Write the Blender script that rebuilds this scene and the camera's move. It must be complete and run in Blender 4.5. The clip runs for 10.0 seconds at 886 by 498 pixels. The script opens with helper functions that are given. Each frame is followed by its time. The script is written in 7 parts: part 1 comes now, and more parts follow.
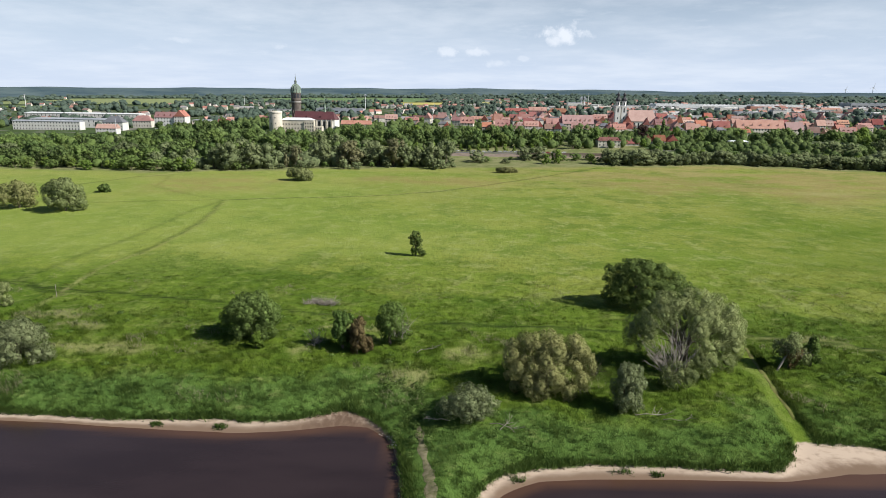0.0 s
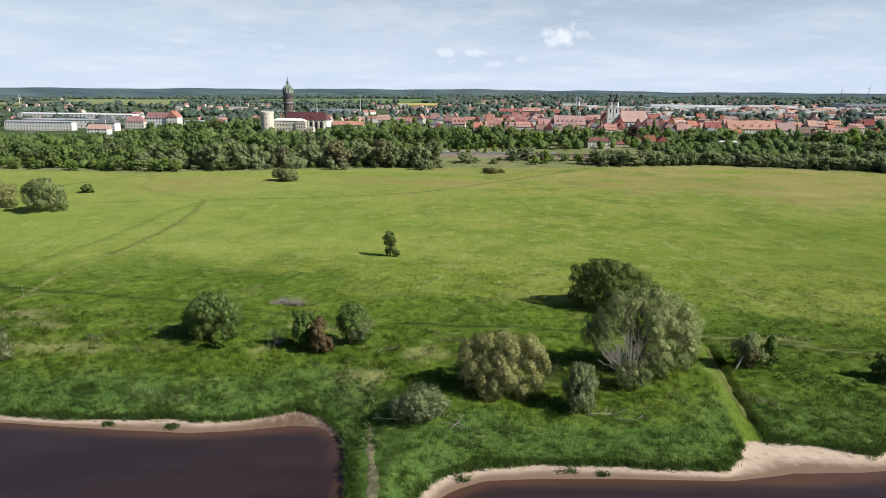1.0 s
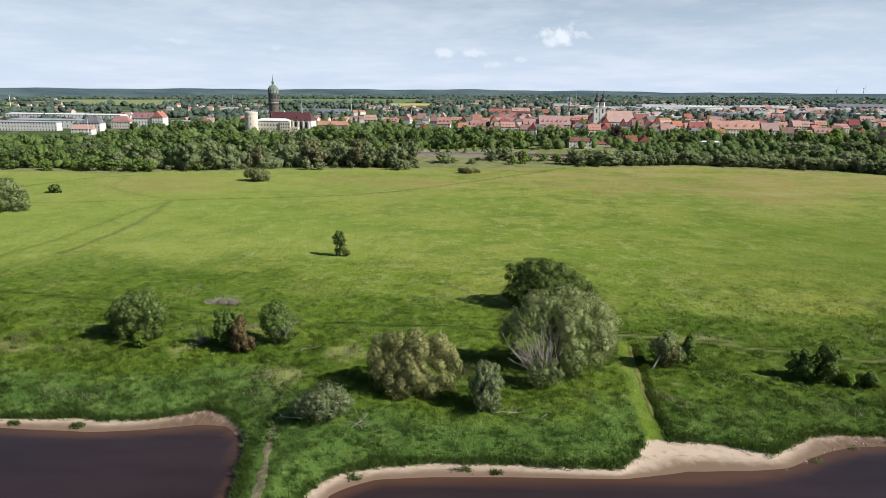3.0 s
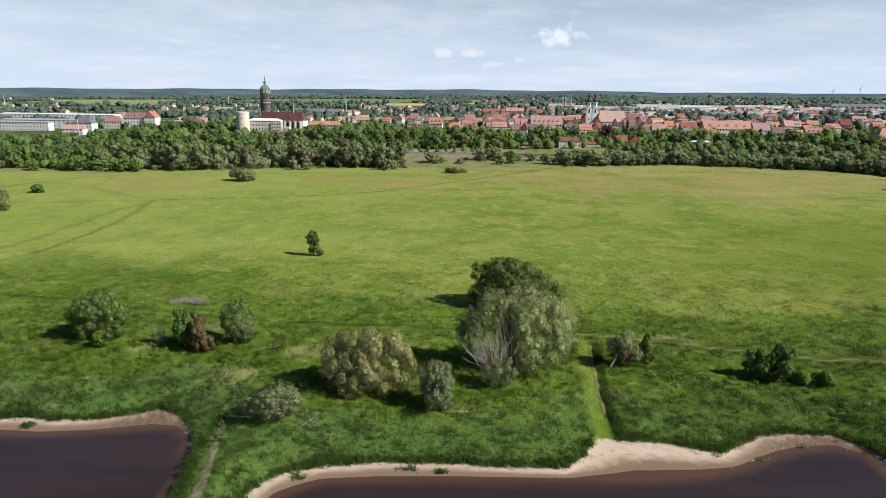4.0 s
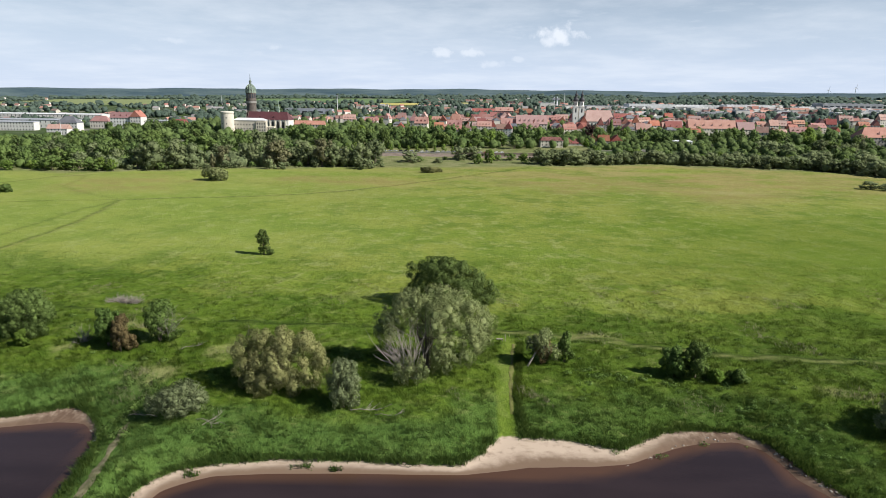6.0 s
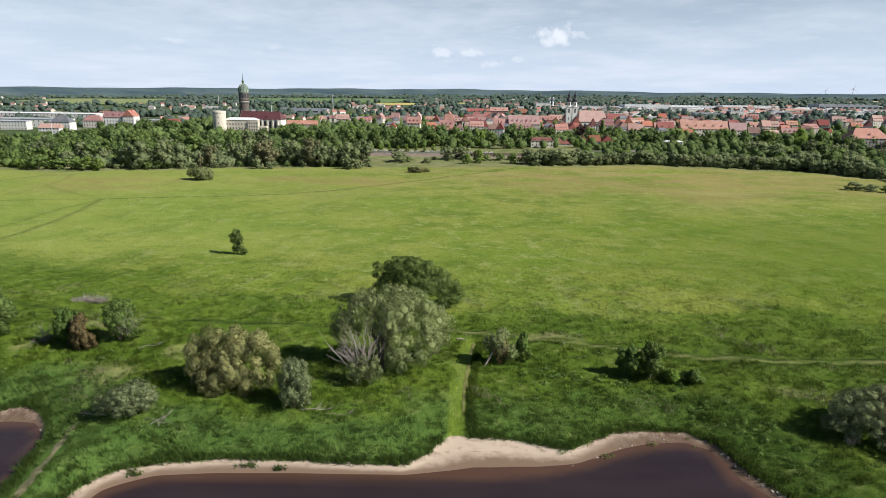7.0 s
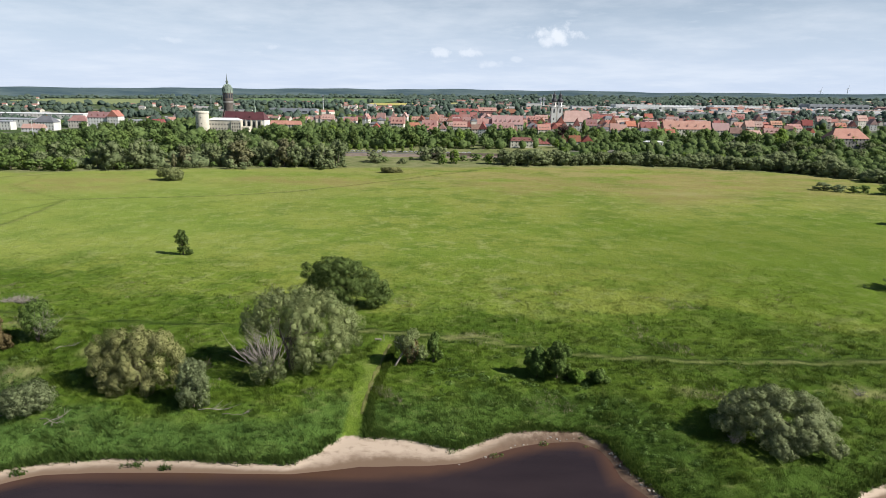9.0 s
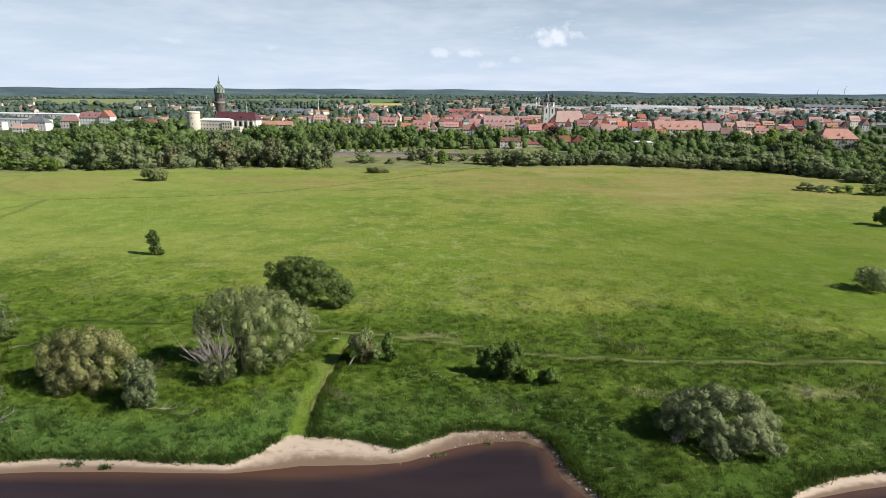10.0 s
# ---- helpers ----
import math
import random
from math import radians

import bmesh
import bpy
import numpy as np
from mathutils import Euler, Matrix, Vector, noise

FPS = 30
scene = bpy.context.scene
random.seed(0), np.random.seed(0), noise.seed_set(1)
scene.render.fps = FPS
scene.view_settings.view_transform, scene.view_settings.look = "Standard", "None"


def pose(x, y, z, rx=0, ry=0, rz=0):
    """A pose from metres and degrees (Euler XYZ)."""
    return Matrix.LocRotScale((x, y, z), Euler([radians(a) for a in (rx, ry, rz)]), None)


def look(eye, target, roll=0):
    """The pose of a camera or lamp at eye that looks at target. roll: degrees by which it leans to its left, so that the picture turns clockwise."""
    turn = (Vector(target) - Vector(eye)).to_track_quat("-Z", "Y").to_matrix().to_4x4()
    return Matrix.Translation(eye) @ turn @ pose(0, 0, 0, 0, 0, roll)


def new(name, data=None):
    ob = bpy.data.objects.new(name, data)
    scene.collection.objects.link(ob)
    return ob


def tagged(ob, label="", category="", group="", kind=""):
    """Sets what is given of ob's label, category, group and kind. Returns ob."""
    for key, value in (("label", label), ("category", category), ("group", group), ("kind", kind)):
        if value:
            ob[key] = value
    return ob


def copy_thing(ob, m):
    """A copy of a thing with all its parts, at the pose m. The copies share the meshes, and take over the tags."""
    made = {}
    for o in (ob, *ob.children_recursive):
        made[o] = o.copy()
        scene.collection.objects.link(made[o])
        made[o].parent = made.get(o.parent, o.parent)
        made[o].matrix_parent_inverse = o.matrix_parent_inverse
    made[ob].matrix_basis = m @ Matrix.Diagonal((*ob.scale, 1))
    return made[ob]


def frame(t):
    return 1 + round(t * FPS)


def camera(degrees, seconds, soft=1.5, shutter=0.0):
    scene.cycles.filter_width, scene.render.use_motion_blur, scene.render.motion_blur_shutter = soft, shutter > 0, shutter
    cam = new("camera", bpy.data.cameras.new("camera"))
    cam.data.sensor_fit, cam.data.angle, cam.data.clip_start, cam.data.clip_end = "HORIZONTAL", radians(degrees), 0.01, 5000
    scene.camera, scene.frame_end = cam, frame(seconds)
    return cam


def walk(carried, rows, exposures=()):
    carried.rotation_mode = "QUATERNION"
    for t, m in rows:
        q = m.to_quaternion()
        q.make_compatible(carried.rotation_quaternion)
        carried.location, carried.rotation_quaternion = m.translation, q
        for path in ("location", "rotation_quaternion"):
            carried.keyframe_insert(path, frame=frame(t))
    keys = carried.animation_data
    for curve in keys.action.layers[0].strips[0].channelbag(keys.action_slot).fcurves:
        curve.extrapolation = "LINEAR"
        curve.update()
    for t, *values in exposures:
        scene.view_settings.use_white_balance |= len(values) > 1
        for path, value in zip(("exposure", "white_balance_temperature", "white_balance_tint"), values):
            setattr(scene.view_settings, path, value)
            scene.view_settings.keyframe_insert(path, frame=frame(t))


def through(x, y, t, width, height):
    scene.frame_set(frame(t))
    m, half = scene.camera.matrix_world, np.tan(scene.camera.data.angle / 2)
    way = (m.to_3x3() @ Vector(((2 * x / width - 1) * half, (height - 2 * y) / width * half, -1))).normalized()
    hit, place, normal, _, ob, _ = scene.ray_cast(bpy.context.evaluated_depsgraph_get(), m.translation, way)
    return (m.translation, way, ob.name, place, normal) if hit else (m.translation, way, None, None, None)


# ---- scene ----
cam = camera(70.0, 10.0, soft=0.6)
PATH = [
    (0, (-2.975, 0.164, 66.112), (-3.01, 2.105, 65.631), 0.8),
    (0.5, (1.975, 0.097, 66.105), (1.941, 2.038, 65.626), 0.8),
    (1, (7.056, 0.179, 66.099), (7.025, 2.121, 65.62), 0.8),
    (1.5, (11.896, 0.216, 66.084), (11.866, 2.158, 65.606), 0.8),
    (2, (16.959, 0.225, 66.096), (16.932, 2.167, 65.618), 0.8),
    (2.5, (21.888, 0.226, 66.18), (21.861, 2.167, 65.702), 0.8),
    (4, (37.261, 0.245, 66.203), (37.238, 2.187, 65.725), 0.8),
    (4.5, (42.105, 0.283, 66.166), (42.084, 2.225, 65.688), 0.8),
    (5, (47.321, 0.216, 66.2), (47.3, 2.158, 65.721), 0.8),
    (6.5, (62.407, 0.087, 66.339), (62.388, 2.029, 65.86), 0.8),
    (7, (67.798, 0.088, 66.45), (67.78, 2.03, 65.971), 0.9),
    (7.5, (73.066, -0.087, 66.624), (73.049, 1.855, 66.144), 0.8),
    (8, (78.732, -0.165, 66.613), (78.715, 1.777, 66.134), 0.8),
    (8.5, (84.121, -0.301, 66.932), (84.105, 1.64, 66.453), 0.9),
    (9, (89.876, -0.466, 67.202), (89.862, 1.476, 66.723), 0.9),
    (9.5, (95.33, -0.408, 67.2), (95.318, 1.534, 66.721), 0.9),
    (10, (101.342, -0.652, 67.309), (101.33, 1.29, 66.831), 0.9),
]
walk(cam, [(t, look(eye, target, roll)) for t, eye, target, roll in PATH])

# ---- light ----
SUN_DIR = Vector((0.95, -0.32, 0.80)).normalized()
sun_data = bpy.data.lights.new("sun", "SUN")
sun_data.energy, sun_data.angle, sun_data.color = 5.0, radians(0.6), (1.0, 0.955, 0.88)
sun = new("sun", sun_data)
sun.matrix_world = look((300, -300, 400), Vector((300, -300, 400)) - SUN_DIR)

world = bpy.data.worlds.new("sky")
scene.world = world
world.use_nodes = True


def sky_nodes(nt):
    """Hazy summer sky: clear-sky light with thin veils and a few small cumulus clouds."""
    n, l = nt.nodes, nt.links
    n.clear()

    def calc(op, a, b=0.0, c=0.0):
        nd = n.new("ShaderNodeMath")
        nd.operation = op
        for i, v in enumerate((a, b, c)):
            if hasattr(v, "links"):
                l.new(v, nd.inputs[i])
            else:
                nd.inputs[i].default_value = v
        return nd.outputs[0]

    sky = n.new("ShaderNodeTexSky")
    sky.sky_type, sky.sun_disc = "NISHITA", False
    sky.sun_elevation, sky.sun_rotation = math.asin(SUN_DIR.z), math.atan2(SUN_DIR.x, SUN_DIR.y)
    sky.air_density, sky.dust_density, sky.ozone_density = 1.0, 0.2, 2.0
    co = n.new("ShaderNodeTexCoord")
    sep = n.new("ShaderNodeSeparateXYZ")
    l.new(co.outputs["Generated"], sep.inputs[0])
    x, y, z = sep.outputs
    up = calc("MAXIMUM", z, 0.0)
    flat = calc("ADD", up, 0.10)
    px, py = calc("DIVIDE", x, flat), calc("DIVIDE", y, flat)
    com = n.new("ShaderNodeCombineXYZ")
    l.new(px, com.inputs[0]), l.new(py, com.inputs[1])

    def noise_at(vec, scale, detail, rough, seed):
        t = n.new("ShaderNodeTexNoise")
        t.noise_dimensions = "4D"
        t.inputs["Scale"].default_value, t.inputs["Detail"].default_value = scale, detail
        t.inputs["Roughness"].default_value, t.inputs["W"].default_value = rough, seed
        l.new(vec, t.inputs["Vector"])
        return t.outputs[0]

    def steps(v, lo, hi):
        r = n.new("ShaderNodeMapRange")
        r.interpolation_type = "SMOOTHSTEP"
        l.new(v, r.inputs[0])
        r.inputs[1].default_value, r.inputs[2].default_value = lo, hi
        return r.outputs[0]

    veil = steps(noise_at(com.outputs[0], 0.75, 7, 0.60, 2.3), 0.38, 0.72)
    wisps = steps(noise_at(com.outputs[0], 2.6, 8, 0.6, 7.1), 0.50, 0.74)
    # small cumulus: a loose chain of puffs low over the horizon
    az = n.new("ShaderNodeMath")
    az.operation = "ARCTAN2"
    l.new(x, az.inputs[0]), l.new(y, az.inputs[1])
    puffs = None
    edge = calc("MULTIPLY", calc("SUBTRACT", noise_at(co.outputs["Generated"], 48, 6, 0.62, 1.7), 0.5), 3.0)
    for a, e, wa, we, dense in CLOUDS:
        da = calc("DIVIDE", calc("SUBTRACT", az.outputs[0], a), wa)
        de = calc("DIVIDE", calc("SUBTRACT", z, e), we)
        d = calc("SQRT", calc("ADD", calc("MULTIPLY", da, da), calc("MULTIPLY", de, de)))
        p = steps(calc("ADD", calc("SUBTRACT", 1.0, d), edge), 0.0, 0.9)
        p = calc("MULTIPLY", p, dense)
        puffs = p if puffs is None else calc("MAXIMUM", puffs, p)
    white = calc("MULTIPLY", veil, 0.44)
    white = calc("MAXIMUM", white, calc("MULTIPLY", wisps, 0.26))
    white = calc("MULTIPLY", white, steps(up, 0.32, 0.12))
    white = calc("MAXIMUM", white, puffs)
    haze = steps(up, 0.24, 0.0)
    mist = n.new("ShaderNodeMix")
    mist.data_type = "RGBA"
    l.new(calc("MULTIPLY", haze, 0.90), mist.inputs[0])
    dim = n.new("ShaderNodeVectorMath")
    dim.operation = "SCALE"
    l.new(sky.outputs[0], dim.inputs[0])
    dim.inputs["Scale"].default_value = 0.62
    l.new(dim.outputs[0], mist.inputs[6])
    mist.inputs[7].default_value = SKY_MIST
    mix = n.new("ShaderNodeMix")
    mix.data_type = "RGBA"
    l.new(white, mix.inputs[0])
    l.new(mist.outputs[2], mix.inputs[6])
    mix.inputs[7].default_value = SKY_WHITE
    bg = n.new("ShaderNodeBackground")
    bg.inputs[1].default_value = SKY_STRENGTH
    l.new(mix.outputs[2], bg.inputs[0])
    out = n.new("ShaderNodeOutputWorld")
    l.new(bg.outputs[0], out.inputs[0])


SKY_STRENGTH = 0.079
SKY_WHITE = (8.2, 8.7, 9.5, 1)
SKY_MIST = (5.9, 6.95, 8.8, 1)
# azimuth and height (radians) of the small clouds, half width, half height, density
CLOUDS = ((0.158, 0.086, 0.040, 0.016, 0.85), (0.146, 0.079, 0.020, 0.010, 0.7), (-0.014, 0.059, 0.022, 0.008, 0.6), (0.030, 0.060, 0.028, 0.008, 0.6), (0.062, 0.043, 0.026, 0.008, 0.4), (0.10, 0.050, 0.012, 0.005, 0.35), (-0.259, 0.062, 0.022, 0.006, 0.35), (-0.40, 0.066, 0.04, 0.007, 0.35))
sky_nodes(world.node_tree)
scene.view_settings.exposure = 0.50


# ---- materials ----
def tree_of(name):
    m = bpy.data.materials.new(name)
    m.use_nodes = True
    return m, m.node_tree, m.node_tree.nodes, m.node_tree.links, m.node_tree.nodes["Principled BSDF"]


def ramp(nt, fac, lo, hi):
    r = nt.nodes.new("ShaderNodeMapRange")
    r.interpolation_type = "SMOOTHSTEP"
    nt.links.new(fac, r.inputs[0])
    r.inputs[1].default_value, r.inputs[2].default_value = lo, hi
    return r.outputs[0]


def math_node(nt, op, a, b=0.0):
    nd = nt.nodes.new("ShaderNodeMath")
    nd.operation = op
    for i, v in enumerate((a, b)):
        if hasattr(v, "links"):
            nt.links.new(v, nd.inputs[i])
        else:
            nd.inputs[i].default_value = v
    return nd.outputs[0]


def grain(nt, scale, detail=5, rough=0.6, stretch=(1, 1, 1), turn=0.0):
    """Noise in metres of the world: scale is the number of patches per metre."""
    g = nt.nodes.new("ShaderNodeNewGeometry")
    mp = nt.nodes.new("ShaderNodeMapping")
    mp.inputs["Scale"].default_value = stretch
    mp.inputs["Rotation"].default_value = (0, 0, turn)
    t = nt.nodes.new("ShaderNodeTexNoise")
    t.inputs["Scale"].default_value, t.inputs["Detail"].default_value, t.inputs["Roughness"].default_value = scale, detail, rough
    nt.links.new(g.outputs["Position"], mp.inputs[0])
    nt.links.new(mp.outputs[0], t.inputs["Vector"])
    return t.outputs[0]


def blend(nt, fac, a, b, mode="MIX"):
    mx = nt.nodes.new("ShaderNodeMix")
    mx.data_type, mx.blend_type = "RGBA", mode
    for sock, v in ((mx.inputs[0], fac), (mx.inputs[6], a), (mx.inputs[7], b)):
        if hasattr(v, "links"):
            nt.links.new(v, sock)
        else:
            sock.default_value = v if isinstance(v, float) else (*v, 1)
    return mx.outputs[2]


def bumped(nt, bsdf, height, strength, distance):
    b = nt.nodes.new("ShaderNodeBump")
    b.inputs["Strength"].default_value, b.inputs["Distance"].default_value = strength, distance
    nt.links.new(height, b.inputs["Height"])
    nt.links.new(b.outputs[0], bsdf.inputs["Normal"])


def surface(name, a, b, scale, rough=0.8, fine=None, bump=0.0, metal=0.0, spread=0.0, dirt=None):
    """Two tones mixed by coarse noise, darker fine grain over it; spread: change of tone from object to object."""
    m, nt, n, l, bsdf = tree_of(name)
    col = blend(nt, ramp(nt, grain(nt, scale), 0.32, 0.68), a, b)
    small = grain(nt, (fine or scale * 9), 4)
    col = blend(nt, math_node(nt, "MULTIPLY", ramp(nt, small, 0.35, 0.75), 0.35), col, tuple(v * 0.55 for v in a))
    if dirt:
        col = blend(nt, math_node(nt, "MULTIPLY", ramp(nt, grain(nt, scale * 2.7, 7), 0.55, 0.75), 0.7), col, dirt)
    if spread:
        info = n.new("ShaderNodeObjectInfo")
        hsv = n.new("ShaderNodeHueSaturation")
        l.new(col, hsv.inputs["Color"])
        l.new(math_node(nt, "ADD", math_node(nt, "MULTIPLY", info.outputs["Random"], 0.035), 0.4825), hsv.inputs["Hue"])
        l.new(math_node(nt, "ADD", math_node(nt, "MULTIPLY", info.outputs["Random"], spread), 1 - spread * 0.6), hsv.inputs["Value"])
        l.new(math_node(nt, "ADD", math_node(nt, "MULTIPLY", math_node(nt, "FRACT", math_node(nt, "MULTIPLY", info.outputs["Random"], 7.3)), 0.5), 0.65), hsv.inputs["Saturation"])
        col = hsv.outputs[0]
    l.new(col, bsdf.inputs["Base Color"])
    bsdf.inputs["Roughness"].default_value, bsdf.inputs["Metallic"].default_value = rough, metal
    bsdf.inputs["Specular IOR Level"].default_value = 0.1 if rough > 0.8 else 0.5
    if bump:
        bumped(nt, bsdf, small, 0.6, bump)
    return m


def foliage(name, a, b, c, patch=0.35, gloss=0.75, through=0.2, spread=0.25):
    """Leaves: tone a to b by clump, single leaves towards c, some light through them."""
    m, nt, n, l, bsdf = tree_of(name)
    g = n.new("ShaderNodeNewGeometry")
    col = blend(nt, ramp(nt, grain(nt, patch, 3), 0.35, 0.65), a, b)
    col = blend(nt, math_node(nt, "MULTIPLY", ramp(nt, g.outputs["Random Per Island"], 0.45, 1.0), 0.20), col, c)
    info = n.new("ShaderNodeObjectInfo")
    hsv = n.new("ShaderNodeHueSaturation")
    l.new(col, hsv.inputs["Color"])
    l.new(math_node(nt, "ADD", math_node(nt, "MULTIPLY", info.outputs["Random"], spread), 1 - spread / 2), hsv.inputs["Value"])
    l.new(math_node(nt, "ADD", math_node(nt, "MULTIPLY", math_node(nt, "FRACT", math_node(nt, "MULTIPLY", info.outputs["Random"], 5.7)), 0.014), 0.493), hsv.inputs["Hue"])
    l.new(hsv.outputs[0], bsdf.inputs["Base Color"])
    bsdf.inputs["Roughness"].default_value = gloss
    bsdf.inputs["Specular IOR Level"].default_value = 0.08
    tr = n.new("ShaderNodeBsdfTranslucent")
    l.new(hsv.outputs[0], tr.inputs[0])
    mx = n.new("ShaderNodeMixShader")
    mx.inputs[0].default_value = through
    l.new(bsdf.outputs[0], mx.inputs[1]), l.new(tr.outputs[0], mx.inputs[2])
    l.new(mx.outputs[0], n["Material Output"].inputs[0])
    return m


LEAF_DARK = foliage("leaf_dark", (0.094, 0.143, 0.039), (0.140, 0.202, 0.060), (0.178, 0.244, 0.076), through=0.22)
LEAF_GREEN = foliage("leaf_green", (0.091, 0.150, 0.038), (0.137, 0.212, 0.056), (0.182, 0.262, 0.074), through=0.25)
LEAF_BRIGHT = foliage("leaf_bright", (0.118, 0.195, 0.032), (0.160, 0.245, 0.046), (0.195, 0.285, 0.070), through=0.3)
LEAF_WILLOW = foliage("leaf_willow", (0.194, 0.235, 0.096), (0.260, 0.296, 0.125), (0.308, 0.342, 0.160), through=0.22)
LEAF_OLIVE = foliage("leaf_olive", (0.199, 0.211, 0.083), (0.264, 0.267, 0.112), (0.308, 0.311, 0.146), through=0.22)
LEAF_SILVER = foliage("leaf_silver", (0.170, 0.208, 0.098), (0.223, 0.261, 0.131), (0.267, 0.305, 0.164), through=0.22)
LEAF_BROWN = foliage("leaf_brown", (0.150, 0.122, 0.056), (0.190, 0.148, 0.070), (0.215, 0.185, 0.09))
LEAF_COPPER = foliage("leaf_copper", (0.043, 0.026, 0.026), (0.072, 0.041, 0.038), (0.102, 0.058, 0.051))
# trees at the town's edge: leaf tones lightened and greyed to stand for haze
LEAF_BELT = foliage("leaf_belt", (0.171, 0.210, 0.100), (0.220, 0.261, 0.129), (0.256, 0.295, 0.152), patch=0.12, through=0.4)
LEAF_WOOD = foliage("leaf_wood", (0.128, 0.195, 0.056), (0.179, 0.250, 0.077), (0.215, 0.288, 0.096), patch=0.10, through=0.4, spread=0.4)
LEAF_PARK = foliage("leaf_park", (0.107, 0.164, 0.057), (0.153, 0.218, 0.075), (0.192, 0.257, 0.094), patch=0.10, through=0.4, spread=0.4)
LEAF_YOUNG = foliage("leaf_young", (0.146, 0.224, 0.045), (0.190, 0.274, 0.060), (0.218, 0.308, 0.078), patch=0.10, through=0.4)
LEAF_DULL = foliage("leaf_dull", (0.190, 0.193, 0.101), (0.236, 0.233, 0.127), (0.270, 0.265, 0.149), patch=0.10, through=0.4)
# leaves of the far plain, with blue distance haze mixed into their tones
LEAF_HAZED = foliage("leaf_hazed", (0.072, 0.106, 0.084), (0.098, 0.134, 0.104), (0.118, 0.156, 0.12), patch=0.012, spread=0.0)
BARK = surface("bark", (0.10, 0.08, 0.06), (0.17, 0.145, 0.115), 1.2, 0.9, bump=0.03)
BARK_PALE = surface("bark_pale", (0.24, 0.21, 0.18), (0.36, 0.33, 0.29), 1.2, 0.9, bump=0.02)
DRY_GRASS = foliage("dry_grass", (0.22, 0.21, 0.12), (0.28, 0.265, 0.17), (0.36, 0.33, 0.24), patch=0.2, through=0.3, spread=0.0)


def grass_colour(nt, lush, pale, shore):
    """Meadow tones: yellow-green and streaked on the open meadow, deep green where it is lush, blue-green reeds by the water."""
    broad = grain(nt, 0.012, 4, 0.55, (1, 1.2, 1), 0.12)
    mid = grain(nt, 0.042, 7, 0.70, (0.8, 0.9, 1), 0.25)
    streak = grain(nt, 0.12, 7, 0.74, (0.9, 0.8, 1), -0.15)
    fine = grain(nt, 0.75, 7, 0.75, (1.0, 0.6, 1))
    meadow = blend(nt, ramp(nt, broad, 0.35, 0.65), (0.142, 0.202, 0.028), (0.222, 0.248, 0.052))
    meadow = blend(nt, math_node(nt, "MULTIPLY", ramp(nt, mid, 0.46, 0.62), 0.75), meadow, (0.088, 0.145, 0.018))
    meadow = blend(nt, math_node(nt, "MULTIPLY", ramp(nt, streak, 0.50, 0.63), 0.66), meadow, (0.262, 0.290, 0.100))
    hay = ramp(nt, grain(nt, 0.03, 6, 0.7, (0.55, 1.1, 1), 0.25), 0.36, 0.62)
    meadow = blend(nt, math_node(nt, "MULTIPLY", math_node(nt, "MULTIPLY", pale, 0.9), hay), meadow, (0.300, 0.252, 0.104))
    deep = blend(nt, ramp(nt, mid, 0.35, 0.65), (0.068, 0.120, 0.013), (0.112, 0.170, 0.020))
    deep = blend(nt, math_node(nt, "MULTIPLY", ramp(nt, streak, 0.51, 0.66), 0.72), deep, (0.178, 0.222, 0.054))
    speck = grain(nt, 0.42, 6, 0.75, (0.6, 1.0, 1), 0.1)
    deep = blend(nt, math_node(nt, "MULTIPLY", ramp(nt, speck, 0.51, 0.62), 0.50), deep, (0.038, 0.074, 0.011))
    deep = blend(nt, math_node(nt, "MULTIPLY", ramp(nt, speck, 0.46, 0.36), 0.35), deep, (0.162, 0.215, 0.046))
    wide = grain(nt, 0.16, 6, 0.75, (0.6, 1.1, 1), 0.1)
    meadow = blend(nt, math_node(nt, "MULTIPLY", ramp(nt, wide, 0.52, 0.64), 0.30), meadow, (0.075, 0.125, 0.014))
    edge = math_node(nt, "ADD", lush, math_node(nt, "MULTIPLY", math_node(nt, "SUBTRACT", streak, 0.5), 1.7))
    col = blend(nt, ramp(nt, edge, 0.30, 0.70), meadow, deep)
    place = nt.nodes.new("ShaderNodeNewGeometry")
    split = nt.nodes.new("ShaderNodeSeparateXYZ")
    nt.links.new(place.outputs["Position"], split.inputs[0])
    east = ramp(nt, math_node(nt, "ADD", split.outputs[0], math_node(nt, "MULTIPLY", mid, 60.0)), 40.0, 190.0)
    col = blend(nt, math_node(nt, "MULTIPLY", math_node(nt, "MULTIPLY", east, 0.36), ramp(nt, lush, 0.5, 0.9)), col, (0.050, 0.088, 0.014))
    reeds = ramp(nt, math_node(nt, "ADD", shore, math_node(nt, "MULTIPLY", math_node(nt, "SUBTRACT", mid, 0.5), 34.0)), 20.0, 9.0)
    col = blend(nt, math_node(nt, "MULTIPLY", math_node(nt, "MULTIPLY", reeds, 0.7), ramp(nt, lush, 0.5, 0.85)), col, blend(nt, east, (0.076, 0.142, 0.038), (0.042, 0.080, 0.014)))
    return col, mid, streak, fine


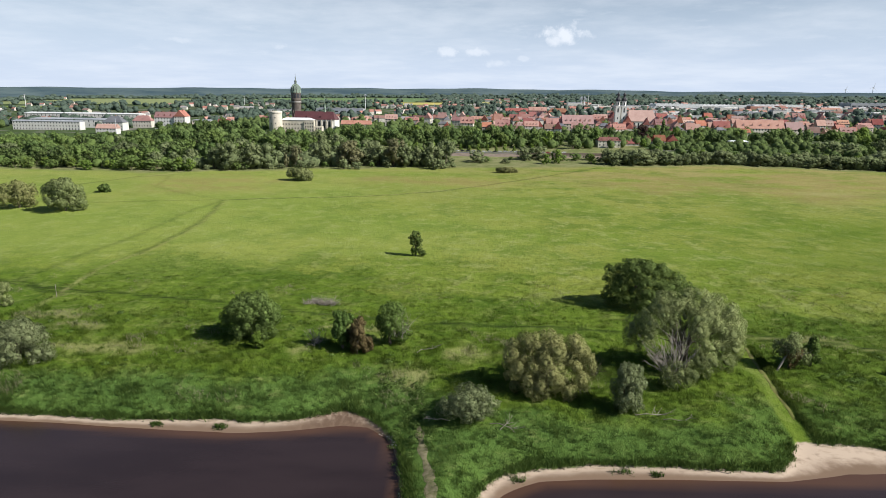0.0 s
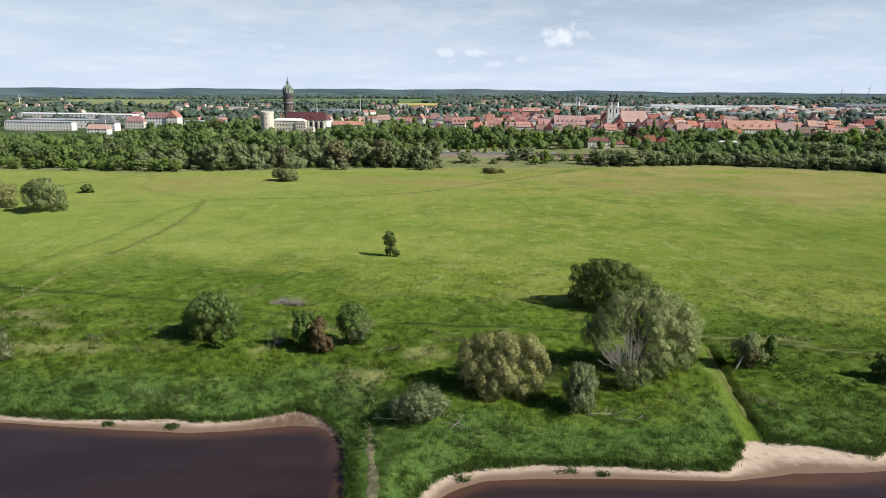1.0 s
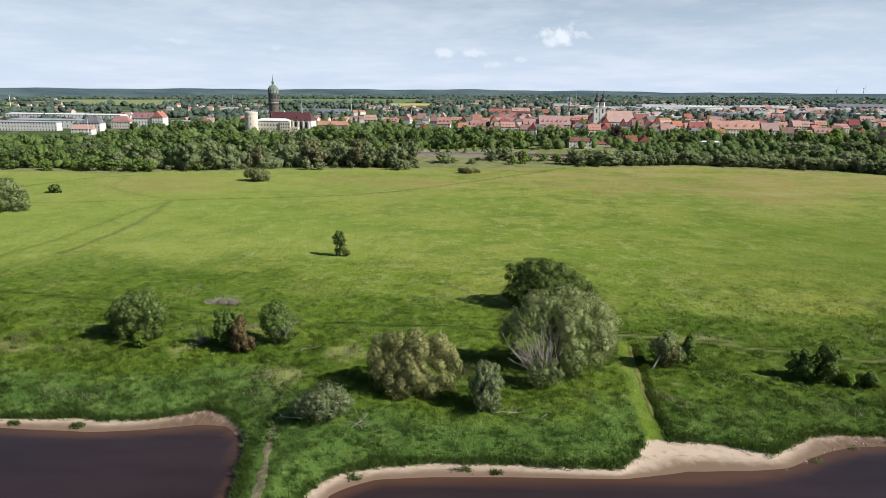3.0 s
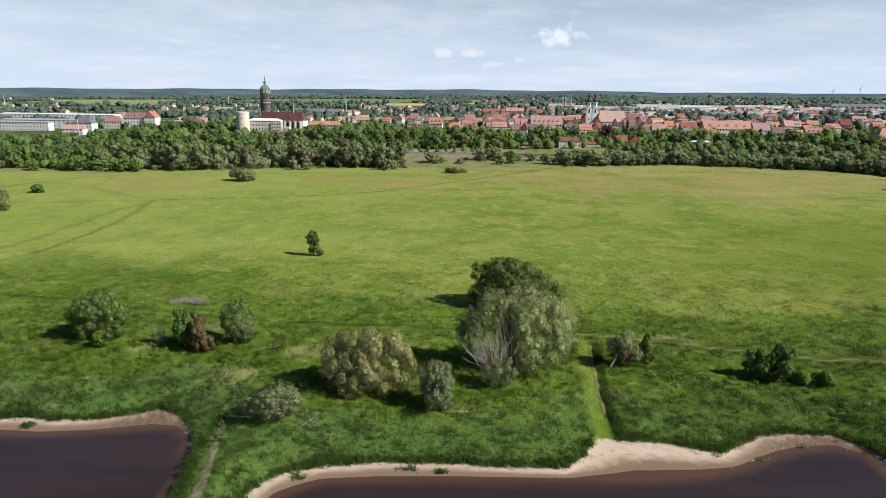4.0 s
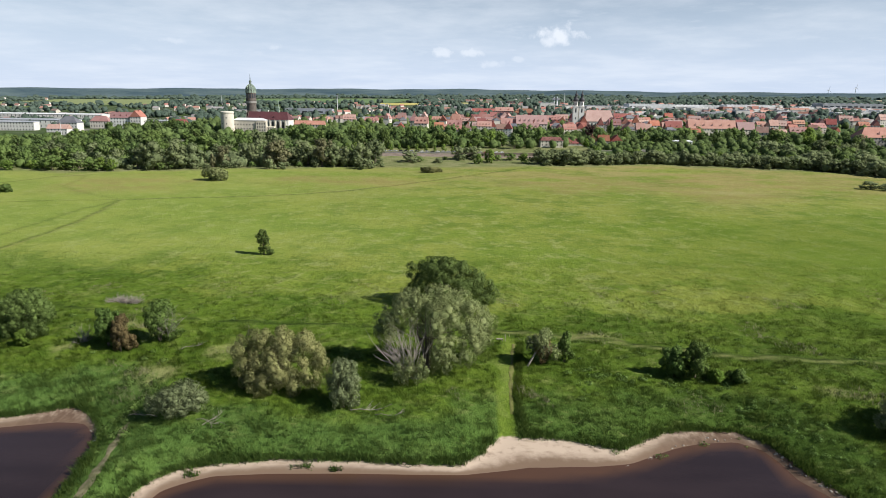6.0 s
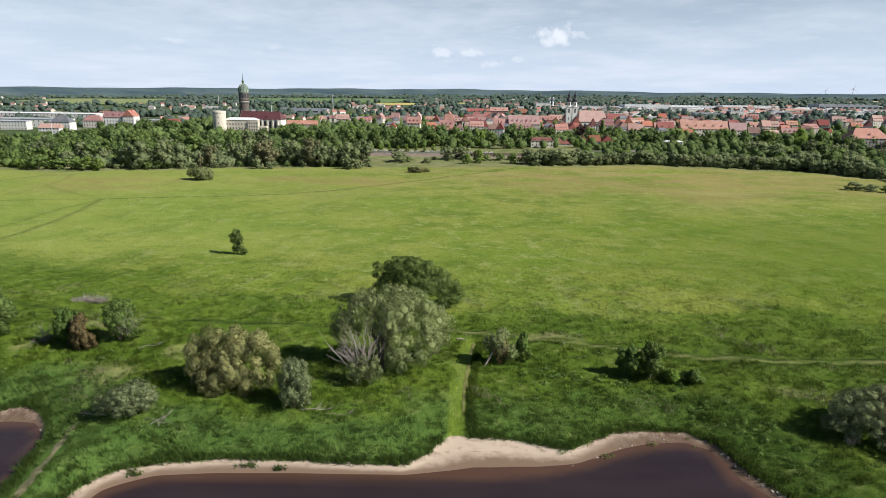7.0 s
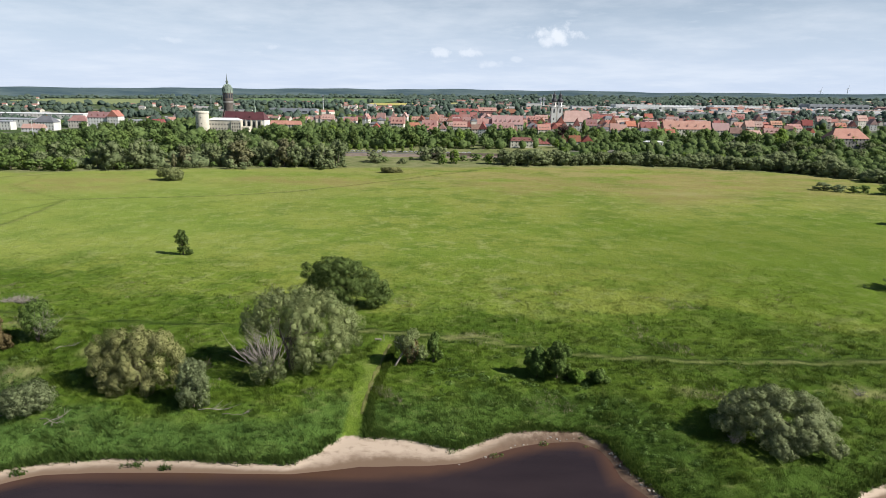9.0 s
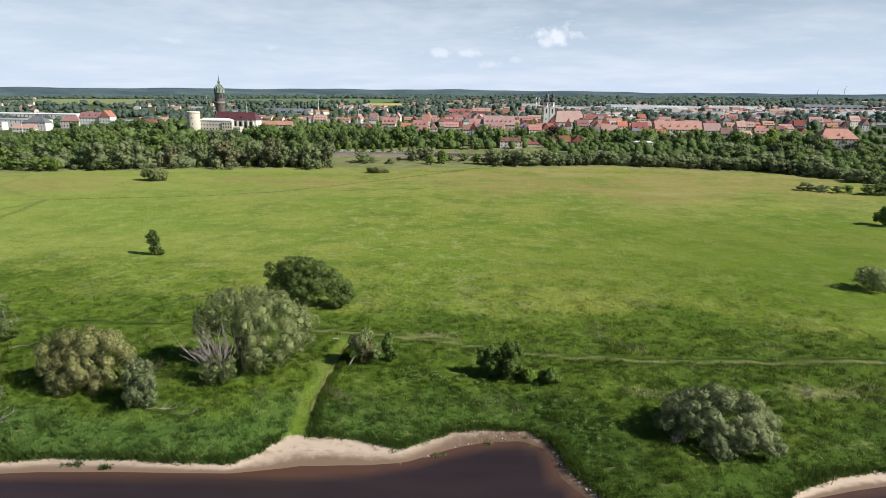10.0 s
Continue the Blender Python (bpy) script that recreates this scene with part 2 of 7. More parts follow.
def ground_material():
    m, nt, n, l, bsdf = tree_of("meadow_ground")

    def attr(name):
        a = n.new("ShaderNodeAttribute")
        a.attribute_name = name
        return a.outputs["Fac"]

    sd, lush, town = attr("shore"), attr("lush"), attr("town")
    col, mid, streak, fine = grass_colour(nt, lush, attr("pale"), sd)
    col = blend(nt, math_node(nt, "MULTIPLY", ramp(nt, fine, 0.46, 0.64), 0.36), col, (0.050, 0.088, 0.014))
    col = blend(nt, math_node(nt, "MULTIPLY", ramp(nt, grain(nt, 0.28, 6, 0.72, (0.55, 1.25, 1), 0.2), 0.54, 0.72), 0.45), col, (0.26, 0.28, 0.10))
    col = blend(nt, math_node(nt, "MULTIPLY", attr("fresh"), 0.42), col, (0.235, 0.300, 0.070))
    col = blend(nt, math_node(nt, "MULTIPLY", attr("sap"), 0.58), col, (0.085, 0.135, 0.012))
    # trodden wheel lines with rut shade in the colour, bleached trails and withered spots
    wear = ramp(nt, grain(nt, 0.22, 5, 0.7), 0.25, 0.55)
    col = blend(nt, math_node(nt, "MULTIPLY", math_node(nt, "MULTIPLY", attr("trodden"), wear), 0.95), col, (0.018, 0.032, 0.006))
    col = blend(nt, math_node(nt, "MULTIPLY", math_node(nt, "MULTIPLY", attr("worn"), wear), 0.70), col, (0.285, 0.270, 0.120))
    col = blend(nt, math_node(nt, "MULTIPLY", math_node(nt, "MULTIPLY", attr("rust"), ramp(nt, mid, 0.35, 0.6)), 0.55), col, (0.270, 0.205, 0.085))
    rough = blend(nt, ramp(nt, grain(nt, 0.06, 6, 0.7), 0.38, 0.62), (0.130, 0.155, 0.056), (0.205, 0.208, 0.100))
    col = blend(nt, attr("rough"), col, rough)
    # built-up land and far fields
    block = grain(nt, 0.02, 3, 0.5)
    built = blend(nt, ramp(nt, block, 0.52, 0.66), (0.058, 0.088, 0.032), (0.17, 0.165, 0.14))
    col = blend(nt, town, col, built)
    # wooded far ridge: its blue tones carry the haze of the distance
    col = blend(nt, attr("hazy_forest"), col, blend(nt, ramp(nt, grain(nt, 0.006, 7, 0.7, (0.5, 1, 1)), 0.36, 0.62), (0.050, 0.082, 0.100), (0.100, 0.138, 0.142)))
    # sand, wet near the water, with mud and drift lines
    sand = blend(nt, ramp(nt, grain(nt, 0.25, 5), 0.35, 0.7), (0.245, 0.188, 0.142), (0.195, 0.145, 0.106))
    sand = blend(nt, math_node(nt, "MULTIPLY", attr("dry"), ramp(nt, grain(nt, 0.5, 5), 0.2, 0.5)), sand, (0.46, 0.37, 0.29))
    sand = blend(nt, math_node(nt, "MULTIPLY", ramp(nt, grain(nt, 0.5, 7, 0.7, (0.5, 2, 1)), 0.55, 0.7), 0.5), sand, (0.20, 0.15, 0.09))
    g = n.new("ShaderNodeNewGeometry")
    sep = n.new("ShaderNodeSeparateXYZ")
    l.new(g.outputs["Position"], sep.inputs[0])
    wet = math_node(nt, "ADD", sep.outputs[2], math_node(nt, "MULTIPLY", grain(nt, 0.3, 4), 0.35))
    sand = blend(nt, ramp(nt, wet, -3.46, -3.72), sand, (0.175, 0.122, 0.086))
    sand = blend(nt, ramp(nt, wet, -3.86, -4.02), sand, (0.150, 0.100, 0.072))
    mud = attr("mud")
    sand = blend(nt, math_node(nt, "MULTIPLY", mud, ramp(nt, fine, 0.25, 0.6)), sand, (0.115, 0.076, 0.054))
    line = math_node(nt, "ADD", sd, math_node(nt, "MULTIPLY", math_node(nt, "SUBTRACT", grain(nt, 0.35, 6, 0.65), 0.5), 3.2))
    col = blend(nt, ramp(nt, line, 0.55, -0.25), col, sand)
    l.new(col, bsdf.inputs["Base Color"])
    bsdf.inputs["Roughness"].default_value = 0.9
    bsdf.inputs["Specular IOR Level"].default_value = 0.06
    hgt = math_node(nt, "ADD", math_node(nt, "MULTIPLY", fine, 0.5), streak)
    hgt = math_node(nt, "MULTIPLY", hgt, ramp(nt, sd, -0.4, 1.2))
    bumped(nt, bsdf, hgt, 0.85, 0.9)
    return m


GROUND = ground_material()


def blade_material(name, pale_blades):
    """Grass blades in the tones of the ground under them."""
    m, nt, n, l, bsdf = tree_of(name)
    a = n.new("ShaderNodeAttribute")
    a.attribute_name = "lush"
    shore = n.new("ShaderNodeAttribute")
    shore.attribute_name = "shore"
    col, mid, streak, fine = grass_colour(nt, a.outputs["Fac"], pale_blades, shore.outputs["Fac"])
    g = n.new("ShaderNodeNewGeometry")
    col = blend(nt, math_node(nt, "MULTIPLY", ramp(nt, g.outputs["Random Per Island"], 0.5, 1.0), 0.5), col, (0.138, 0.185, 0.028))
    col = blend(nt, math_node(nt, "MULTIPLY", ramp(nt, g.outputs["Random Per Island"], 0.35, 0.0), 0.3), col, (0.032, 0.065, 0.011))
    l.new(col, bsdf.inputs["Base Color"])
    bsdf.inputs["Roughness"].default_value = 0.7
    bsdf.inputs["Specular IOR Level"].default_value = 0.1
    tr = n.new("ShaderNodeBsdfTranslucent")
    l.new(col, tr.inputs[0])
    mx = n.new("ShaderNodeMixShader")
    mx.inputs[0].default_value = 0.5
    l.new(bsdf.outputs[0], mx.inputs[1]), l.new(tr.outputs[0], mx.inputs[2])
    l.new(mx.outputs[0], n["Material Output"].inputs[0])
    return m


TALL_GRASS = blade_material("tall_grass", 0.0)


def water_material():
    m, nt, n, l, bsdf = tree_of("river_water")
    col = blend(nt, ramp(nt, grain(nt, 0.04, 4, 0.5, (1, 3, 1)), 0.3, 0.7), (0.023, 0.0155, 0.0165), (0.031, 0.021, 0.022))
    a = n.new("ShaderNodeAttribute")
    a.attribute_name = "shallow"
    col = blend(nt, a.outputs["Fac"], col, (0.115, 0.058, 0.032))
    l.new(col, bsdf.inputs["Base Color"])
    bsdf.inputs["Roughness"].default_value, bsdf.inputs["IOR"].default_value = 0.16, 1.33
    h = math_node(nt, "ADD", grain(nt, 1.6, 3, 0.5, (1, 1.8, 1), 0.5), grain(nt, 0.35, 3, 0.5))
    bumped(nt, bsdf, h, 0.10, 0.15)
    return m


WATER = water_material()
TRACK = surface("track_earth", (0.128, 0.145, 0.040), (0.165, 0.162, 0.060), 0.35, 0.95, dirt=(0.11, 0.145, 0.03))
PATH_EARTH = surface("path_earth", (0.13, 0.135, 0.06), (0.26, 0.225, 0.145), 0.9, 0.95, dirt=(0.09, 0.12, 0.03))
STONE = surface("groyne_stone", (0.30, 0.26, 0.22), (0.42, 0.38, 0.33), 0.9, 0.9, bump=0.02, spread=0.4)


# ---- mesh helpers ----
def mesh_from(name, verts, faces, mat, smooth=False, normals=None):
    """A mesh of arrays: verts (n, 3), faces (m, k) of one k."""
    verts, faces = np.asarray(verts, np.float32), np.asarray(faces, np.int32)
    me = bpy.data.meshes.new(name)
    me.vertices.add(len(verts))
    me.vertices.foreach_set("co", verts.ravel())
    k = faces.shape[1]
    me.loops.add(faces.size)
    me.loops.foreach_set("vertex_index", faces.ravel())
    me.polygons.add(len(faces))
    me.polygons.foreach_set("loop_start", np.arange(0, faces.size, k, dtype=np.int32))
    me.polygons.foreach_set("use_smooth", np.full(len(faces), smooth))
    me.update(calc_edges=True)
    me.materials.append(mat)
    if normals is not None:
        me.normals_split_custom_set_from_vertices(np.asarray(normals, np.float32))
    return me


def part(name, me, parent, label=""):
    ob = new(name, me)
    ob.parent = parent
    return tagged(ob, label)


def part_bm(name, bm, mat, parent, label=""):
    me = bpy.data.meshes.new(name)
    bm.to_mesh(me)
    bm.free()
    me.materials.append(mat)
    return part(name, me, parent, label)


def box(bm, x0, x1, y0, y1, z0, z1):
    v = [bm.verts.new((x, y, z)) for z in (z0, z1) for x, y in ((x0, y0), (x1, y0), (x1, y1), (x0, y1))]
    for f in ((3, 2, 1, 0), (4, 5, 6, 7), (0, 1, 5, 4), (1, 2, 6, 5), (2, 3, 7, 6), (3, 0, 4, 7)):
        bm.faces.new([v[i] for i in f])


def lathe(bm, profile, sides=20, cx=0.0, cy=0.0, turn=0.0):
    """Rings of (radius, height) round the upright through (cx, cy)."""
    rings = []
    for r, z in profile:
        rings.append([bm.verts.new((cx + r * math.cos(turn + 2 * math.pi * i / sides), cy + r * math.sin(turn + 2 * math.pi * i / sides), z)) for i in range(sides)])
    for a, b in zip(rings, rings[1:]):
        for i in range(sides):
            bm.faces.new((a[i], a[(i + 1) % sides], b[(i + 1) % sides], b[i]))
    bm.faces.new(rings[0][::-1])
    bm.faces.new(rings[-1])


def tube_arrays(points, radii, sides=6):
    """Verts and quads of a tapered limb along points."""
    pts = np.asarray(points, float)
    verts, faces = [], []
    for i, p in enumerate(pts):
        d = pts[min(i + 1, len(pts) - 1)] - pts[max(i - 1, 0)]
        d /= np.linalg.norm(d) + 1e-9
        a = np.cross(d, (0.3, 0.9, 0.1))
        a /= np.linalg.norm(a) + 1e-9
        b = np.cross(d, a)
        for k in range(sides):
            t = 2 * math.pi * k / sides
            verts.append(p + radii[i] * (a * math.cos(t) + b * math.sin(t)))
    for i in range(len(pts) - 1):
        for k in range(sides):
            faces.append((i * sides + k, i * sides + (k + 1) % sides, (i + 1) * sides + (k + 1) % sides, (i + 1) * sides + k))
    return np.array(verts), np.array(faces)


def joined(pieces):
    verts, faces, at = [], [], 0
    for v, f in pieces:
        verts.append(v)
        faces.append(f + at)
        at += len(v)
    return np.concatenate(verts), np.concatenate(faces)


# ---- the lie of the land ----
WATER_Z = -4.2
WATER_EDGE = np.array([(-900, 124), (-101, 121.2), (-87.5, 120.8), (-74.6, 119.6), (-61.8, 118.3), (-49.6, 117.6), (-38.3, 119.0), (-26.7, 121.2), (-21, 121.8), (-17.0, 118.9), (-14.2, 113.6), (-12.8, 106), (-12.1, 98), (-10, 72), (-3, 68), (4, 86), (7.0, 99.0), (11.4, 102.0), (14.0, 103.4), (23.5, 104.3), (39, 105.0), (60, 105.6), (77, 106.2), (86.5, 107.7), (95, 110.4), (103, 114.8), (110.5, 117.8), (117.8, 119.0), (121.4, 116.8), (122.9, 112.6), (123.2, 106.5), (126.8, 100.8), (134, 78), (146, 70), (158, 88), (167, 100.6), (186, 105.2), (215, 109), (1200, 113)])
GRASS_EDGE = np.array([(-900, 127), (-101, 124.0), (-88, 123.4), (-76, 122.4), (-64, 123.0), (-52, 123.6), (-47, 122.4), (-38, 123.6), (-32, 126.0), (-26.5, 128.7), (-20.5, 125.2), (-15.6, 118.5), (-13.4, 113.0), (-11.8, 104), (-10.8, 94), (-7, 74), (-3, 72), (0, 80), (2.0, 99.0), (6.0, 104.6), (14, 107.6), (24.5, 109.2), (39, 109.4), (50, 108.6), (60, 108.4), (64.5, 112.6), (68.5, 119.5), (76, 118.8), (83, 118.1), (92.5, 114.8), (99, 118.8), (104, 122.3), (112, 123.2), (119.4, 123.0), (124.0, 117.8), (126.2, 108.4), (130.4, 100), (135.4, 80), (146, 74), (155, 92), (167, 103.0), (177, 107.8), (187, 110), (215, 113.5), (1200, 118)])


def line_distance(x, y, line):
    """Distance to a line of points, minus on its riverward side."""
    best = np.full(x.shape, 1e9)
    for (x0, y0), (x1, y1) in zip(line, line[1:]):
        dx, dy = x1 - x0, y1 - y0
        t = np.clip(((x - x0) * dx + (y - y0) * dy) / (dx * dx + dy * dy), 0, 1)
        best = np.minimum(best, np.hypot(x - x0 - t * dx, y - y0 - t * dy))
    return np.where(y > np.interp(x, line[:, 0], line[:, 1]), best, -best)


def waves(x, y, size, seed=0.0):
    """A cheap smooth unevenness between -1 and 1."""
    a, b = x / size, y / size
    return (np.sin(a * 1.7 + 1.3 * np.sin(b * 1.1 + seed) + seed) + np.sin(b * 2.1 + 1.7 * np.sin(a * 0.9 - seed) + 2 * seed) + 0.6 * np.sin((a + b) * 3.1 + seed * 3)) / 2.6


def smooth_band(v, lo, hi):
    t = np.clip((v - lo) / (hi - lo), 0, 1)
    return t * t * (3 - 2 * t)


def land(x, y):
    """Height of the ground, and its distance from the edge of the grass."""
    x, y = np.asarray(x, float), np.asarray(y, float)
    near = y < 420
    sd = np.full(x.shape, 300.0)
    wd = np.full(x.shape, 300.0)
    if near.any():
        sd[near] = line_distance(x[near], y[near], GRASS_EDGE)
        wd[near] = line_distance(x[near], y[near], WATER_EDGE)
    bank = -3.4 + 4.7 * (1 - np.exp(-np.maximum(sd, 0) / 15))
    beach = WATER_Z + 0.8 * np.clip(wd / np.maximum(wd - sd, 0.3), 0, 1)
    bed = WATER_Z - 0.35 * np.maximum(-wd, 0)
    low = np.where(sd > 0, bank, np.where(wd > 0, beach, np.maximum(bed, -8)))
    fall = np.clip((y - 190) / 160, 0, 1)
    low = low - 1.25 * fall * fall * (3 - 2 * fall) * (sd > 0)
    low = low + np.clip(sd / 25, 0, 1) * 0.28 * waves(x, y, 16, 0.4) + np.clip(sd / 8, 0, 1) * np.clip((260 - y) / 60, 0.3, 1) * (0.38 * waves(x, y, 4.5, 1.9) + 0.24 * waves(x, y, 2.3, 0.6))
    far = np.interp(y, [0, 600, 640, 652, 660, 720, 900, 1100, 1600, 2200, 2800, 3400, 4200, 6000], [0, 0, 1.5, 2.0, 5.0, 6, 10, 13, 19, 22, 26, 33, 44, 46])
    r = np.hypot(x - 50, y)
    ang = np.degrees(np.arctan2(x - 50, np.maximum(y, 1)))
    top = np.interp(ang, [-60, -36, -26, -12, 0, 10, 20, 36, 60], [57, 60, 69, 82, 93, 95, 93, 100, 100]) + 2.5 * np.sin(ang * 0.55 + 1) + 1.5 * np.sin(ang * 1.3)
    rise = np.clip((r - 4050) / 580, 0, 1)
    far = far - 7.0 * smooth_band(-x, 280, 520) * smooth_band(y, 680, 860) * (1 - smooth_band(y, 1250, 1600))
    far = far + 0.012 * np.clip(x, -2500, 2500) * smooth_band(y, 750, 1400)
    rise = rise * rise * (3 - 2 * rise) * (y > 300)
    far = far * (1 - rise) + top * rise
    return low + far, sd


def ground_z(x, y):
    return float(land(np.array([x]), np.array([y]))[0][0])


def steps_between(*spans):
    out = []
    for a, b, s in spans:
        out.append(np.arange(a, b, s))
    return np.concatenate(out + [np.array([spans[-1][1]])])


GX = steps_between((-4400, -1500, 100), (-1500, -500, 25), (-500, -280, 5), (-280, -150, 2), (-150, 250, 1.5), (250, 600, 6), (600, 1600, 25), (1600, 4400, 100))
GY = steps_between((-1500, -100, 200), (-100, 60, 20), (60, 96, 4), (96, 132, 0.8), (132, 235, 1.4), (235, 510, 3), (510, 700, 6), (700, 1400, 12), (1400, 5000, 50))


def lushness(x, y):
    """1 on the deep green river bank, 0 on the open meadow."""
    edge = np.interp(x, [-200, -172, -151, -131, -110, -79, -35, -22, -3, 32, 89, 117, 138, 175, 202, 230, 300], [220, 224, 228, 244, 244, 231, 224, 202, 191, 192, 189, 184, 183, 189, 175, 176, 180])
    out = np.clip(0.5 + (edge - y) / 30 + 0.34 * waves(x, y, 22, 2.0), 0, 1)
    out = out * (1 - 0.22 * smooth_band(-x, 40, 90) * smooth_band(y, 130, 150))
    # the mown path to the beach
    off = np.abs(x - np.interp(y, BEACH_PATH[0], BEACH_PATH[1]))
    return np.where((y > 112) & (y < 164), out * (1 - 0.55 * np.exp(-((off / 2.3) ** 4))), out)


BEACH_PATH = ([118, 127, 137, 148, 163], [70.0, 70.2, 70.6, 72.3, 74.3])
FIELD_TRACK = [(-260, 218), (-158, 202), (-127, 195), (-95, 189.5), (-76, 187), (-52, 179), (-35, 175.5), (-14, 172.5), (3.5, 170.5), (27, 169.5), (45, 168), (62, 169.4), (88, 164.7), (104, 161.4), (119, 157), (133, 153.6), (148, 152), (177, 151.6), (216, 153.4), (320, 157)]
# trodden lines painted dark, the shadow inside the ruts included
SHADED_TRACKS = (
    ([(x, y + 1.3) for x, y in FIELD_TRACK], 1.2, 1.0),
    ([(x, y - 1.6) for x, y in FIELD_TRACK if x > 60], 0.8, 0.8),
    ([(-145.8, 383), (-137.6, 343), (-131.4, 307), (-131, 281), (-130.4, 257), (-131, 246)], 1.7, 0.6),
    ([(-145.8, 383), (-150.8, 333), (-149, 314), (-149.4, 292), (-149, 274), (-151, 243), (-152, 225), (-153, 211), (-157, 203)], 1.9, 0.35),
    ([(-145.8, 383), (-131, 386), (-91, 397.5), (-63.5, 405), (-42, 413.6), (-11, 434), (15, 459), (63, 512.6), (115, 571), (130, 590)], 1.6, 0.65),
    ([(-145.8, 383), (-176, 375.7), (-206.5, 368.3), (-271, 363.8), (-330, 362)], 1.5, 0.4),
    ([(-224, 484), (-210, 431), (-172, 399), (-146, 383)], 1.6, 0.3),
    ([(-225, 492), (-248, 479), (-264, 440), (-268, 413)], 2.0, 0.45),
    ([(-330, 224), (-159.7, 206.6), (-148, 204.4), (-138, 195.5), (-129.6, 193)], 1.2, 0.8),
)
PALE_TRACKS = (
    ([(x, y - 0.1) for x, y in FIELD_TRACK if x > 60], 0.7, 0.65),
    ([(-131, 246), (-134, 232.6), (-133.5, 218), (-132, 206.5), (-130, 197), (-129.6, 193), (-130.3, 180), (-130, 172)], 0.9, 0.75),
    ([(-143.5, 384), (-137, 343), (-130, 307), (-129.4, 281), (-128.8, 257), (-129.4, 246)], 0.8, 0.45),
    ([(-229, 500), (-233, 492), (-241, 487)], 2.5, 1.0),
    ([(-131, 387.6), (-91, 399.2), (-63.5, 406.6), (-42, 415.4), (-11, 436), (15, 461)], 1.0, 0.5),
)


def line_marks(x, y, tracks):
    """How strongly the ground is marked along each line of (points, half width, strength)."""
    out = np.zeros(x.shape)
    for line, half, strength in tracks:
        p = np.array(line, float)
        near = (x > p[:, 0].min() - 8) & (x < p[:, 0].max() + 8) & (y > p[:, 1].min() - 8) & (y < p[:, 1].max() + 8)
        bent = x[near] + 0.7 * waves(x[near], y[near], 9, 0.7)
        best = np.full(bent.shape, 1e9)
        for (x0, y0), (x1, y1) in zip(p, p[1:]):
            dx, dy = x1 - x0, y1 - y0
            t = np.clip(((bent - x0) * dx + (y[near] - y0) * dy) / (dx * dx + dy * dy), 0, 1)
            best = np.minimum(best, np.hypot(bent - x0 - t * dx, y[near] - y0 - t * dy))
        out[near] = np.maximum(out[near], strength * np.exp(-((best / half) ** 2)))
    return out


def spots(x, y, places):
    """Soft oval spots of (x, y, half length, half depth)."""
    out = np.zeros(x.shape)
    for px, py, a, b in places:
        out = np.maximum(out, np.exp(-(((x - px) / a) ** 2 + ((y - py) / b) ** 2) ** 2))
    return out


STRAW_SPOTS = ((-95, 151.5, 13, 3.6), (-118, 174, 9, 3.0), (-108, 166, 8, 2.5), (1, 152.5, 6, 4.0), (-30, 168, 9, 2.5), (189, 136, 9, 3.5), (150, 134, 6, 2), (-43, 152, 4, 3), (-14, 140, 4, 5), (-118, 140, 3, 2), (96, 166, 8, 3))
RUST_SPOTS = ((-185, 450, 55, 45), (150, 490, 60, 55), (240, 450, 60, 40), (300, 500, 90, 60), (-15, 480, 60, 30))


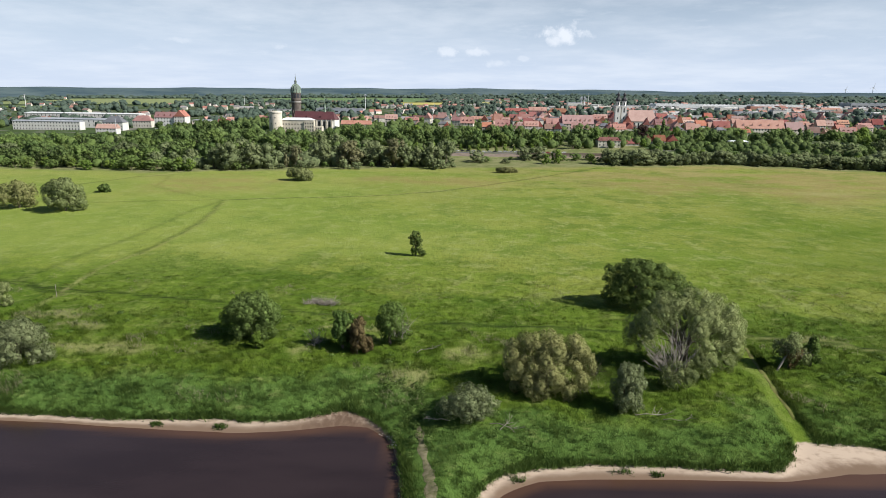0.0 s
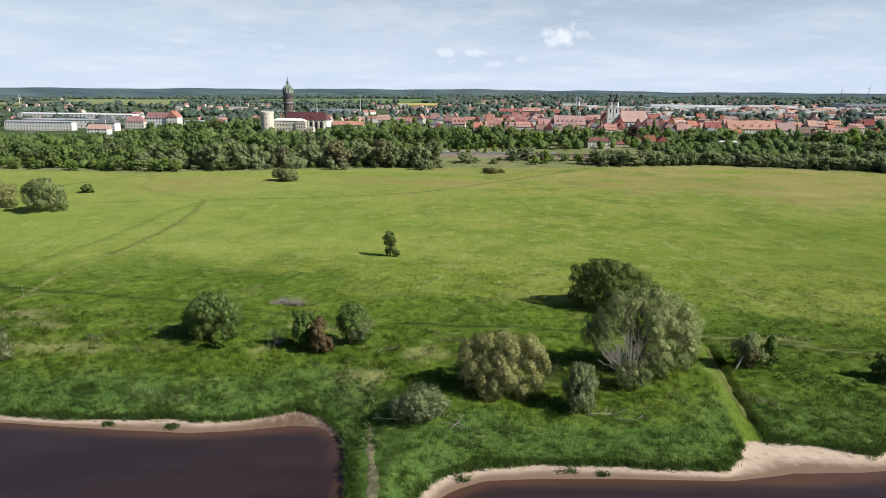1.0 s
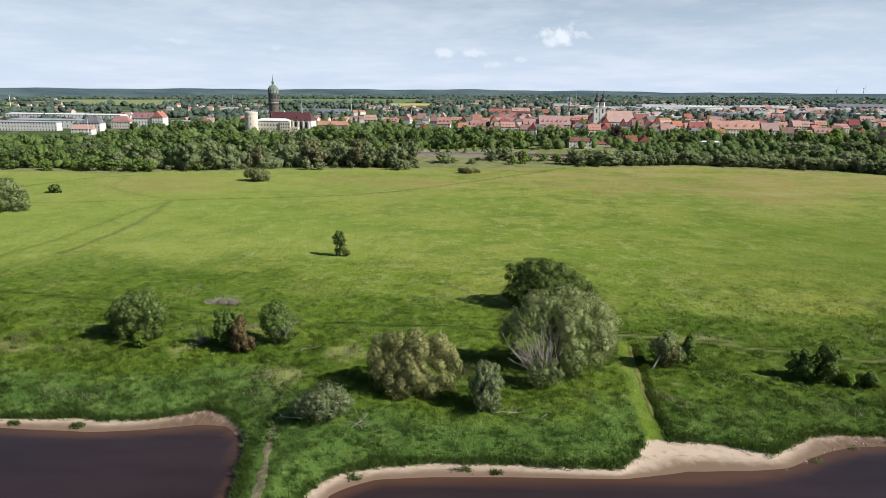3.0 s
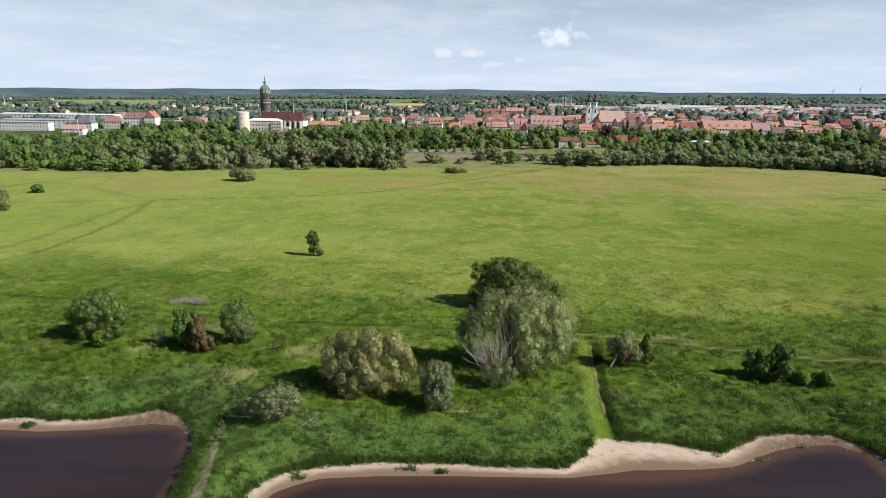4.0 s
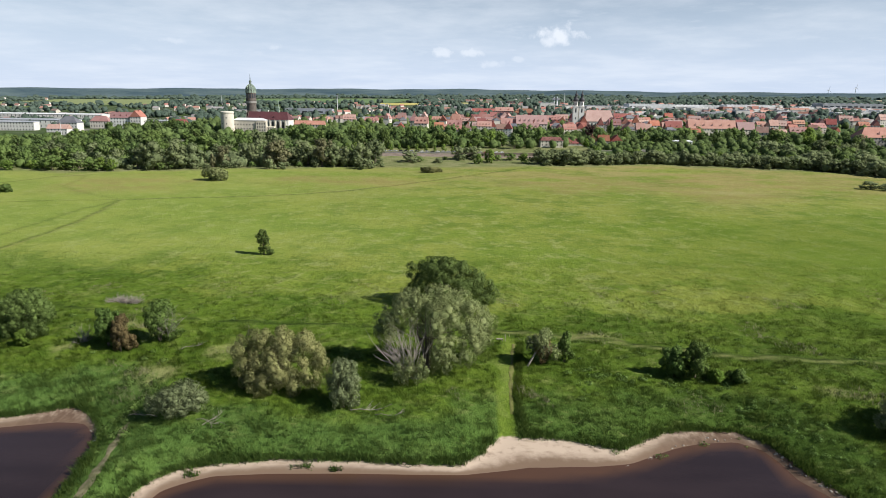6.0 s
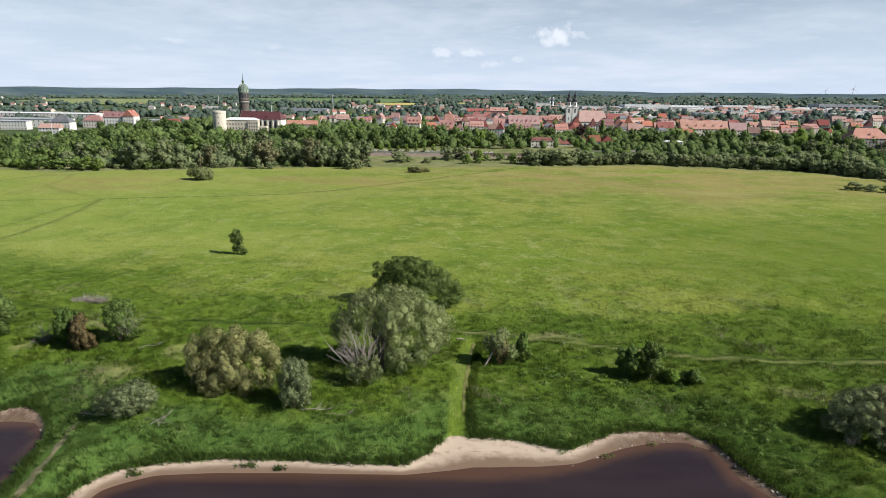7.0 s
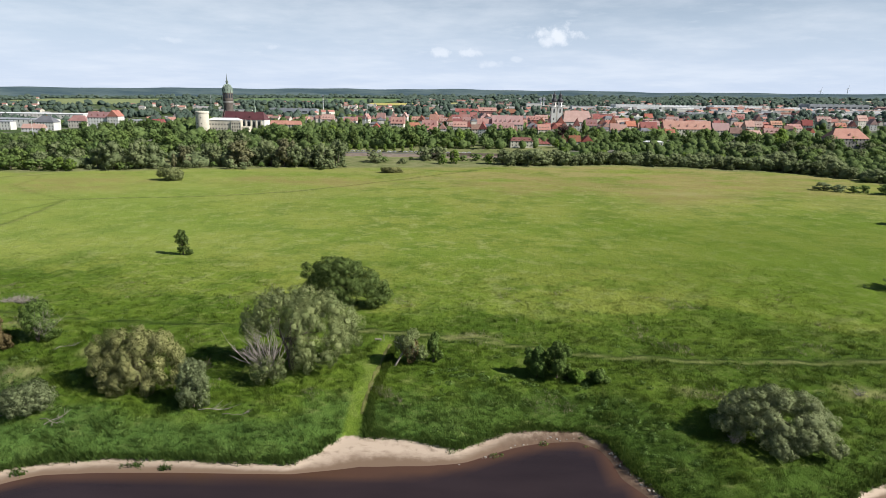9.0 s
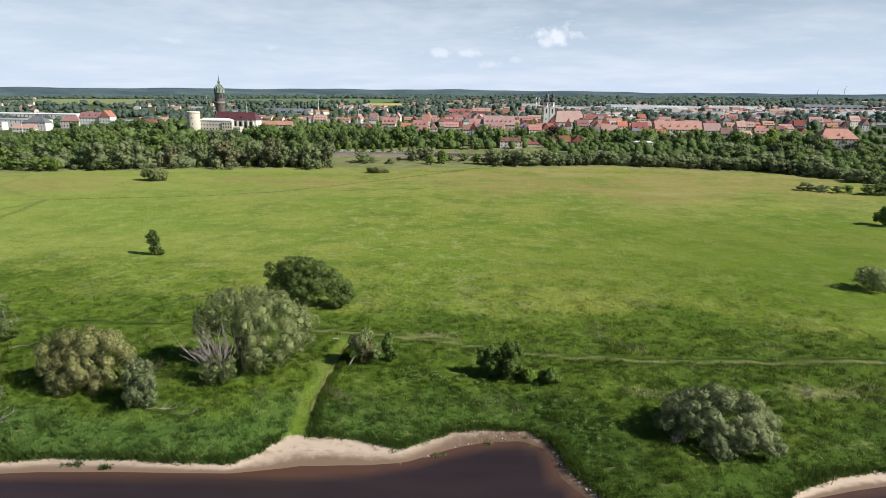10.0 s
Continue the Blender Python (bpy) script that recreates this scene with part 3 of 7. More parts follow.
def build_ground():
    x, y = np.meshgrid(GX, GY)
    z, sd = land(x, y)
    # the far bank behind the camera
    z = np.where(y < -160, np.maximum(z, -2.0), z)
    nx, ny = len(GX), len(GY)
    i = np.arange(ny - 1)[:, None] * nx + np.arange(nx - 1)[None, :]
    faces = np.stack([i, i + 1, i + nx + 1, i + nx], -1).reshape(-1, 4)
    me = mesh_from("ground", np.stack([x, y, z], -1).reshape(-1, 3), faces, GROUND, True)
    lush = lushness(x, y)
    pale = smooth_band(y + 40 * waves(x, y, 60, 0.3), 330, 560) * (0.6 + 0.4 * smooth_band(x, -40, 260))
    edge_x = np.interp(x, [-700, -390, -240, -108, 130, 265, 395, 430, 470, 900], [540, 524, 515, 556, 606, 622, 597, 560, 450, 420])
    start = np.where((x > 215) | (x < -225), edge_x + 22, np.maximum(edge_x + 120, 780))
    town = smooth_band(y, start, start + 40)
    mud = np.exp(-((x + 27) / 11) ** 2) + np.exp(-((x - 114) / 12) ** 2) + np.exp(-((x + 13) / 4) ** 2) + np.exp(-((x - 127) / 4) ** 2)
    bleached = np.maximum(line_marks(x, y, PALE_TRACKS), 0.8 * spots(x + 5 * waves(x, y, 5, 1.2), y + 3 * waves(x, y, 4, 0.2), STRAW_SPOTS + ((255, 446, 26, 9),)))
    for name, v in (("trodden", line_marks(x, y, SHADED_TRACKS)), ("worn", bleached), ("rust", spots(x + 20 * waves(x, y, 30, 0.2), y + 20 * waves(x, y, 30, 1.2), RUST_SPOTS)), ("shore", sd), ("lush", np.clip(lush, 0, 1)), ("pale", np.clip(pale, 0, 1)), ("town", town), ("rough", smooth_band(y + 6 * waves(x, y, 25, 1.0), edge_x - 16, edge_x + 2) * smooth_band(y, 300, 420)), ("mud", np.clip(mud, 0, 1)), ("dry", np.clip(np.exp(-((x - 78) / 16) ** 4) + np.exp(-((x - 180) / 16) ** 4) + 0.85 * np.exp(-((sd + 0.7) / 0.8) ** 2), 0, 1)), ("fresh", smooth_band(-x + 30 * waves(x, y, 45, 0.9), -120, 160) * smooth_band(y + 20 * waves(x, y, 30, 1.4), 205, 275)), ("sap", smooth_band(x + 25 * waves(x, y, 40, 0.5), 60, 230) * smooth_band(y + 14 * waves(x, y, 24, 0.8), 160, 200) * (1 - smooth_band(y + 40 * waves(x, y, 60, 2.8), 260, 430))), ("hazy_forest", smooth_band(np.hypot(x - 50, y) + 60 * waves(x, y, 120, 0.2), 3980, 4080))):
        me.attributes.new(name, "FLOAT", "POINT").data.foreach_set("value", v.astype(np.float32).ravel())
    tagged(new("ground", me), "green river meadow with sandy banks, rising to distant hills", "ground", kind="structure")


build_ground()


def build_water():
    xs, ys = steps_between((-900, -150, 150), (-150, 240, 3), (240, 1200, 160)), steps_between((-160, 60, 55), (60, 136, 2))
    x, y = np.meshgrid(xs, ys)
    nx = len(xs)
    i = np.arange(len(ys) - 1)[:, None] * nx + np.arange(nx - 1)[None, :]
    faces = np.stack([i, i + 1, i + nx + 1, i + nx], -1).reshape(-1, 4)
    me = mesh_from("water", np.stack([x, y, np.full_like(x, WATER_Z)], -1).reshape(-1, 3), faces, WATER, True)
    depth = WATER_Z - land(x, y)[0]
    me.attributes.new("shallow", "FLOAT", "POINT").data.foreach_set("value", (np.clip(1 - depth / 0.9, 0, 1) ** 1.5 * 0.6).astype(np.float32).ravel())
    tagged(new("water", me), "dark brown calm river water", "river", kind="structure")


build_water()


def strip(name, line, width, mat, label, lift=0.08, step=2.0, wobble=0.25, gap=0.0):
    """A worn strip that lies on the ground along a line of points, rounded at its bends."""
    p = np.array(line, float)
    s = np.concatenate([[0], np.cumsum(np.hypot(*np.diff(p, axis=0).T))])
    u = np.arange(0, s[-1], step)
    xs, ys = np.interp(u, s, p[:, 0]), np.interp(u, s, p[:, 1])
    k = max(3, int(8 / step)) | 1
    ker = np.ones(k) / k
    xs = np.convolve(np.pad(xs, k // 2, "edge"), ker, "valid")
    ys = np.convolve(np.pad(ys, k // 2, "edge"), ker, "valid")
    tx, ty = np.gradient(xs), np.gradient(ys)
    ln = np.hypot(tx, ty)
    nxv, nyv = -ty / ln, tx / ln
    rnd = np.random.RandomState(len(line) * 7 + int(width * 10))
    half = width / 2 * (1 + wobble * np.convolve(rnd.randn(len(u)), np.ones(3) / 3, "same"))
    cols = []
    for f in (-1, -0.5, 0, 0.5, 1):
        cols.append((xs + nxv * half * f, ys + nyv * half * f))
    x, y = np.stack([c[0] for c in cols], 1), np.stack([c[1] for c in cols], 1)
    z = land(x, y)[0] + lift * np.array([0.3, 1, 1, 1, 0.3])
    n = len(u)
    i = np.arange(n - 1)[:, None] * 5 + np.arange(4)[None, :]
    faces = np.stack([i, i + 1, i + 6, i + 5], -1).reshape(-1, 4)
    me = mesh_from(name, np.stack([x, y, z], -1).reshape(-1, 3), faces, mat, True)
    return tagged(new(name, me), label, "track", kind="structure")


strip("beach_path_rut", [(75.2, 160), (74.2, 154.5), (73.6, 148.5), (72.4, 139.3), (71.9, 131.3), (71.5, 125)], 0.9, TRACK, "bare trodden line of the beach path", lift=0.10, step=0.7, wobble=0.35)
strip("groyne_path", [(-9.9, 121), (-8.2, 109.5), (-6.6, 102), (-5.8, 92), (-4.5, 80)], 1.9, PATH_EARTH, "stony path on the groyne", step=1.0, wobble=0.6)


# ---- tall grass of the river bank ----
def blades(n_tufts, x0, x1, y0, y1, lo, hi, per, seed, keep, width=(0.05, 0.12), power=1.25):
    """Tufts of leaning blades: points, triangles and how lush the ground under each point is."""
    rnd = np.random.RandomState(seed)
    x, y = rnd.uniform(x0, x1, n_tufts), y0 + (y1 - y0) * rnd.rand(n_tufts) ** power
    z, sd = land(x, y)
    ok = keep(x, y, sd, rnd)
    x, y, z, sd = x[ok], y[ok], z[ok], sd[ok]
    size = 0.72 + 0.34 * waves(x, y, 7, 3.0) + 0.42 * waves(x, y, 2.6, 1.0) + rnd.uniform(-0.15, 0.25, len(x)) + 0.65 * np.exp(-sd / 2.5)
    size = np.maximum(size * np.where(y > 165, np.clip(1 - (y - 165) / 110, 0.35, 1), 1), 0.2)
    k = len(x) * per
    bx, by, bz, sz = (np.repeat(v, per) for v in (x, y, z, size))
    bx, by = bx + rnd.normal(0, 0.38, k), by + rnd.normal(0, 0.38, k)
    h = rnd.uniform(lo, hi, k) * sz
    w = rnd.uniform(width[0], width[1], k) * (0.6 + 0.4 * sz)
    a = rnd.uniform(0, 2 * math.pi, k)
    lean = h * rnd.uniform(0.1, 0.9, k)
    la = rnd.normal(-2.6, 1.1, k)
    p0 = np.stack([bx - w * np.cos(a), by - w * np.sin(a), bz - 0.1], 1)
    p1 = np.stack([bx + w * np.cos(a), by + w * np.sin(a), bz - 0.1], 1)
    p2 = np.stack([bx + lean * np.cos(la), by + lean * np.sin(la), bz + h], 1)
    turn = np.cross(p1 - p0, p2 - p0)[:, 1] > 0
    p0[turn], p1[turn] = p1[turn], p0[turn].copy()
    up = np.stack([rnd.normal(0, 0.38, k), rnd.normal(-0.1, 0.38, k), np.ones(k)], 1)
    up = np.repeat(up / np.linalg.norm(up, axis=1)[:, None], 3, axis=0)
    return np.stack([p0, p1, p2], 1).reshape(-1, 3), np.arange(3 * k).reshape(-1, 3), np.repeat(lushness(bx, by), 3), up, np.repeat(np.repeat(sd, per), 3)


def grass_stuff(name, arrays, mat, label):
    v, f, lush, up, shore = arrays
    me = mesh_from(name, v, f, mat, True, up)
    for key, value in (("lush", lush), ("shore", shore)):
        me.attributes.new(key, "FLOAT", "POINT").data.foreach_set("value", value.astype(np.float32))
    tagged(new(name, me), label, "grass", kind="stuff")


PATHS = (((74.3, 163), (71.6, 145), 1.7), ((71.6, 145), (70.2, 130), 2.2), ((70.2, 130), (70.0, 117), 2.4), ((-9.9, 121), (-6.0, 96), 1.2), ((136.4, 116), (138.4, 98), 0.45))


def off_paths(x, y):
    ok = np.ones(x.shape, bool)
    for (xa, ya), (xb, yb), r in PATHS:
        t = np.clip(((x - xa) * (xb - xa) + (y - ya) * (yb - ya)) / ((xb - xa) ** 2 + (yb - ya) ** 2), 0, 1)
        ok &= np.hypot(x - xa - t * (xb - xa), y - ya - t * (yb - ya)) > r
    line = np.array(FIELD_TRACK)
    return ok & (np.abs(y - 0.8 - np.interp(x, line[:, 0], line[:, 1])) > 2.0)


def lush_keep(x, y, sd, rnd):
    thin = np.clip((y - 140) / 90, 0, 0.6)
    return (sd > 0.25) & off_paths(x, y) & (rnd.rand(len(x)) > np.maximum(thin, 0.8 * spots(x, y, STRAW_SPOTS)))


grass_stuff("tall_grass", blades(84000, -135, 225, 74, 250, 0.5, 1.25, 11, 11, lush_keep, (0.03, 0.07)), TALL_GRASS, "lush green tall grass and reeds on the river bank")


def fringe_keep(x, y, sd, rnd):
    return (sd > 0.0) & (sd < 1.5 + 0.8 * waves(x, y, 3, 0.4)) & off_paths(x, y)


grass_stuff("tall_grass", blades(90000, -135, 225, 92, 130, 0.35, 0.75, 9, 18, fringe_keep, (0.04, 0.08), 1.0), TALL_GRASS, "dense overhanging grass fringe along the sandy bank")


def path_edge(x, y, sd, rnd):
    side = x - np.interp(y, [121, 127, 131, 139, 148, 154, 160], [73.0, 72.7, 72.8, 73.4, 74.6, 75.3, 76.2])
    return (side > 0.2) & (side < 1.3)


grass_stuff("tall_grass", blades(8000, 72, 79, 121, 160, 0.55, 0.9, 9, 19, path_edge, (0.05, 0.10), 1.0), TALL_GRASS, "dense tall herbs along the beach path")


def dry_keep(x, y, sd, rnd):
    patch = 0.8 * waves(x, y, 12, 5.1) + 0.5 * waves(x, y, 5, 1.1) + 0.9 * spots(x, y, STRAW_SPOTS)
    return (sd > 4) & off_paths(x, y) & (patch > 0.55) & (y > 128)


grass_stuff("dry_grass", blades(34000, -150, 240, 110, 215, 0.6, 1.3, 6, 12, dry_keep, (0.03, 0.06)), DRY_GRASS, "bleached dry stalks among the green grass")


def beach_tufts(x, y, r, n, seed):
    rnd = np.random.RandomState(seed)
    patch = lambda px, py, sd, rn: np.hypot((px - x) / r, (py - y) / (r * 0.35)) < 1 - 0.4 * rn.rand(len(px))
    grass_stuff("beach_grass", blades(n, x - r, x + r, y - r, y + r, 0.15, 0.38, 8, seed, patch, (0.05, 0.10), 1.0), TALL_GRASS, "low grass tuft growing on the sand")


beach_tufts(30.0, 107.4, 2.6, 90, 13)
beach_tufts(9.6, 104.6, 2.4, 90, 14)
beach_tufts(36.5, 107.2, 1.8, 60, 15)
beach_tufts(-66.0, 121.2, 1.5, 120, 16)
beach_tufts(-52.0, 121.0, 2.0, 120, 17)


# ---- stones and posts of the bank ----
def stand(name, x, y, label, category="tree", group="", sink=0.0, turn=0.0):
    ob = new(name)
    ob.matrix_basis = pose(x, y, ground_z(x, y) - sink, 0, 0, turn)
    return tagged(ob, label, category, group)


def stone_bank(line, n, seed, label):
    """Loose pale stones along the foot of a groyne, one by one."""
    rnd = np.random.RandomState(seed)
    ob = new("groyne")
    tagged(ob, label, "groyne", kind="structure")
    shapes = []
    for i in range(5):
        bm = bmesh.new()
        bmesh.ops.create_icosphere(bm, subdivisions=1, radius=1.0)
        for v in bm.verts:
            v.co = v.co * rnd.uniform(0.65, 1.2)
        me = bpy.data.meshes.new("stone")
        bm.to_mesh(me)
        bm.free()
        me.materials.append(STONE)
        shapes.append(me)
    p = np.array(line, float)
    s = np.concatenate([[0], np.cumsum(np.hypot(*np.diff(p, axis=0).T))])
    for i in range(n):
        u = rnd.uniform(0, s[-1])
        x, y = np.interp(u, s, p[:, 0]) + rnd.normal(0, 0.5), np.interp(u, s, p[:, 1]) + rnd.normal(0, 0.5)
        st = new("stone", shapes[i % 5])
        st.parent = ob
        r = rnd.uniform(0.08, 0.28)
        st.matrix_basis = pose(x, y, ground_z(x, y) + 0.1 * r, 0, 0, rnd.uniform(0, 360)) @ Matrix.Diagonal((r * 1.3, r, r * 0.7, 1))
    return ob


stone_bank([(-17.4, 120.5), (-14.6, 114.5), (-13.0, 106.8), (-12.2, 97), (-10.5, 84)], 230, 5, "loose pale stones along the groyne")
stone_bank([(123.8, 117), (125.6, 108), (128.9, 101), (132, 88)], 70, 6, "loose stones along the bank")
stone_bank([(92, 109.8), (98, 112.8), (104, 117.2), (112, 120.8), (119, 121)], 24, 7, "a few stones at the water's edge")


def post(x, y, h, r, label, mat):
    ob = stand("marker_post", x, y, label, "post")
    part("shaft", mesh_from("shaft", *tube_arrays([(0, 0, -0.3), (0, 0, h)], [r, r * 0.9], 8), mat, True), ob)
    bm = bmesh.new()
    box(bm, -r * 1.5, r * 1.5, -r * 1.5, r * 1.5, h, h + r * 2)
    part_bm("cap", bm, mat, ob)


post(72.9, 161.8, 1.7, 0.09, "pale wooden marker post beside the field track", BARK_PALE)
post(-128.9, 189.0, 3.9, 0.07, "thin grey metal pole standing in the meadow", BARK_PALE)
bench = stand("wooden_block", 71.4, 161.5, "low pale wooden block beside the field track", "bench")
bm = bmesh.new()
box(bm, -0.9, 0.9, -0.25, 0.25, 0.35, 0.5)
part_bm("seat", bm, BARK_PALE, bench)
for lx in (-0.7, 0.7):
    bm = bmesh.new()
    box(bm, lx - 0.08, lx + 0.08, -0.2, 0.2, -0.2, 0.35)
    part_bm("leg", bm, BARK_PALE, bench)


# ---- trees and bushes ----
def crown_lobes(w, d, z0, z1, n, seed):
    """A few large rounded lobes that make up an uneven crown w by d wide between z0 and z1."""
    rnd = np.random.RandomState(seed)
    h, out = z1 - z0, []
    for i in range(n):
        t = (i + 0.5) / n
        a = i * 2.39996 + rnd.uniform(-0.4, 0.4)
        s = rnd.uniform(0.36, 0.52)
        rz = min(s * math.sqrt(w * h) * 0.55, h * 0.5)
        z = min(max(z0 + h * (0.12 + 0.84 * t), z0 + rz * 0.75), z1 - rz)
        wide = math.sqrt(max(0.05, 1 - max(0.0, (t - 0.35) / 0.72) ** 2))
        r = max(0.0, wide * rnd.uniform(0.85, 1.12) - s)
        out.append((w / 2 * r * math.cos(a), d / 2 * r * math.sin(a), z, s * w / 2, s * d / 2, rz))
    out.append((0.04 * w, 0, z1 - h * 0.30, w * 0.21, d * 0.21, h * 0.30))
    out.append((0, 0, z0 + h * 0.42, w * 0.27, d * 0.27, h * 0.38))
    return out


def boughs(lobes, per, seed, size=0.42):
    """Clumps of leaves on the upper and outer sides of the lobes."""
    rnd = np.random.RandomState(seed)
    mid = np.array(lobes)[:, :3].mean(0)
    out = []
    for c in np.array(lobes, float):
        away = c[:3] - mid
        away = away / (np.linalg.norm(away) + 1e-6) * 0.35 + np.array((0, 0, 0.25))
        for i in range(per):
            t = 1 - 2 * (i + 0.5) / per
            a = i * 2.39996 + rnd.uniform(0, 1)
            d = np.array((math.sqrt(1 - t * t) * math.cos(a), math.sqrt(1 - t * t) * math.sin(a), t)) + away
            d /= np.linalg.norm(d)
            s = size * rnd.uniform(0.50, 1.30)
            p = c[:3] + d * c[3:6] * (1.08 - s * rnd.uniform(0.30, 0.85))
            out.append((*p, *(c[3:6] * s * (1, 1, 0.92))))
        out.append((*(c[:3] - (0, 0, 0.1 * c[5])), *(c[3:6] * 0.5)))
    return out


def leaf_cards(blobs, n, length, width, seed, droop=0.0, ragged=0.16, sprays=11):
    """Small leafy sprays on clumps that sit on the boughs, with normals that follow clump, bough and crown."""
    rnd = np.random.RandomState(seed)
    big = np.array(blobs, float)
    q = np.repeat(np.arange(len(big)), sprays)
    i = np.tile(np.arange(sprays), len(big))
    t = 1 - 2 * (i + 0.5) / sprays
    a = i * 2.39996 + np.repeat(rnd.uniform(0, 6.28, len(big)), sprays)
    dirs = np.stack([np.sqrt(1 - t * t) * np.cos(a), np.sqrt(1 - t * t) * np.sin(a), t], 1) + rnd.normal(0, 0.15, (len(q), 3))
    dirs /= np.linalg.norm(dirs, axis=1)[:, None]
    b = big[q].copy()
    b[:, :3] += dirs * big[q][:, 3:6] * rnd.uniform(0.48, 0.74, len(q))[:, None]
    b[:, 3:6] *= rnd.uniform(0.32, 0.56, len(q))[:, None]
    b[:, 3:5] *= 1 - 0.18 * min(droop, 1)
    b[:, 5] *= 1 + 0.75 * min(droop, 1)
    low = min(0.2, 0.03 * big[:, 2].max())
    q = q[b[:, 2] > low]
    b = b[b[:, 2] > low]
    owner = big[:, :3].mean(0)
    area = b[:, 3] * b[:, 4] + b[:, 3] * b[:, 5] + b[:, 4] * b[:, 5]
    m = int(n * 2.2)
    pick = rnd.choice(len(b), m, p=area / area.sum())
    d = rnd.normal(size=(m, 3))
    d /= np.linalg.norm(d, axis=1)[:, None]
    rad = 1 + np.clip(rnd.normal(-0.05, 0.08 + 0.6 * ragged, m), -0.5, 0.42)
    c = b[pick]
    p = c[:, :3] + d * c[:, 3:6] * rad[:, None]
    inside = np.zeros(m, bool)
    for s in big:
        near = np.nonzero(np.abs(p[:, 0] - s[0]) < s[3])[0]
        inside[near] |= (((p[near] - s[:3]) / s[3:6]) ** 2).sum(1) < 0.50
    keep = np.nonzero(~inside & (p[:, 2] > low * 0.25))[0][:n]
    p, d, pick = p[keep], d[keep], pick[keep]
    n = len(p)
    nrm = rnd.normal(size=(n, 3)) + d * 0.5
    nrm /= np.linalg.norm(nrm, axis=1)[:, None]
    tan = np.cross(nrm, rnd.normal(size=(n, 3)))
    tan[:, 2] -= droop * np.abs(rnd.normal(1, 0.3, n)) * np.linalg.norm(tan, axis=1)
    tan -= nrm * (tan * nrm).sum(1)[:, None]
    tan /= np.linalg.norm(tan, axis=1)[:, None] + 1e-9
    mid = np.array([owner[0], owner[1], owner[2] * 0.75])
    out = p - mid
    out /= np.linalg.norm(out, axis=1)[:, None] + 1e-9
    home = big[q[pick]]
    bough = (p - home[:, :3]) / home[:, 3:6]
    bough /= np.linalg.norm(bough, axis=1)[:, None] + 1e-9
    soft = d * 0.28 + bough * 0.55 + out * 0.55 + rnd.normal(0, 0.10, (n, 3))
    soft /= np.linalg.norm(soft, axis=1)[:, None]
    nrm *= np.sign((nrm * soft).sum(1))[:, None]
    side = np.cross(nrm, tan)
    s = rnd.uniform(0.6, 1.35, n)[:, None]
    L, W = length / 2 * s, width / 2 * s
    verts = np.stack([p - tan * L, p + tan * L * 0.7 - side * W * 1.2, p + tan * L * 0.5 + side * W * 1.2], 1).reshape(-1, 3)
    verts[:, 2] = np.maximum(verts[:, 2], low * 0.1)
    return verts, np.arange(3 * n).reshape(-1, 3), np.repeat(soft, 3, axis=0)


def inner_boughs(blobs, seed, rows=6, cols=8, lo=0.40, hi=0.80):
    """The dense uneven inside of each bough, that no light comes through."""
    rnd = np.random.RandomState(seed)
    vs, fs, ns, n0 = [], [], [], 0
    mid = np.array(blobs)[:, :3].mean(0) * (1, 1, 0.75)
    for b in blobs:
        if b[2] - b[5] * 0.7 < -0.2:
            b = (*b[:5], max(0.5, (b[2] + 0.2) / 0.7))
        th = np.linspace(0.12, math.pi - 0.12, rows)[:, None]
        ph = (np.arange(cols) * 2 * math.pi / cols)[None, :] + rnd.uniform(0, 6) + 0.35 * np.arange(rows)[:, None]
        d = np.stack([np.sin(th) * np.cos(ph), np.sin(th) * np.sin(ph), np.cos(th) * np.ones_like(ph)], -1)
        r = rnd.uniform(lo, hi, (rows, cols, 1))
        p = np.array(b[:3]) + d * np.array(b[3:6]) * r
        p[..., 2] = np.maximum(p[..., 2], 0.02)
        i = np.arange(rows - 1)[:, None] * cols
        j, j2 = np.arange(cols)[None, :], (np.arange(cols)[None, :] + 1) % cols
        quads = np.stack([i + j, i + j2 + 0 * i, i + cols + j2, i + cols + j], -1).reshape(-1, 4)
        tri = np.concatenate([quads[:, [0, 2, 1]], quads[:, [0, 3, 2]]])
        out = p - mid
        out /= np.linalg.norm(out, axis=-1, keepdims=True) + 1e-9
        vs.append(p.reshape(-1, 3)), fs.append(tri + n0), ns.append((d * 0.7 + out * 0.5 + rnd.normal(0, 0.15, p.shape)).reshape(-1, 3))
        n0 += rows * cols
    nrm = np.concatenate(ns)
    return np.concatenate(vs), np.concatenate(fs), nrm / np.linalg.norm(nrm, axis=1)[:, None]


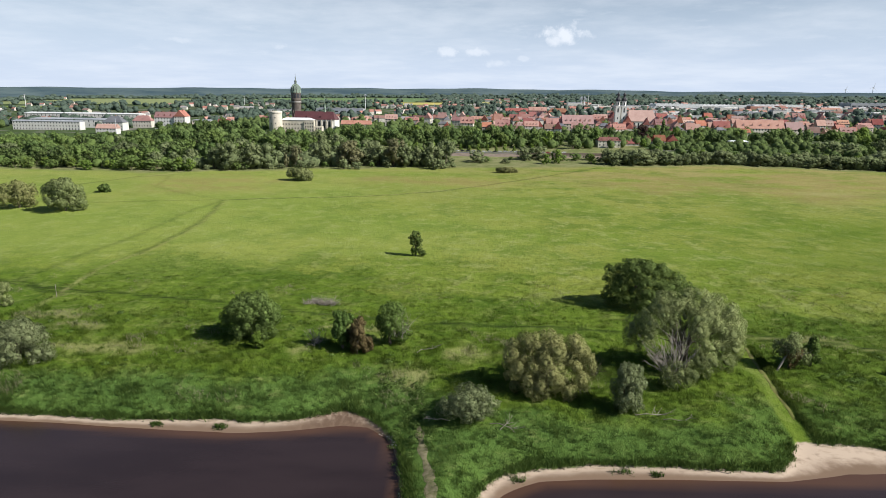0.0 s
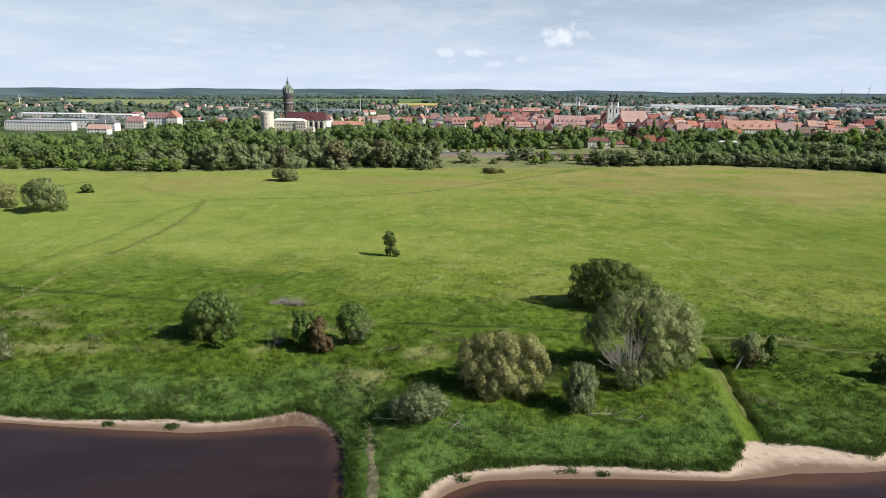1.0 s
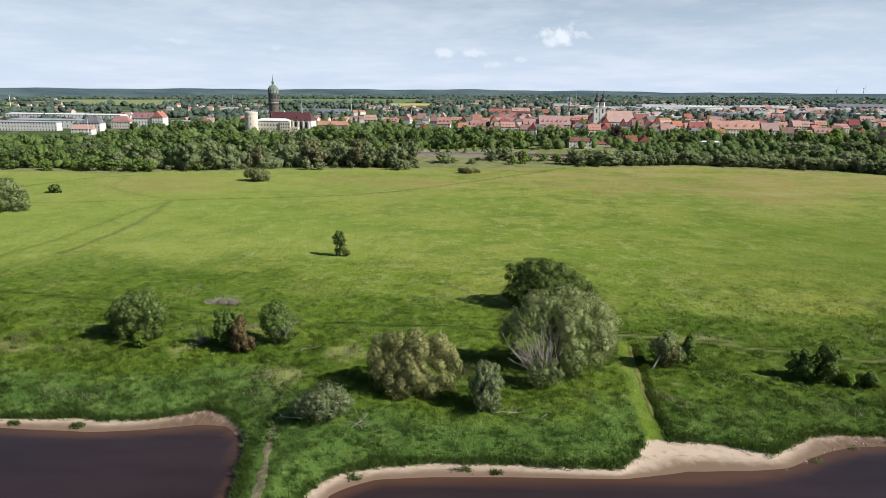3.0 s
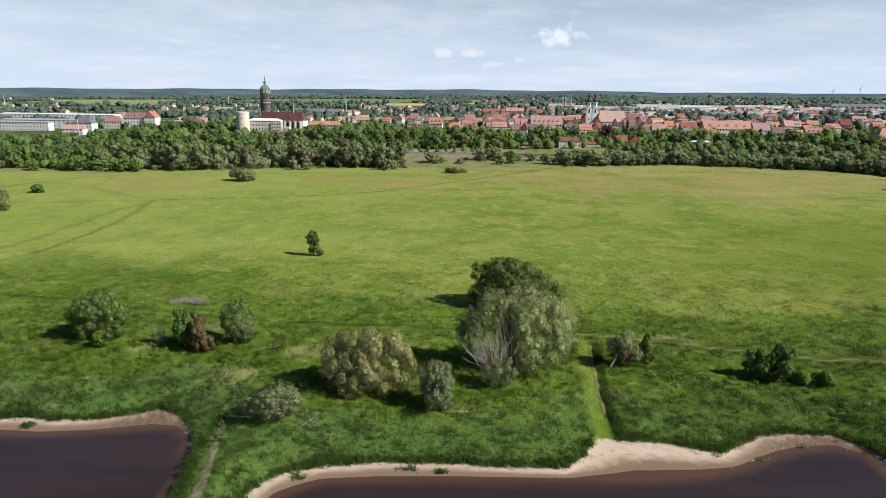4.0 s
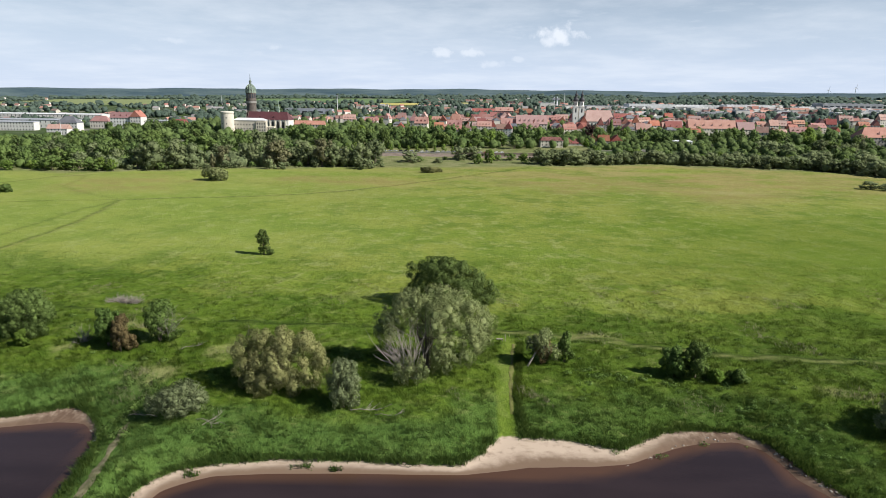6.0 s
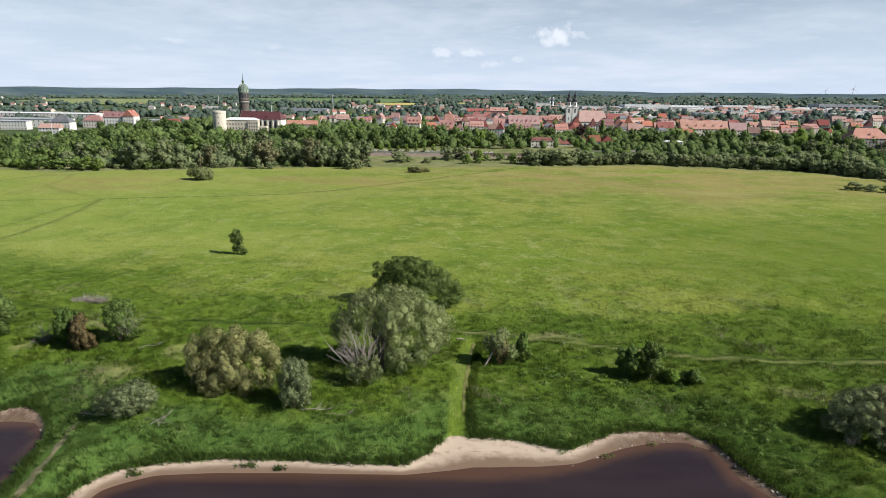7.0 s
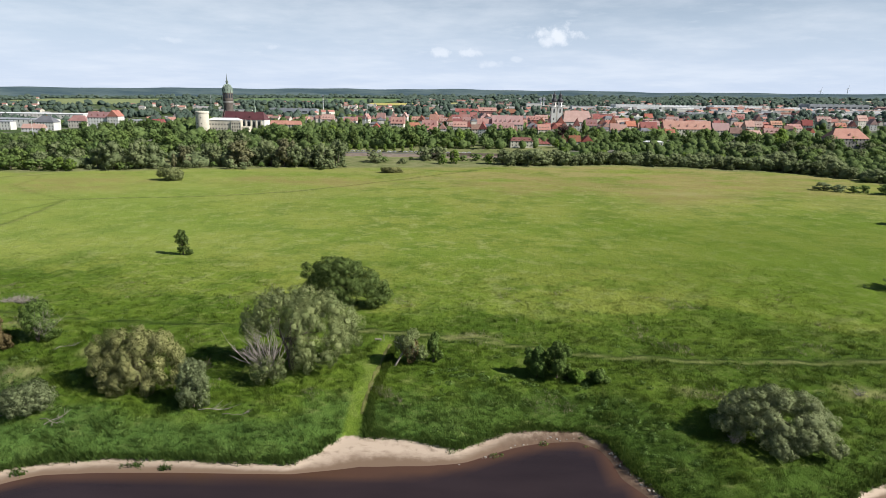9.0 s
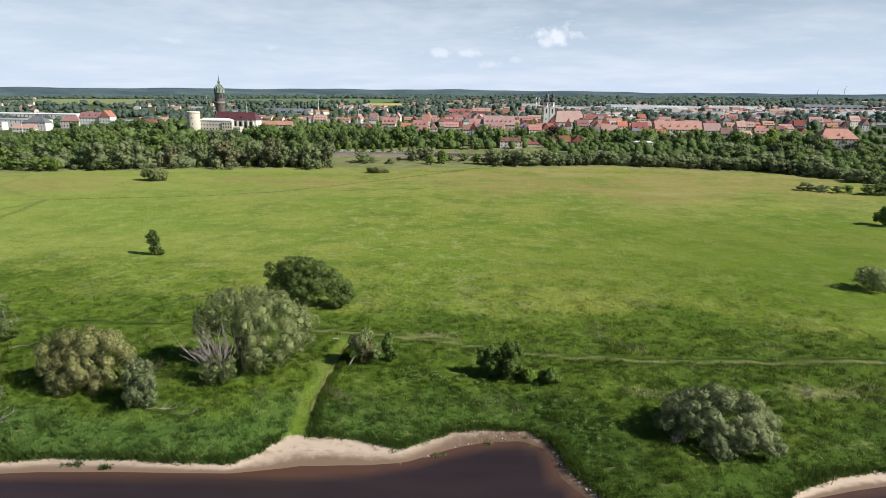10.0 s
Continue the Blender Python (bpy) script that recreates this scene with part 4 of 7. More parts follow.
def wood(height, radius, blobs, seed, stems=1, reach=0.9, fork=0.35, thin=0.28, apart=False):
    """Tapered stems that fork into limbs towards the blobs."""
    rnd = np.random.RandomState(seed)
    pieces = []
    tops = []
    for s in range(stems):
        a = 2 * math.pi * s / max(stems, 1) + rnd.uniform(0, 1)
        spread = 0.0 if stems == 1 else 0.16 * height
        base = np.array([0.3 * radius * math.cos(a), 0.3 * radius * math.sin(a), -0.4])
        mid = np.array([spread * 0.4 * math.cos(a), spread * 0.4 * math.sin(a), height * fork])
        top = np.array([spread * math.cos(a), spread * math.sin(a), height * 0.82])
        pts = [base, base * 0.6 + mid * 0.4 + rnd.normal(0, 0.02 * height, 3) * (1, 1, 0), mid, (mid + top) / 2 + rnd.normal(0, 0.03 * height, 3), top]
        pieces.append(tube_arrays(pts, [radius * 1.25, radius, radius * 0.8, radius * 0.45, radius * 0.12], 8))
        tops.append((mid, top))
    for i, b in enumerate(blobs):
        mid, top = tops[i % len(tops)]
        t = rnd.uniform(0, 0.55)
        start = mid * (1 - t) + top * t
        end = np.array(b[:3]) * reach + start * (1 - reach)
        bow = (start + end) / 2 + np.array([0, 0, -0.04 * height]) + rnd.normal(0, 0.02 * height, 3)
        pieces.append(tube_arrays([start, bow, end], [radius * thin * 1.3, radius * thin, radius * 0.06], 5))
    return pieces if apart else joined(pieces)


def tree(name, x, y, w, h, label, leaf, n, seed, z0=None, k=22, leaf_size=(0.28, 0.15), trunk=0.4, stems=1, bark=None, size=0.45, droop=0.0, lobes=None, category="tree", group="", d=None, reach=0.9, ragged=0.14, per=10):
    ob = stand(name, x, y, label, category, group)
    z0 = h * 0.14 if z0 is None else z0
    lobes = lobes or crown_lobes(w, d or w * 0.92, z0, h, max(4, int(k / 3.2)), seed)
    blobs = boughs(lobes, per, seed + 3, size)
    pieces = wood(h * 0.85, trunk, lobes, seed, stems, reach, apart=True)
    for i, piece in enumerate(pieces):
        part("trunk" if i < stems else "limb", mesh_from("trunk" if i < stems else "limb", *piece, bark or BARK, True), ob)
    v, f, nrm = leaf_cards(blobs, int(n * 5.2), leaf_size[0], leaf_size[1], seed + 1, droop, ragged, 11)
    iv, jf, inn = inner_boughs(blobs, seed + 2, 4, 6, 0.25, 0.48)
    v, f, nrm = np.concatenate([v, iv]), np.concatenate([f, jf + len(v)]), np.concatenate([nrm, inn])
    part("crown", mesh_from("crown", v, f, leaf, True, nrm), ob)
    return ob


def twigs(length, n, seed, flat=0.5, radius=0.05, up=0.6):
    """A bare spray of branches."""
    rnd = np.random.RandomState(seed)
    pieces = []
    for i in range(n):
        a, e = rnd.uniform(0, 2 * math.pi), rnd.uniform(0.15, up)
        d = np.array([math.cos(a), math.sin(a), e + 0.2])
        d /= np.linalg.norm(d)
        ln = length * rnd.uniform(0.5, 1)
        p0 = rnd.normal(0, 0.12 * length, 3) * (1, 1, 0)
        p1 = p0 + d * ln * 0.5 + rnd.normal(0, 0.06 * length, 3)
        p2 = p0 + d * ln + rnd.normal(0, 0.10 * length, 3)
        pieces.append(tube_arrays([p0, p1, p2], [radius, radius * 0.7, radius * 0.25], 4))
        for q in range(4):
            t = rnd.uniform(0.3, 0.9)
            s = p0 + (p2 - p0) * t
            e2 = s + (d + rnd.normal(0, 0.7, 3)) * ln * 0.3
            pieces.append(tube_arrays([s, (s + e2) / 2 + rnd.normal(0, 0.02 * length, 3), e2], [radius * 0.5, radius * 0.4, radius * 0.15], 3))
    return joined(pieces)


# by the river
tree("round_tree", -57.7, 160.0, 15.0, 11.8, "dense round dark green tree standing in the grass", LEAF_DARK, 11000, 21, z0=0.5, k=38)
tree("shrub", -54.0, 153.0, 4.5, 4.2, "light green shrub at the foot of a tree", LEAF_BRIGHT, 1500, 22, z0=0.1, k=8, trunk=0.1, stems=3, category="bush")
tree("hawthorn", -31.6, 154.2, 7.6, 10.2, "upright green hawthorn beside a browned bush", LEAF_GREEN, 4500, 23, z0=0.6, k=16, trunk=0.2, stems=2)
tree("withered_bush", -27.6, 152.2, 7.4, 9.2, "half withered bush with brown leaves", LEAF_BROWN, 4200, 24, z0=0.4, k=14, trunk=0.2, stems=3, category="bush")
dead = tree("dying_tree", -19.4, 157.4, 11.5, 11.2, "dull green tree with bare dead branches", LEAF_GREEN, 4800, 25, z0=0.8, k=18, trunk=0.25, stems=3)
v, f = twigs(7.0, 16, 26, radius=0.06, up=3.5)
part("dead_branch", mesh_from("dead_branch", v + (2.2, -1.0, 2.5), f, BARK_PALE, True), dead, "bare bleached branches")
tree("lone_tree", -18.6, 250.0, 6.6, 10.2, "small lone dark tree with a lopsided crown in the open meadow", LEAF_DARK, 2600, 27, k=13, trunk=0.22, z0=1.2, per=8,
     lobes=[(0.3, 0, 8.2, 2.0, 1.8, 1.9), (-1.1, 0, 7.2, 1.6, 1.6, 1.8), (1.2, 0, 6.4, 1.5, 1.5, 1.6), (-0.6, 0, 5.2, 1.7, 1.6, 1.5), (0.9, 0.3, 4.4, 1.6, 1.4, 1.4), (0.0, 0, 3.0, 1.9, 1.6, 1.3), (1.6, 0, 2.0, 1.7, 1.4, 1.3), (2.8, 0, 1.2, 1.4, 1.2, 1.0), (-0.8, 0, 1.6, 1.2, 1.2, 1.2)])
tree("willow", 18.5, 133.8, 19.0, 13.3, "broad pale olive willow with drooping leafy boughs", LEAF_OLIVE, 17000, 28, per=8, lobes=[(-5, 0, 8.4, 4.4, 4.2, 4.2), (-0.5, 1, 9.8, 4.8, 4.4, 3.4), (4.2, 0, 8.8, 4.4, 4.2, 4.0), (-6.4, -1, 4.4, 3.6, 3.6, 4.0), (-1.5, -3.4, 4.8, 4.2, 3.6, 4.4), (4.2, -3, 4.0, 3.8, 3.4, 3.8), (0, 3, 6, 6.4, 4.2, 5.4), (8.0, 1, 5.6, 2.8, 3.0, 4.6), (-3, -5, 2.4, 2.6, 2.4, 2.4)], droop=0.8, trunk=0.5, stems=3, ragged=0.14, leaf_size=(0.30, 0.11))
WILLOW_LOBES = [(-6.5, 0, 12.5, 4.4, 4.2, 4.6), (-2.5, 2, 15.2, 4.6, 4.4, 4.0), (3, 1, 16.0, 5.0, 4.6, 3.6), (8, 0, 13.6, 5.0, 4.6, 4.6), (12, 1, 9.8, 4.4, 4.2, 4.4), (9.5, -3, 7.2, 4.4, 4.0, 4.2), (4, -2, 11, 5.0, 4.6, 5.0), (13, 2, 5.6, 3.4, 3.4, 3.2), (1, 3.5, 9.5, 5.0, 4.0, 5.2), (4.5, -3.5, 4.6, 3.6, 3.2, 3.8), (-4.2, -7.6, 2.6, 3.0, 2.6, 2.9), (-1.2, -7.2, 3.4, 2.4, 2.2, 2.8), (-8.8, 4, 8.5, 3.4, 3.2, 4.0)]
WILLOW_LOBES = [(x - 0.5, y + 0.3 * max(x, 0), z, a, b, c) for x, y, z, a, b, c in WILLOW_LOBES]
big = tree("willow", 52.3, 142.5, 24, 19.3, "tall grey-green willow with bare pale limbs in its lower crown", LEAF_WILLOW, 22000, 31, lobes=WILLOW_LOBES, per=8, droop=0.9, trunk=0.45, stems=4, ragged=0.14, leaf_size=(0.30, 0.11))
rnd = np.random.RandomState(32)
for i in range(38):
    a, e = rnd.uniform(-0.95, 0.40), rnd.uniform(-0.55, 0.45)
    ln = rnd.uniform(7.5, 13.5) * (1 - 0.25 * abs(a))
    p0 = np.array([-3.6 + rnd.normal(0, 0.7), -5.6 + rnd.normal(0, 0.7), 0.2])
    d = np.array([math.sin(a), math.sin(e) * 0.6, math.cos(a) * 0.95])
    pts = [p0 + d * ln * t + np.array([-0.9 * math.sin(a) * t * (1 - t) * 4 * 0.5, 0, 1.6 * t * (1 - t)]) + rnd.normal(0, 0.10, 3) * (t > 0) for t in (0, 0.3, 0.6, 0.85, 1)]
    limb = part("bare_limb", mesh_from("bare_limb", *tube_arrays(pts, [0.085, 0.07, 0.055, 0.038, 0.018], 5), BARK_PALE, True), big, "bare bleached limb")
    for q in range(7):
        t = rnd.uniform(0.4, 0.98)
        s0 = p0 + (pts[-1] - p0) * t + np.array([0, 0, 1.6 * t * (1 - t)])
        s1 = s0 + (d + rnd.normal(0, 0.45, 3)) * ln * rnd.uniform(0.12, 0.26)
        part("twig", mesh_from("twig", *tube_arrays([s0, (s0 + s1) / 2 + rnd.normal(0, 0.12, 3), s1], [0.05, 0.04, 0.018], 4), BARK_PALE, True), limb)
small = tree("willow", 34.8, 125.6, 7.8, 10.8, "slim silvery young willow beside a fallen branch", LEAF_SILVER, 5600, 33, z0=0.3, k=34, droop=0.6, trunk=0.2, stems=2, leaf_size=(0.28, 0.11))
tree("willow_bush", 0.6, 121.6, 12.5, 5.4, "low silvery willow bush", LEAF_SILVER, 4600, 34, z0=0.1, k=34, droop=0.3, trunk=0.15, stems=4, leaf_size=(0.29, 0.12), category="bush", ragged=0.2)
OAK_LOBES = [(0, 0, 10.8, 6.0, 5.6, 4.0), (-6, 0, 8.6, 4.8, 4.8, 4.6), (5, 0, 9.4, 5.2, 5.0, 4.6), (-3, -3.4, 5.8, 5.2, 4.6, 4.8), (4, -3.4, 5.4, 5.0, 4.6, 4.4), (0, 3, 7.6, 7.0, 5.0, 5.6), (9.6, -1, 6.6, 4.2, 4.0, 4.4), (13.6, -2, 4.6, 3.6, 3.4, 3.8), (11.5, -4, 2.6, 2.8, 2.8, 2.4), (-7.4, -1, 3.8, 3.8, 3.8, 3.6), (0, -5.4, 2.8, 4.4, 3.6, 2.8)]
tree("oak", 55.0, 191.0, 22, 14.6, "large dense dark green tree with a lower side crown", LEAF_DARK, 20000, 37, lobes=OAK_LOBES, per=9, trunk=0.6, stems=1)
g = tree("broken_tree", 80.8, 147.8, 8.0, 8.8, "broken half-dead tree with a leaning pale trunk", LEAF_WILLOW, 1700, 38, z0=1.5, k=11, trunk=0.15, stems=2, droop=0.9)
lean = tube_arrays([(-3.6, -1.6, -0.2), (-2.0, -1.0, 2.6), (-0.5, -0.4, 5.0), (0.8, 0, 6.8)], [0.28, 0.24, 0.2, 0.08], 7)
part("leaning_trunk", mesh_from("leaning_trunk", *lean, BARK_PALE, True), g, "bare leaning bleached trunk")
v, f = twigs(5.0, 18, 39, radius=0.055, up=1.4)
part("dead_branch", mesh_from("dead_branch", v + (0.2, -0.6, 3.2), f, BARK_PALE, True), g, "bare broken branches")
v, f, nrm = leaf_cards([(-0.6, -0.9, 4.6, 1.6, 1.0, 1.8), (0.4, -0.9, 2.6, 1.3, 0.9, 2.0), (1.4, -0.8, 4.4, 1.2, 1.0, 1.6)], 900, 0.7, 0.26, 40, 1.0)
part("withered_foliage", mesh_from("withered_foliage", v, f, LEAF_BROWN, True, nrm), g, "hanging withered brown foliage")
tree("shrub", 86.8, 149.3, 4.8, 7.8, "loose green shrub beside a broken tree", LEAF_GREEN, 1900, 41, z0=0.3, k=12, trunk=0.12, stems=3, category="bush")
tree("bush_tree", 112.2, 143.2, 6.6, 7.6, "leafy bright green bushy tree", LEAF_GREEN, 3800, 43, z0=0.3, trunk=0.2, stems=2)
tree("bush_tree", 117.0, 142.0, 7.0, 8.8, "dense green bushy tree", LEAF_GREEN, 4200, 44, z0=0.3, k=24, trunk=0.2, stems=2)
tree("shrub", 121.4, 140.2, 5.0, 3.2, "bright yellow-green shrub in tall grass", LEAF_BRIGHT, 1500, 45, z0=0.1, k=9, trunk=0.1, stems=3, category="bush")
tree("shrub", 126.8, 140.2, 5.6, 3.4, "low green shrub in tall grass", LEAF_GREEN, 1700, 46, z0=0.1, k=10, trunk=0.1, stems=3, category="bush")
BUSH_LOBES = [(-5.5, 1, 5.4, 4.8, 4.4, 3.2), (0, 2, 6.2, 5.4, 5.0, 2.9), (5, 1.5, 5.6, 4.8, 4.6, 3.2), (-8, -1, 3.4, 3.4, 3.6, 3.2), (-3, -4.5, 3.6, 4.2, 4.0, 3.4), (3.4, -4.5, 3.6, 4.2, 4.0, 3.4), (8.2, -2, 3.4, 3.4, 3.8, 3.2), (7.6, -7.2, 1.9, 2.8, 2.6, 2.1), (-2.5, -8.8, 1.7, 1.9, 1.8, 1.8), (0, 4, 4, 7, 4, 3.6), (0.4, -7.4, 1.4, 2.4, 1.8, 1.5)]
tree("willow_bush", 157.0, 117.5, 21, 9.0, "huge rounded silvery willow bush", LEAF_SILVER, 19000, 48, lobes=BUSH_LOBES, per=9, trunk=0.35, stems=5, droop=0.4, ragged=0.14, leaf_size=(0.29, 0.115), category="bush")
tree("willow_bush", -110.5, 144.0, 17, 9.5, "rounded silvery willow bush", LEAF_SILVER, 8000, 49, z0=0.1, k=28, trunk=0.3, stems=4, droop=0.4, ragged=0.14, category="bush")
tree("willow_bush", -141.0, 180.0, 9, 7, "small grey-green willow bush", LEAF_WILLOW, 2600, 50, z0=0.1, k=16, trunk=0.2, stems=3, category="bush")
tree("meadow_tree", -216.0, 337.0, 23, 17, "broad grey-green willow standing in the meadow", LEAF_WILLOW, 6500, 51, z0=0.6, k=28, trunk=0.5, leaf_size=(0.52, 0.32))
tree("meadow_tree", -247.0, 345.0, 19, 14.5, "loose brownish willow standing in the meadow", LEAF_OLIVE, 3600, 52, z0=0.5, k=24, trunk=0.4, stems=3, leaf_size=(0.52, 0.32), ragged=0.3)
tree("meadow_tree", -265.0, 338.0, 14, 10, "low green willow standing in the meadow", LEAF_GREEN, 2600, 53, z0=0.3, k=18, trunk=0.3, stems=3, leaf_size=(0.52, 0.32))
tree("shrub", -231.0, 403.0, 10, 5, "single dark round shrub in the meadow", LEAF_DARK, 1500, 54, z0=0.1, k=12, trunk=0.15, stems=3, leaf_size=(0.8, 0.5), category="bush")
tree("willow_bush", -120.0, 474.0, 20, 9, "flat-topped grey willow thicket in the meadow", LEAF_WILLOW, 3600, 55, z0=0.1, k=28, trunk=0.2, stems=5, leaf_size=(0.52, 0.32), category="bush", ragged=0.2)
tree("willow_bush", 40.0, 543.0, 21, 4.6, "long low brownish thicket", LEAF_OLIVE, 2200, 56, z0=0.1, k=22, d=8, trunk=0.15, stems=4, leaf_size=(0.52, 0.32), category="bush")
tree("meadow_tree", 343.0, 343.0, 14, 11, "grey-green tree at the meadow's edge", LEAF_GREEN, 2600, 57, z0=0.5, k=18, trunk=0.3, leaf_size=(0.52, 0.32))
tree("willow_bush", 254.0, 217.0, 15, 8, "wide dark green willow bush in the meadow", LEAF_WILLOW, 4000, 58, z0=0.1, k=20, trunk=0.2, stems=4, category="bush")


def bare_shrub(x, y, size, n, seed, label, up=1.5, name="bare_shrub", radius=0.04, bark=None):
    ob = stand(name, x, y, label, "bush")
    v, f = twigs(size, n, seed, radius=radius, up=up)
    part("branch", mesh_from("branch", v, f, bark or BARK_PALE, True), ob)
    return ob


bare_shrub(-39.0, 156.0, 4.4, 40, 61, "small bare shrub of pale dry twigs", up=3.2, radius=0.04)
bare_shrub(147.8, 113.5, 2.4, 26, 62, "small bare shrub of pale dry twigs", up=3.2, radius=0.028)
bare_shrub(31.0, 141.0, 4.2, 26, 67, "bare brown shrub in the shade of willows", radius=0.03, bark=BARK)

def fallen_branch(x, y, length, heading, seed, label, radius=0.085):
    """One dead limb that lies in the grass with its side twigs."""
    rnd = np.random.RandomState(seed)
    ob = stand("fallen_branch", x, y, label, "branch")
    d = np.array([math.cos(heading), math.sin(heading), 0.0])
    side = np.array([-d[1], d[0], 0.0])
    pts = [d * length * t + side * length * 0.06 * math.sin(5 * t + seed) + np.array([0, 0, 0.25 + 0.9 * t + 0.3 * math.sin(7 * t)]) for t in (0, 0.25, 0.5, 0.75, 1)]
    part("limb", mesh_from("limb", *tube_arrays(pts, [radius, radius * 0.85, radius * 0.65, radius * 0.45, radius * 0.15], 6), BARK_PALE, True), ob)
    for i in range(9):
        t = rnd.uniform(0.3, 0.95)
        s = np.array([np.interp(t, (0, 0.25, 0.5, 0.75, 1), [p[j] for p in pts]) for j in range(3)])
        w = d * rnd.uniform(0.3, 1) + side * rnd.choice((-1, 1)) * rnd.uniform(0.3, 0.9) + np.array([0, 0, rnd.uniform(-0.05, 0.5)])
        ln = length * rnd.uniform(0.15, 0.35)
        part("twig", mesh_from("twig", *tube_arrays([s, s + w * ln * 0.5 + rnd.normal(0, 0.08, 3), s + w * ln], [radius * 0.4, radius * 0.3, radius * 0.1], 4), BARK_PALE, True), ob)
    return ob


fallen_branch(-12.0, 152.0, 6.0, 0.5, 63, "dead bleached branch lying in the grass")
fallen_branch(5.0, 118.5, 7.5, -0.3, 64, "dead bleached branch lying beside a bush")
fallen_branch(7.0, 117.0, 5.5, 0.9, 60, "dead bleached branch lying in the grass")
fallen_branch(-3.5, 119.5, 5.5, 3.0, 68, "dead bleached branch sticking out of a bush")
fallen_branch(36.5, 123.5, 9.0, 0.12, 65, "long dead bleached branch lying beside a young willow", 0.11)
fallen_branch(42.0, 122.5, 6.0, -0.1, 59, "dead bleached branch lying in the grass")
bare_shrub(186.0, 135.0, 2.4, 22, 69, "dry bare twigs standing in the grass")
RND0 = random.Random(3)
pile = stand("brush_pile", -44.0, 188.0, "heap of dry grey brushwood in the meadow", "brushwood")
for i in range(9):
    v, f = twigs(2.9, 22, 660 + i, radius=0.05, up=0.7)
    part("brushwood", mesh_from("brushwood", v + (-4 + i, RND0.uniform(-0.8, 0.8), 0.1), f, BARK_PALE, True), pile)


# ---- belts of trees at the meadow's edge and in the parks ----
RND = random.Random(5)
KINDS = {
    "willow": ("grey-green willow in the belt of trees", LEAF_BELT, 0.95, 0.0, 900, "willow_tree"),
    "olive": ("dull olive tree in the belt of trees", LEAF_DULL, 0.8, 0.08, 900, "willow_tree"),
    "dark": ("dense dark green deciduous tree", LEAF_PARK, 0.9, 0.03, 900, "deciduous_tree"),
    "green": ("full green deciduous tree", LEAF_WOOD, 0.95, 0.03, 900, "deciduous_tree"),
    "bright": ("light green young tree", LEAF_YOUNG, 0.95, 0.03, 700, "young_tree"),
    "poplar": ("slender dark columnar poplar in the park", LEAF_PARK, 0.24, 0.04, 600, "poplar"),
    "shrub": ("rounded green shrub at the meadow edge", LEAF_WOOD, 1.5, 0.0, 700, "shrub"),
    "grey": ("rounded grey-green willow shrub", LEAF_BELT, 1.4, 0.0, 800, "willow_shrub"),
    "copper": ("dark copper beech before the old town", LEAF_COPPER, 0.9, 0.08, 900, "copper_beech"),
}
first = {}


def plant(kind, x, y, h, wide=1.0):
    variant = (kind, RND.randrange(3 if kind in ("willow", "dark", "green") else 1))
    label, leaf, w, z0, n, name = KINDS[kind]
    h, wide = h * RND.uniform(0.82, 1.18), wide * RND.uniform(0.95, 1.35)
    s = Vector((h * wide, h * wide, h))
    m = Matrix.LocRotScale((x, y, ground_z(x, y) - 0.02 * h), Euler((0, 0, RND.uniform(0, 6.28))), None)
    if variant not in first:
        seed = 300 + 10 * len(first)
        ob = new(name)
        tagged(ob, label, "bush" if "shrub" in kind or kind == "grey" else "tree", "trees and bushes at the edge of the town")
        lobes = crown_lobes(w, w, z0, 1.0, 5, seed)
        blobs = boughs(lobes, 4, seed, 0.55)
        part("trunk", mesh_from("trunk", *wood(0.85, 0.022, lobes[:4], seed, 1 if z0 > 0.03 else 2), BARK, True), ob)
        v, f, nrm = leaf_cards(blobs, int(n * 2.1), 0.046, 0.036, seed, 0.3, 0.13, 6)
        iv, jf, inn = inner_boughs(blobs, seed + 2, 4, 5, 0.50, 0.75)
        v, f, nrm = np.concatenate([v, iv]), np.concatenate([f, jf + len(v)]), np.concatenate([nrm, inn])
        part("crown", mesh_from("crown", v, f, leaf, True, nrm), ob)
        ob.matrix_basis = m @ Matrix.Diagonal((*s, 1))
        first[variant] = ob
        return ob
    f = first[variant].scale
    return copy_thing(first[variant], m @ Matrix.Diagonal((s.x / f.x, s.y / f.y, s.z / f.z, 1)))


def edge_y(x):
    return float(np.interp(x, [-700, -390, -240, -108, 130, 265, 395, 430, 470, 900], [540, 524, 515, 556, 606, 622, 597, 560, 450, 420]))


def jit(v, s):
    return v + RND.uniform(-s, s)


# low bushes and young trees along the wood's edge
for i in range(26):
    x = -430 + i * 8.3
    plant(RND.choice(("bright", "green", "shrub", "bright")), jit(x, 3), edge_y(x) + RND.uniform(-4, 12), RND.uniform(6, 11), 1.1)
# grey willows before the castle
for x, y, h in ((-208, 537, 20), (-193, 534, 24), (-178, 541, 23), (-166, 548, 20)):
    plant("willow", x, y, h, 1.05)
for i in range(11):
    x = -134 + i * 12.2
    plant("willow" if i not in (3, 6) else "olive", jit(x, 2), 571 + RND.uniform(-6, 12), RND.uniform(18, 25) if i > 2 else 19, 1.05)
for x, y, h in ((-152, 556, 15), (-145, 560, 18)):
    plant("olive", x, y, h, 0.7)
for i in range(17):
    x = -228 + i * 12.5
    plant(RND.choice(("grey", "shrub", "grey")), jit(x, 4), edge_y(x) + RND.uniform(2, 9), RND.uniform(4, 7))
for x, y, h in ((-22, 560, 9), (-16, 563, 8), (-100, 549, 9), (-90, 551, 7)):
    plant("grey", x, y, h)
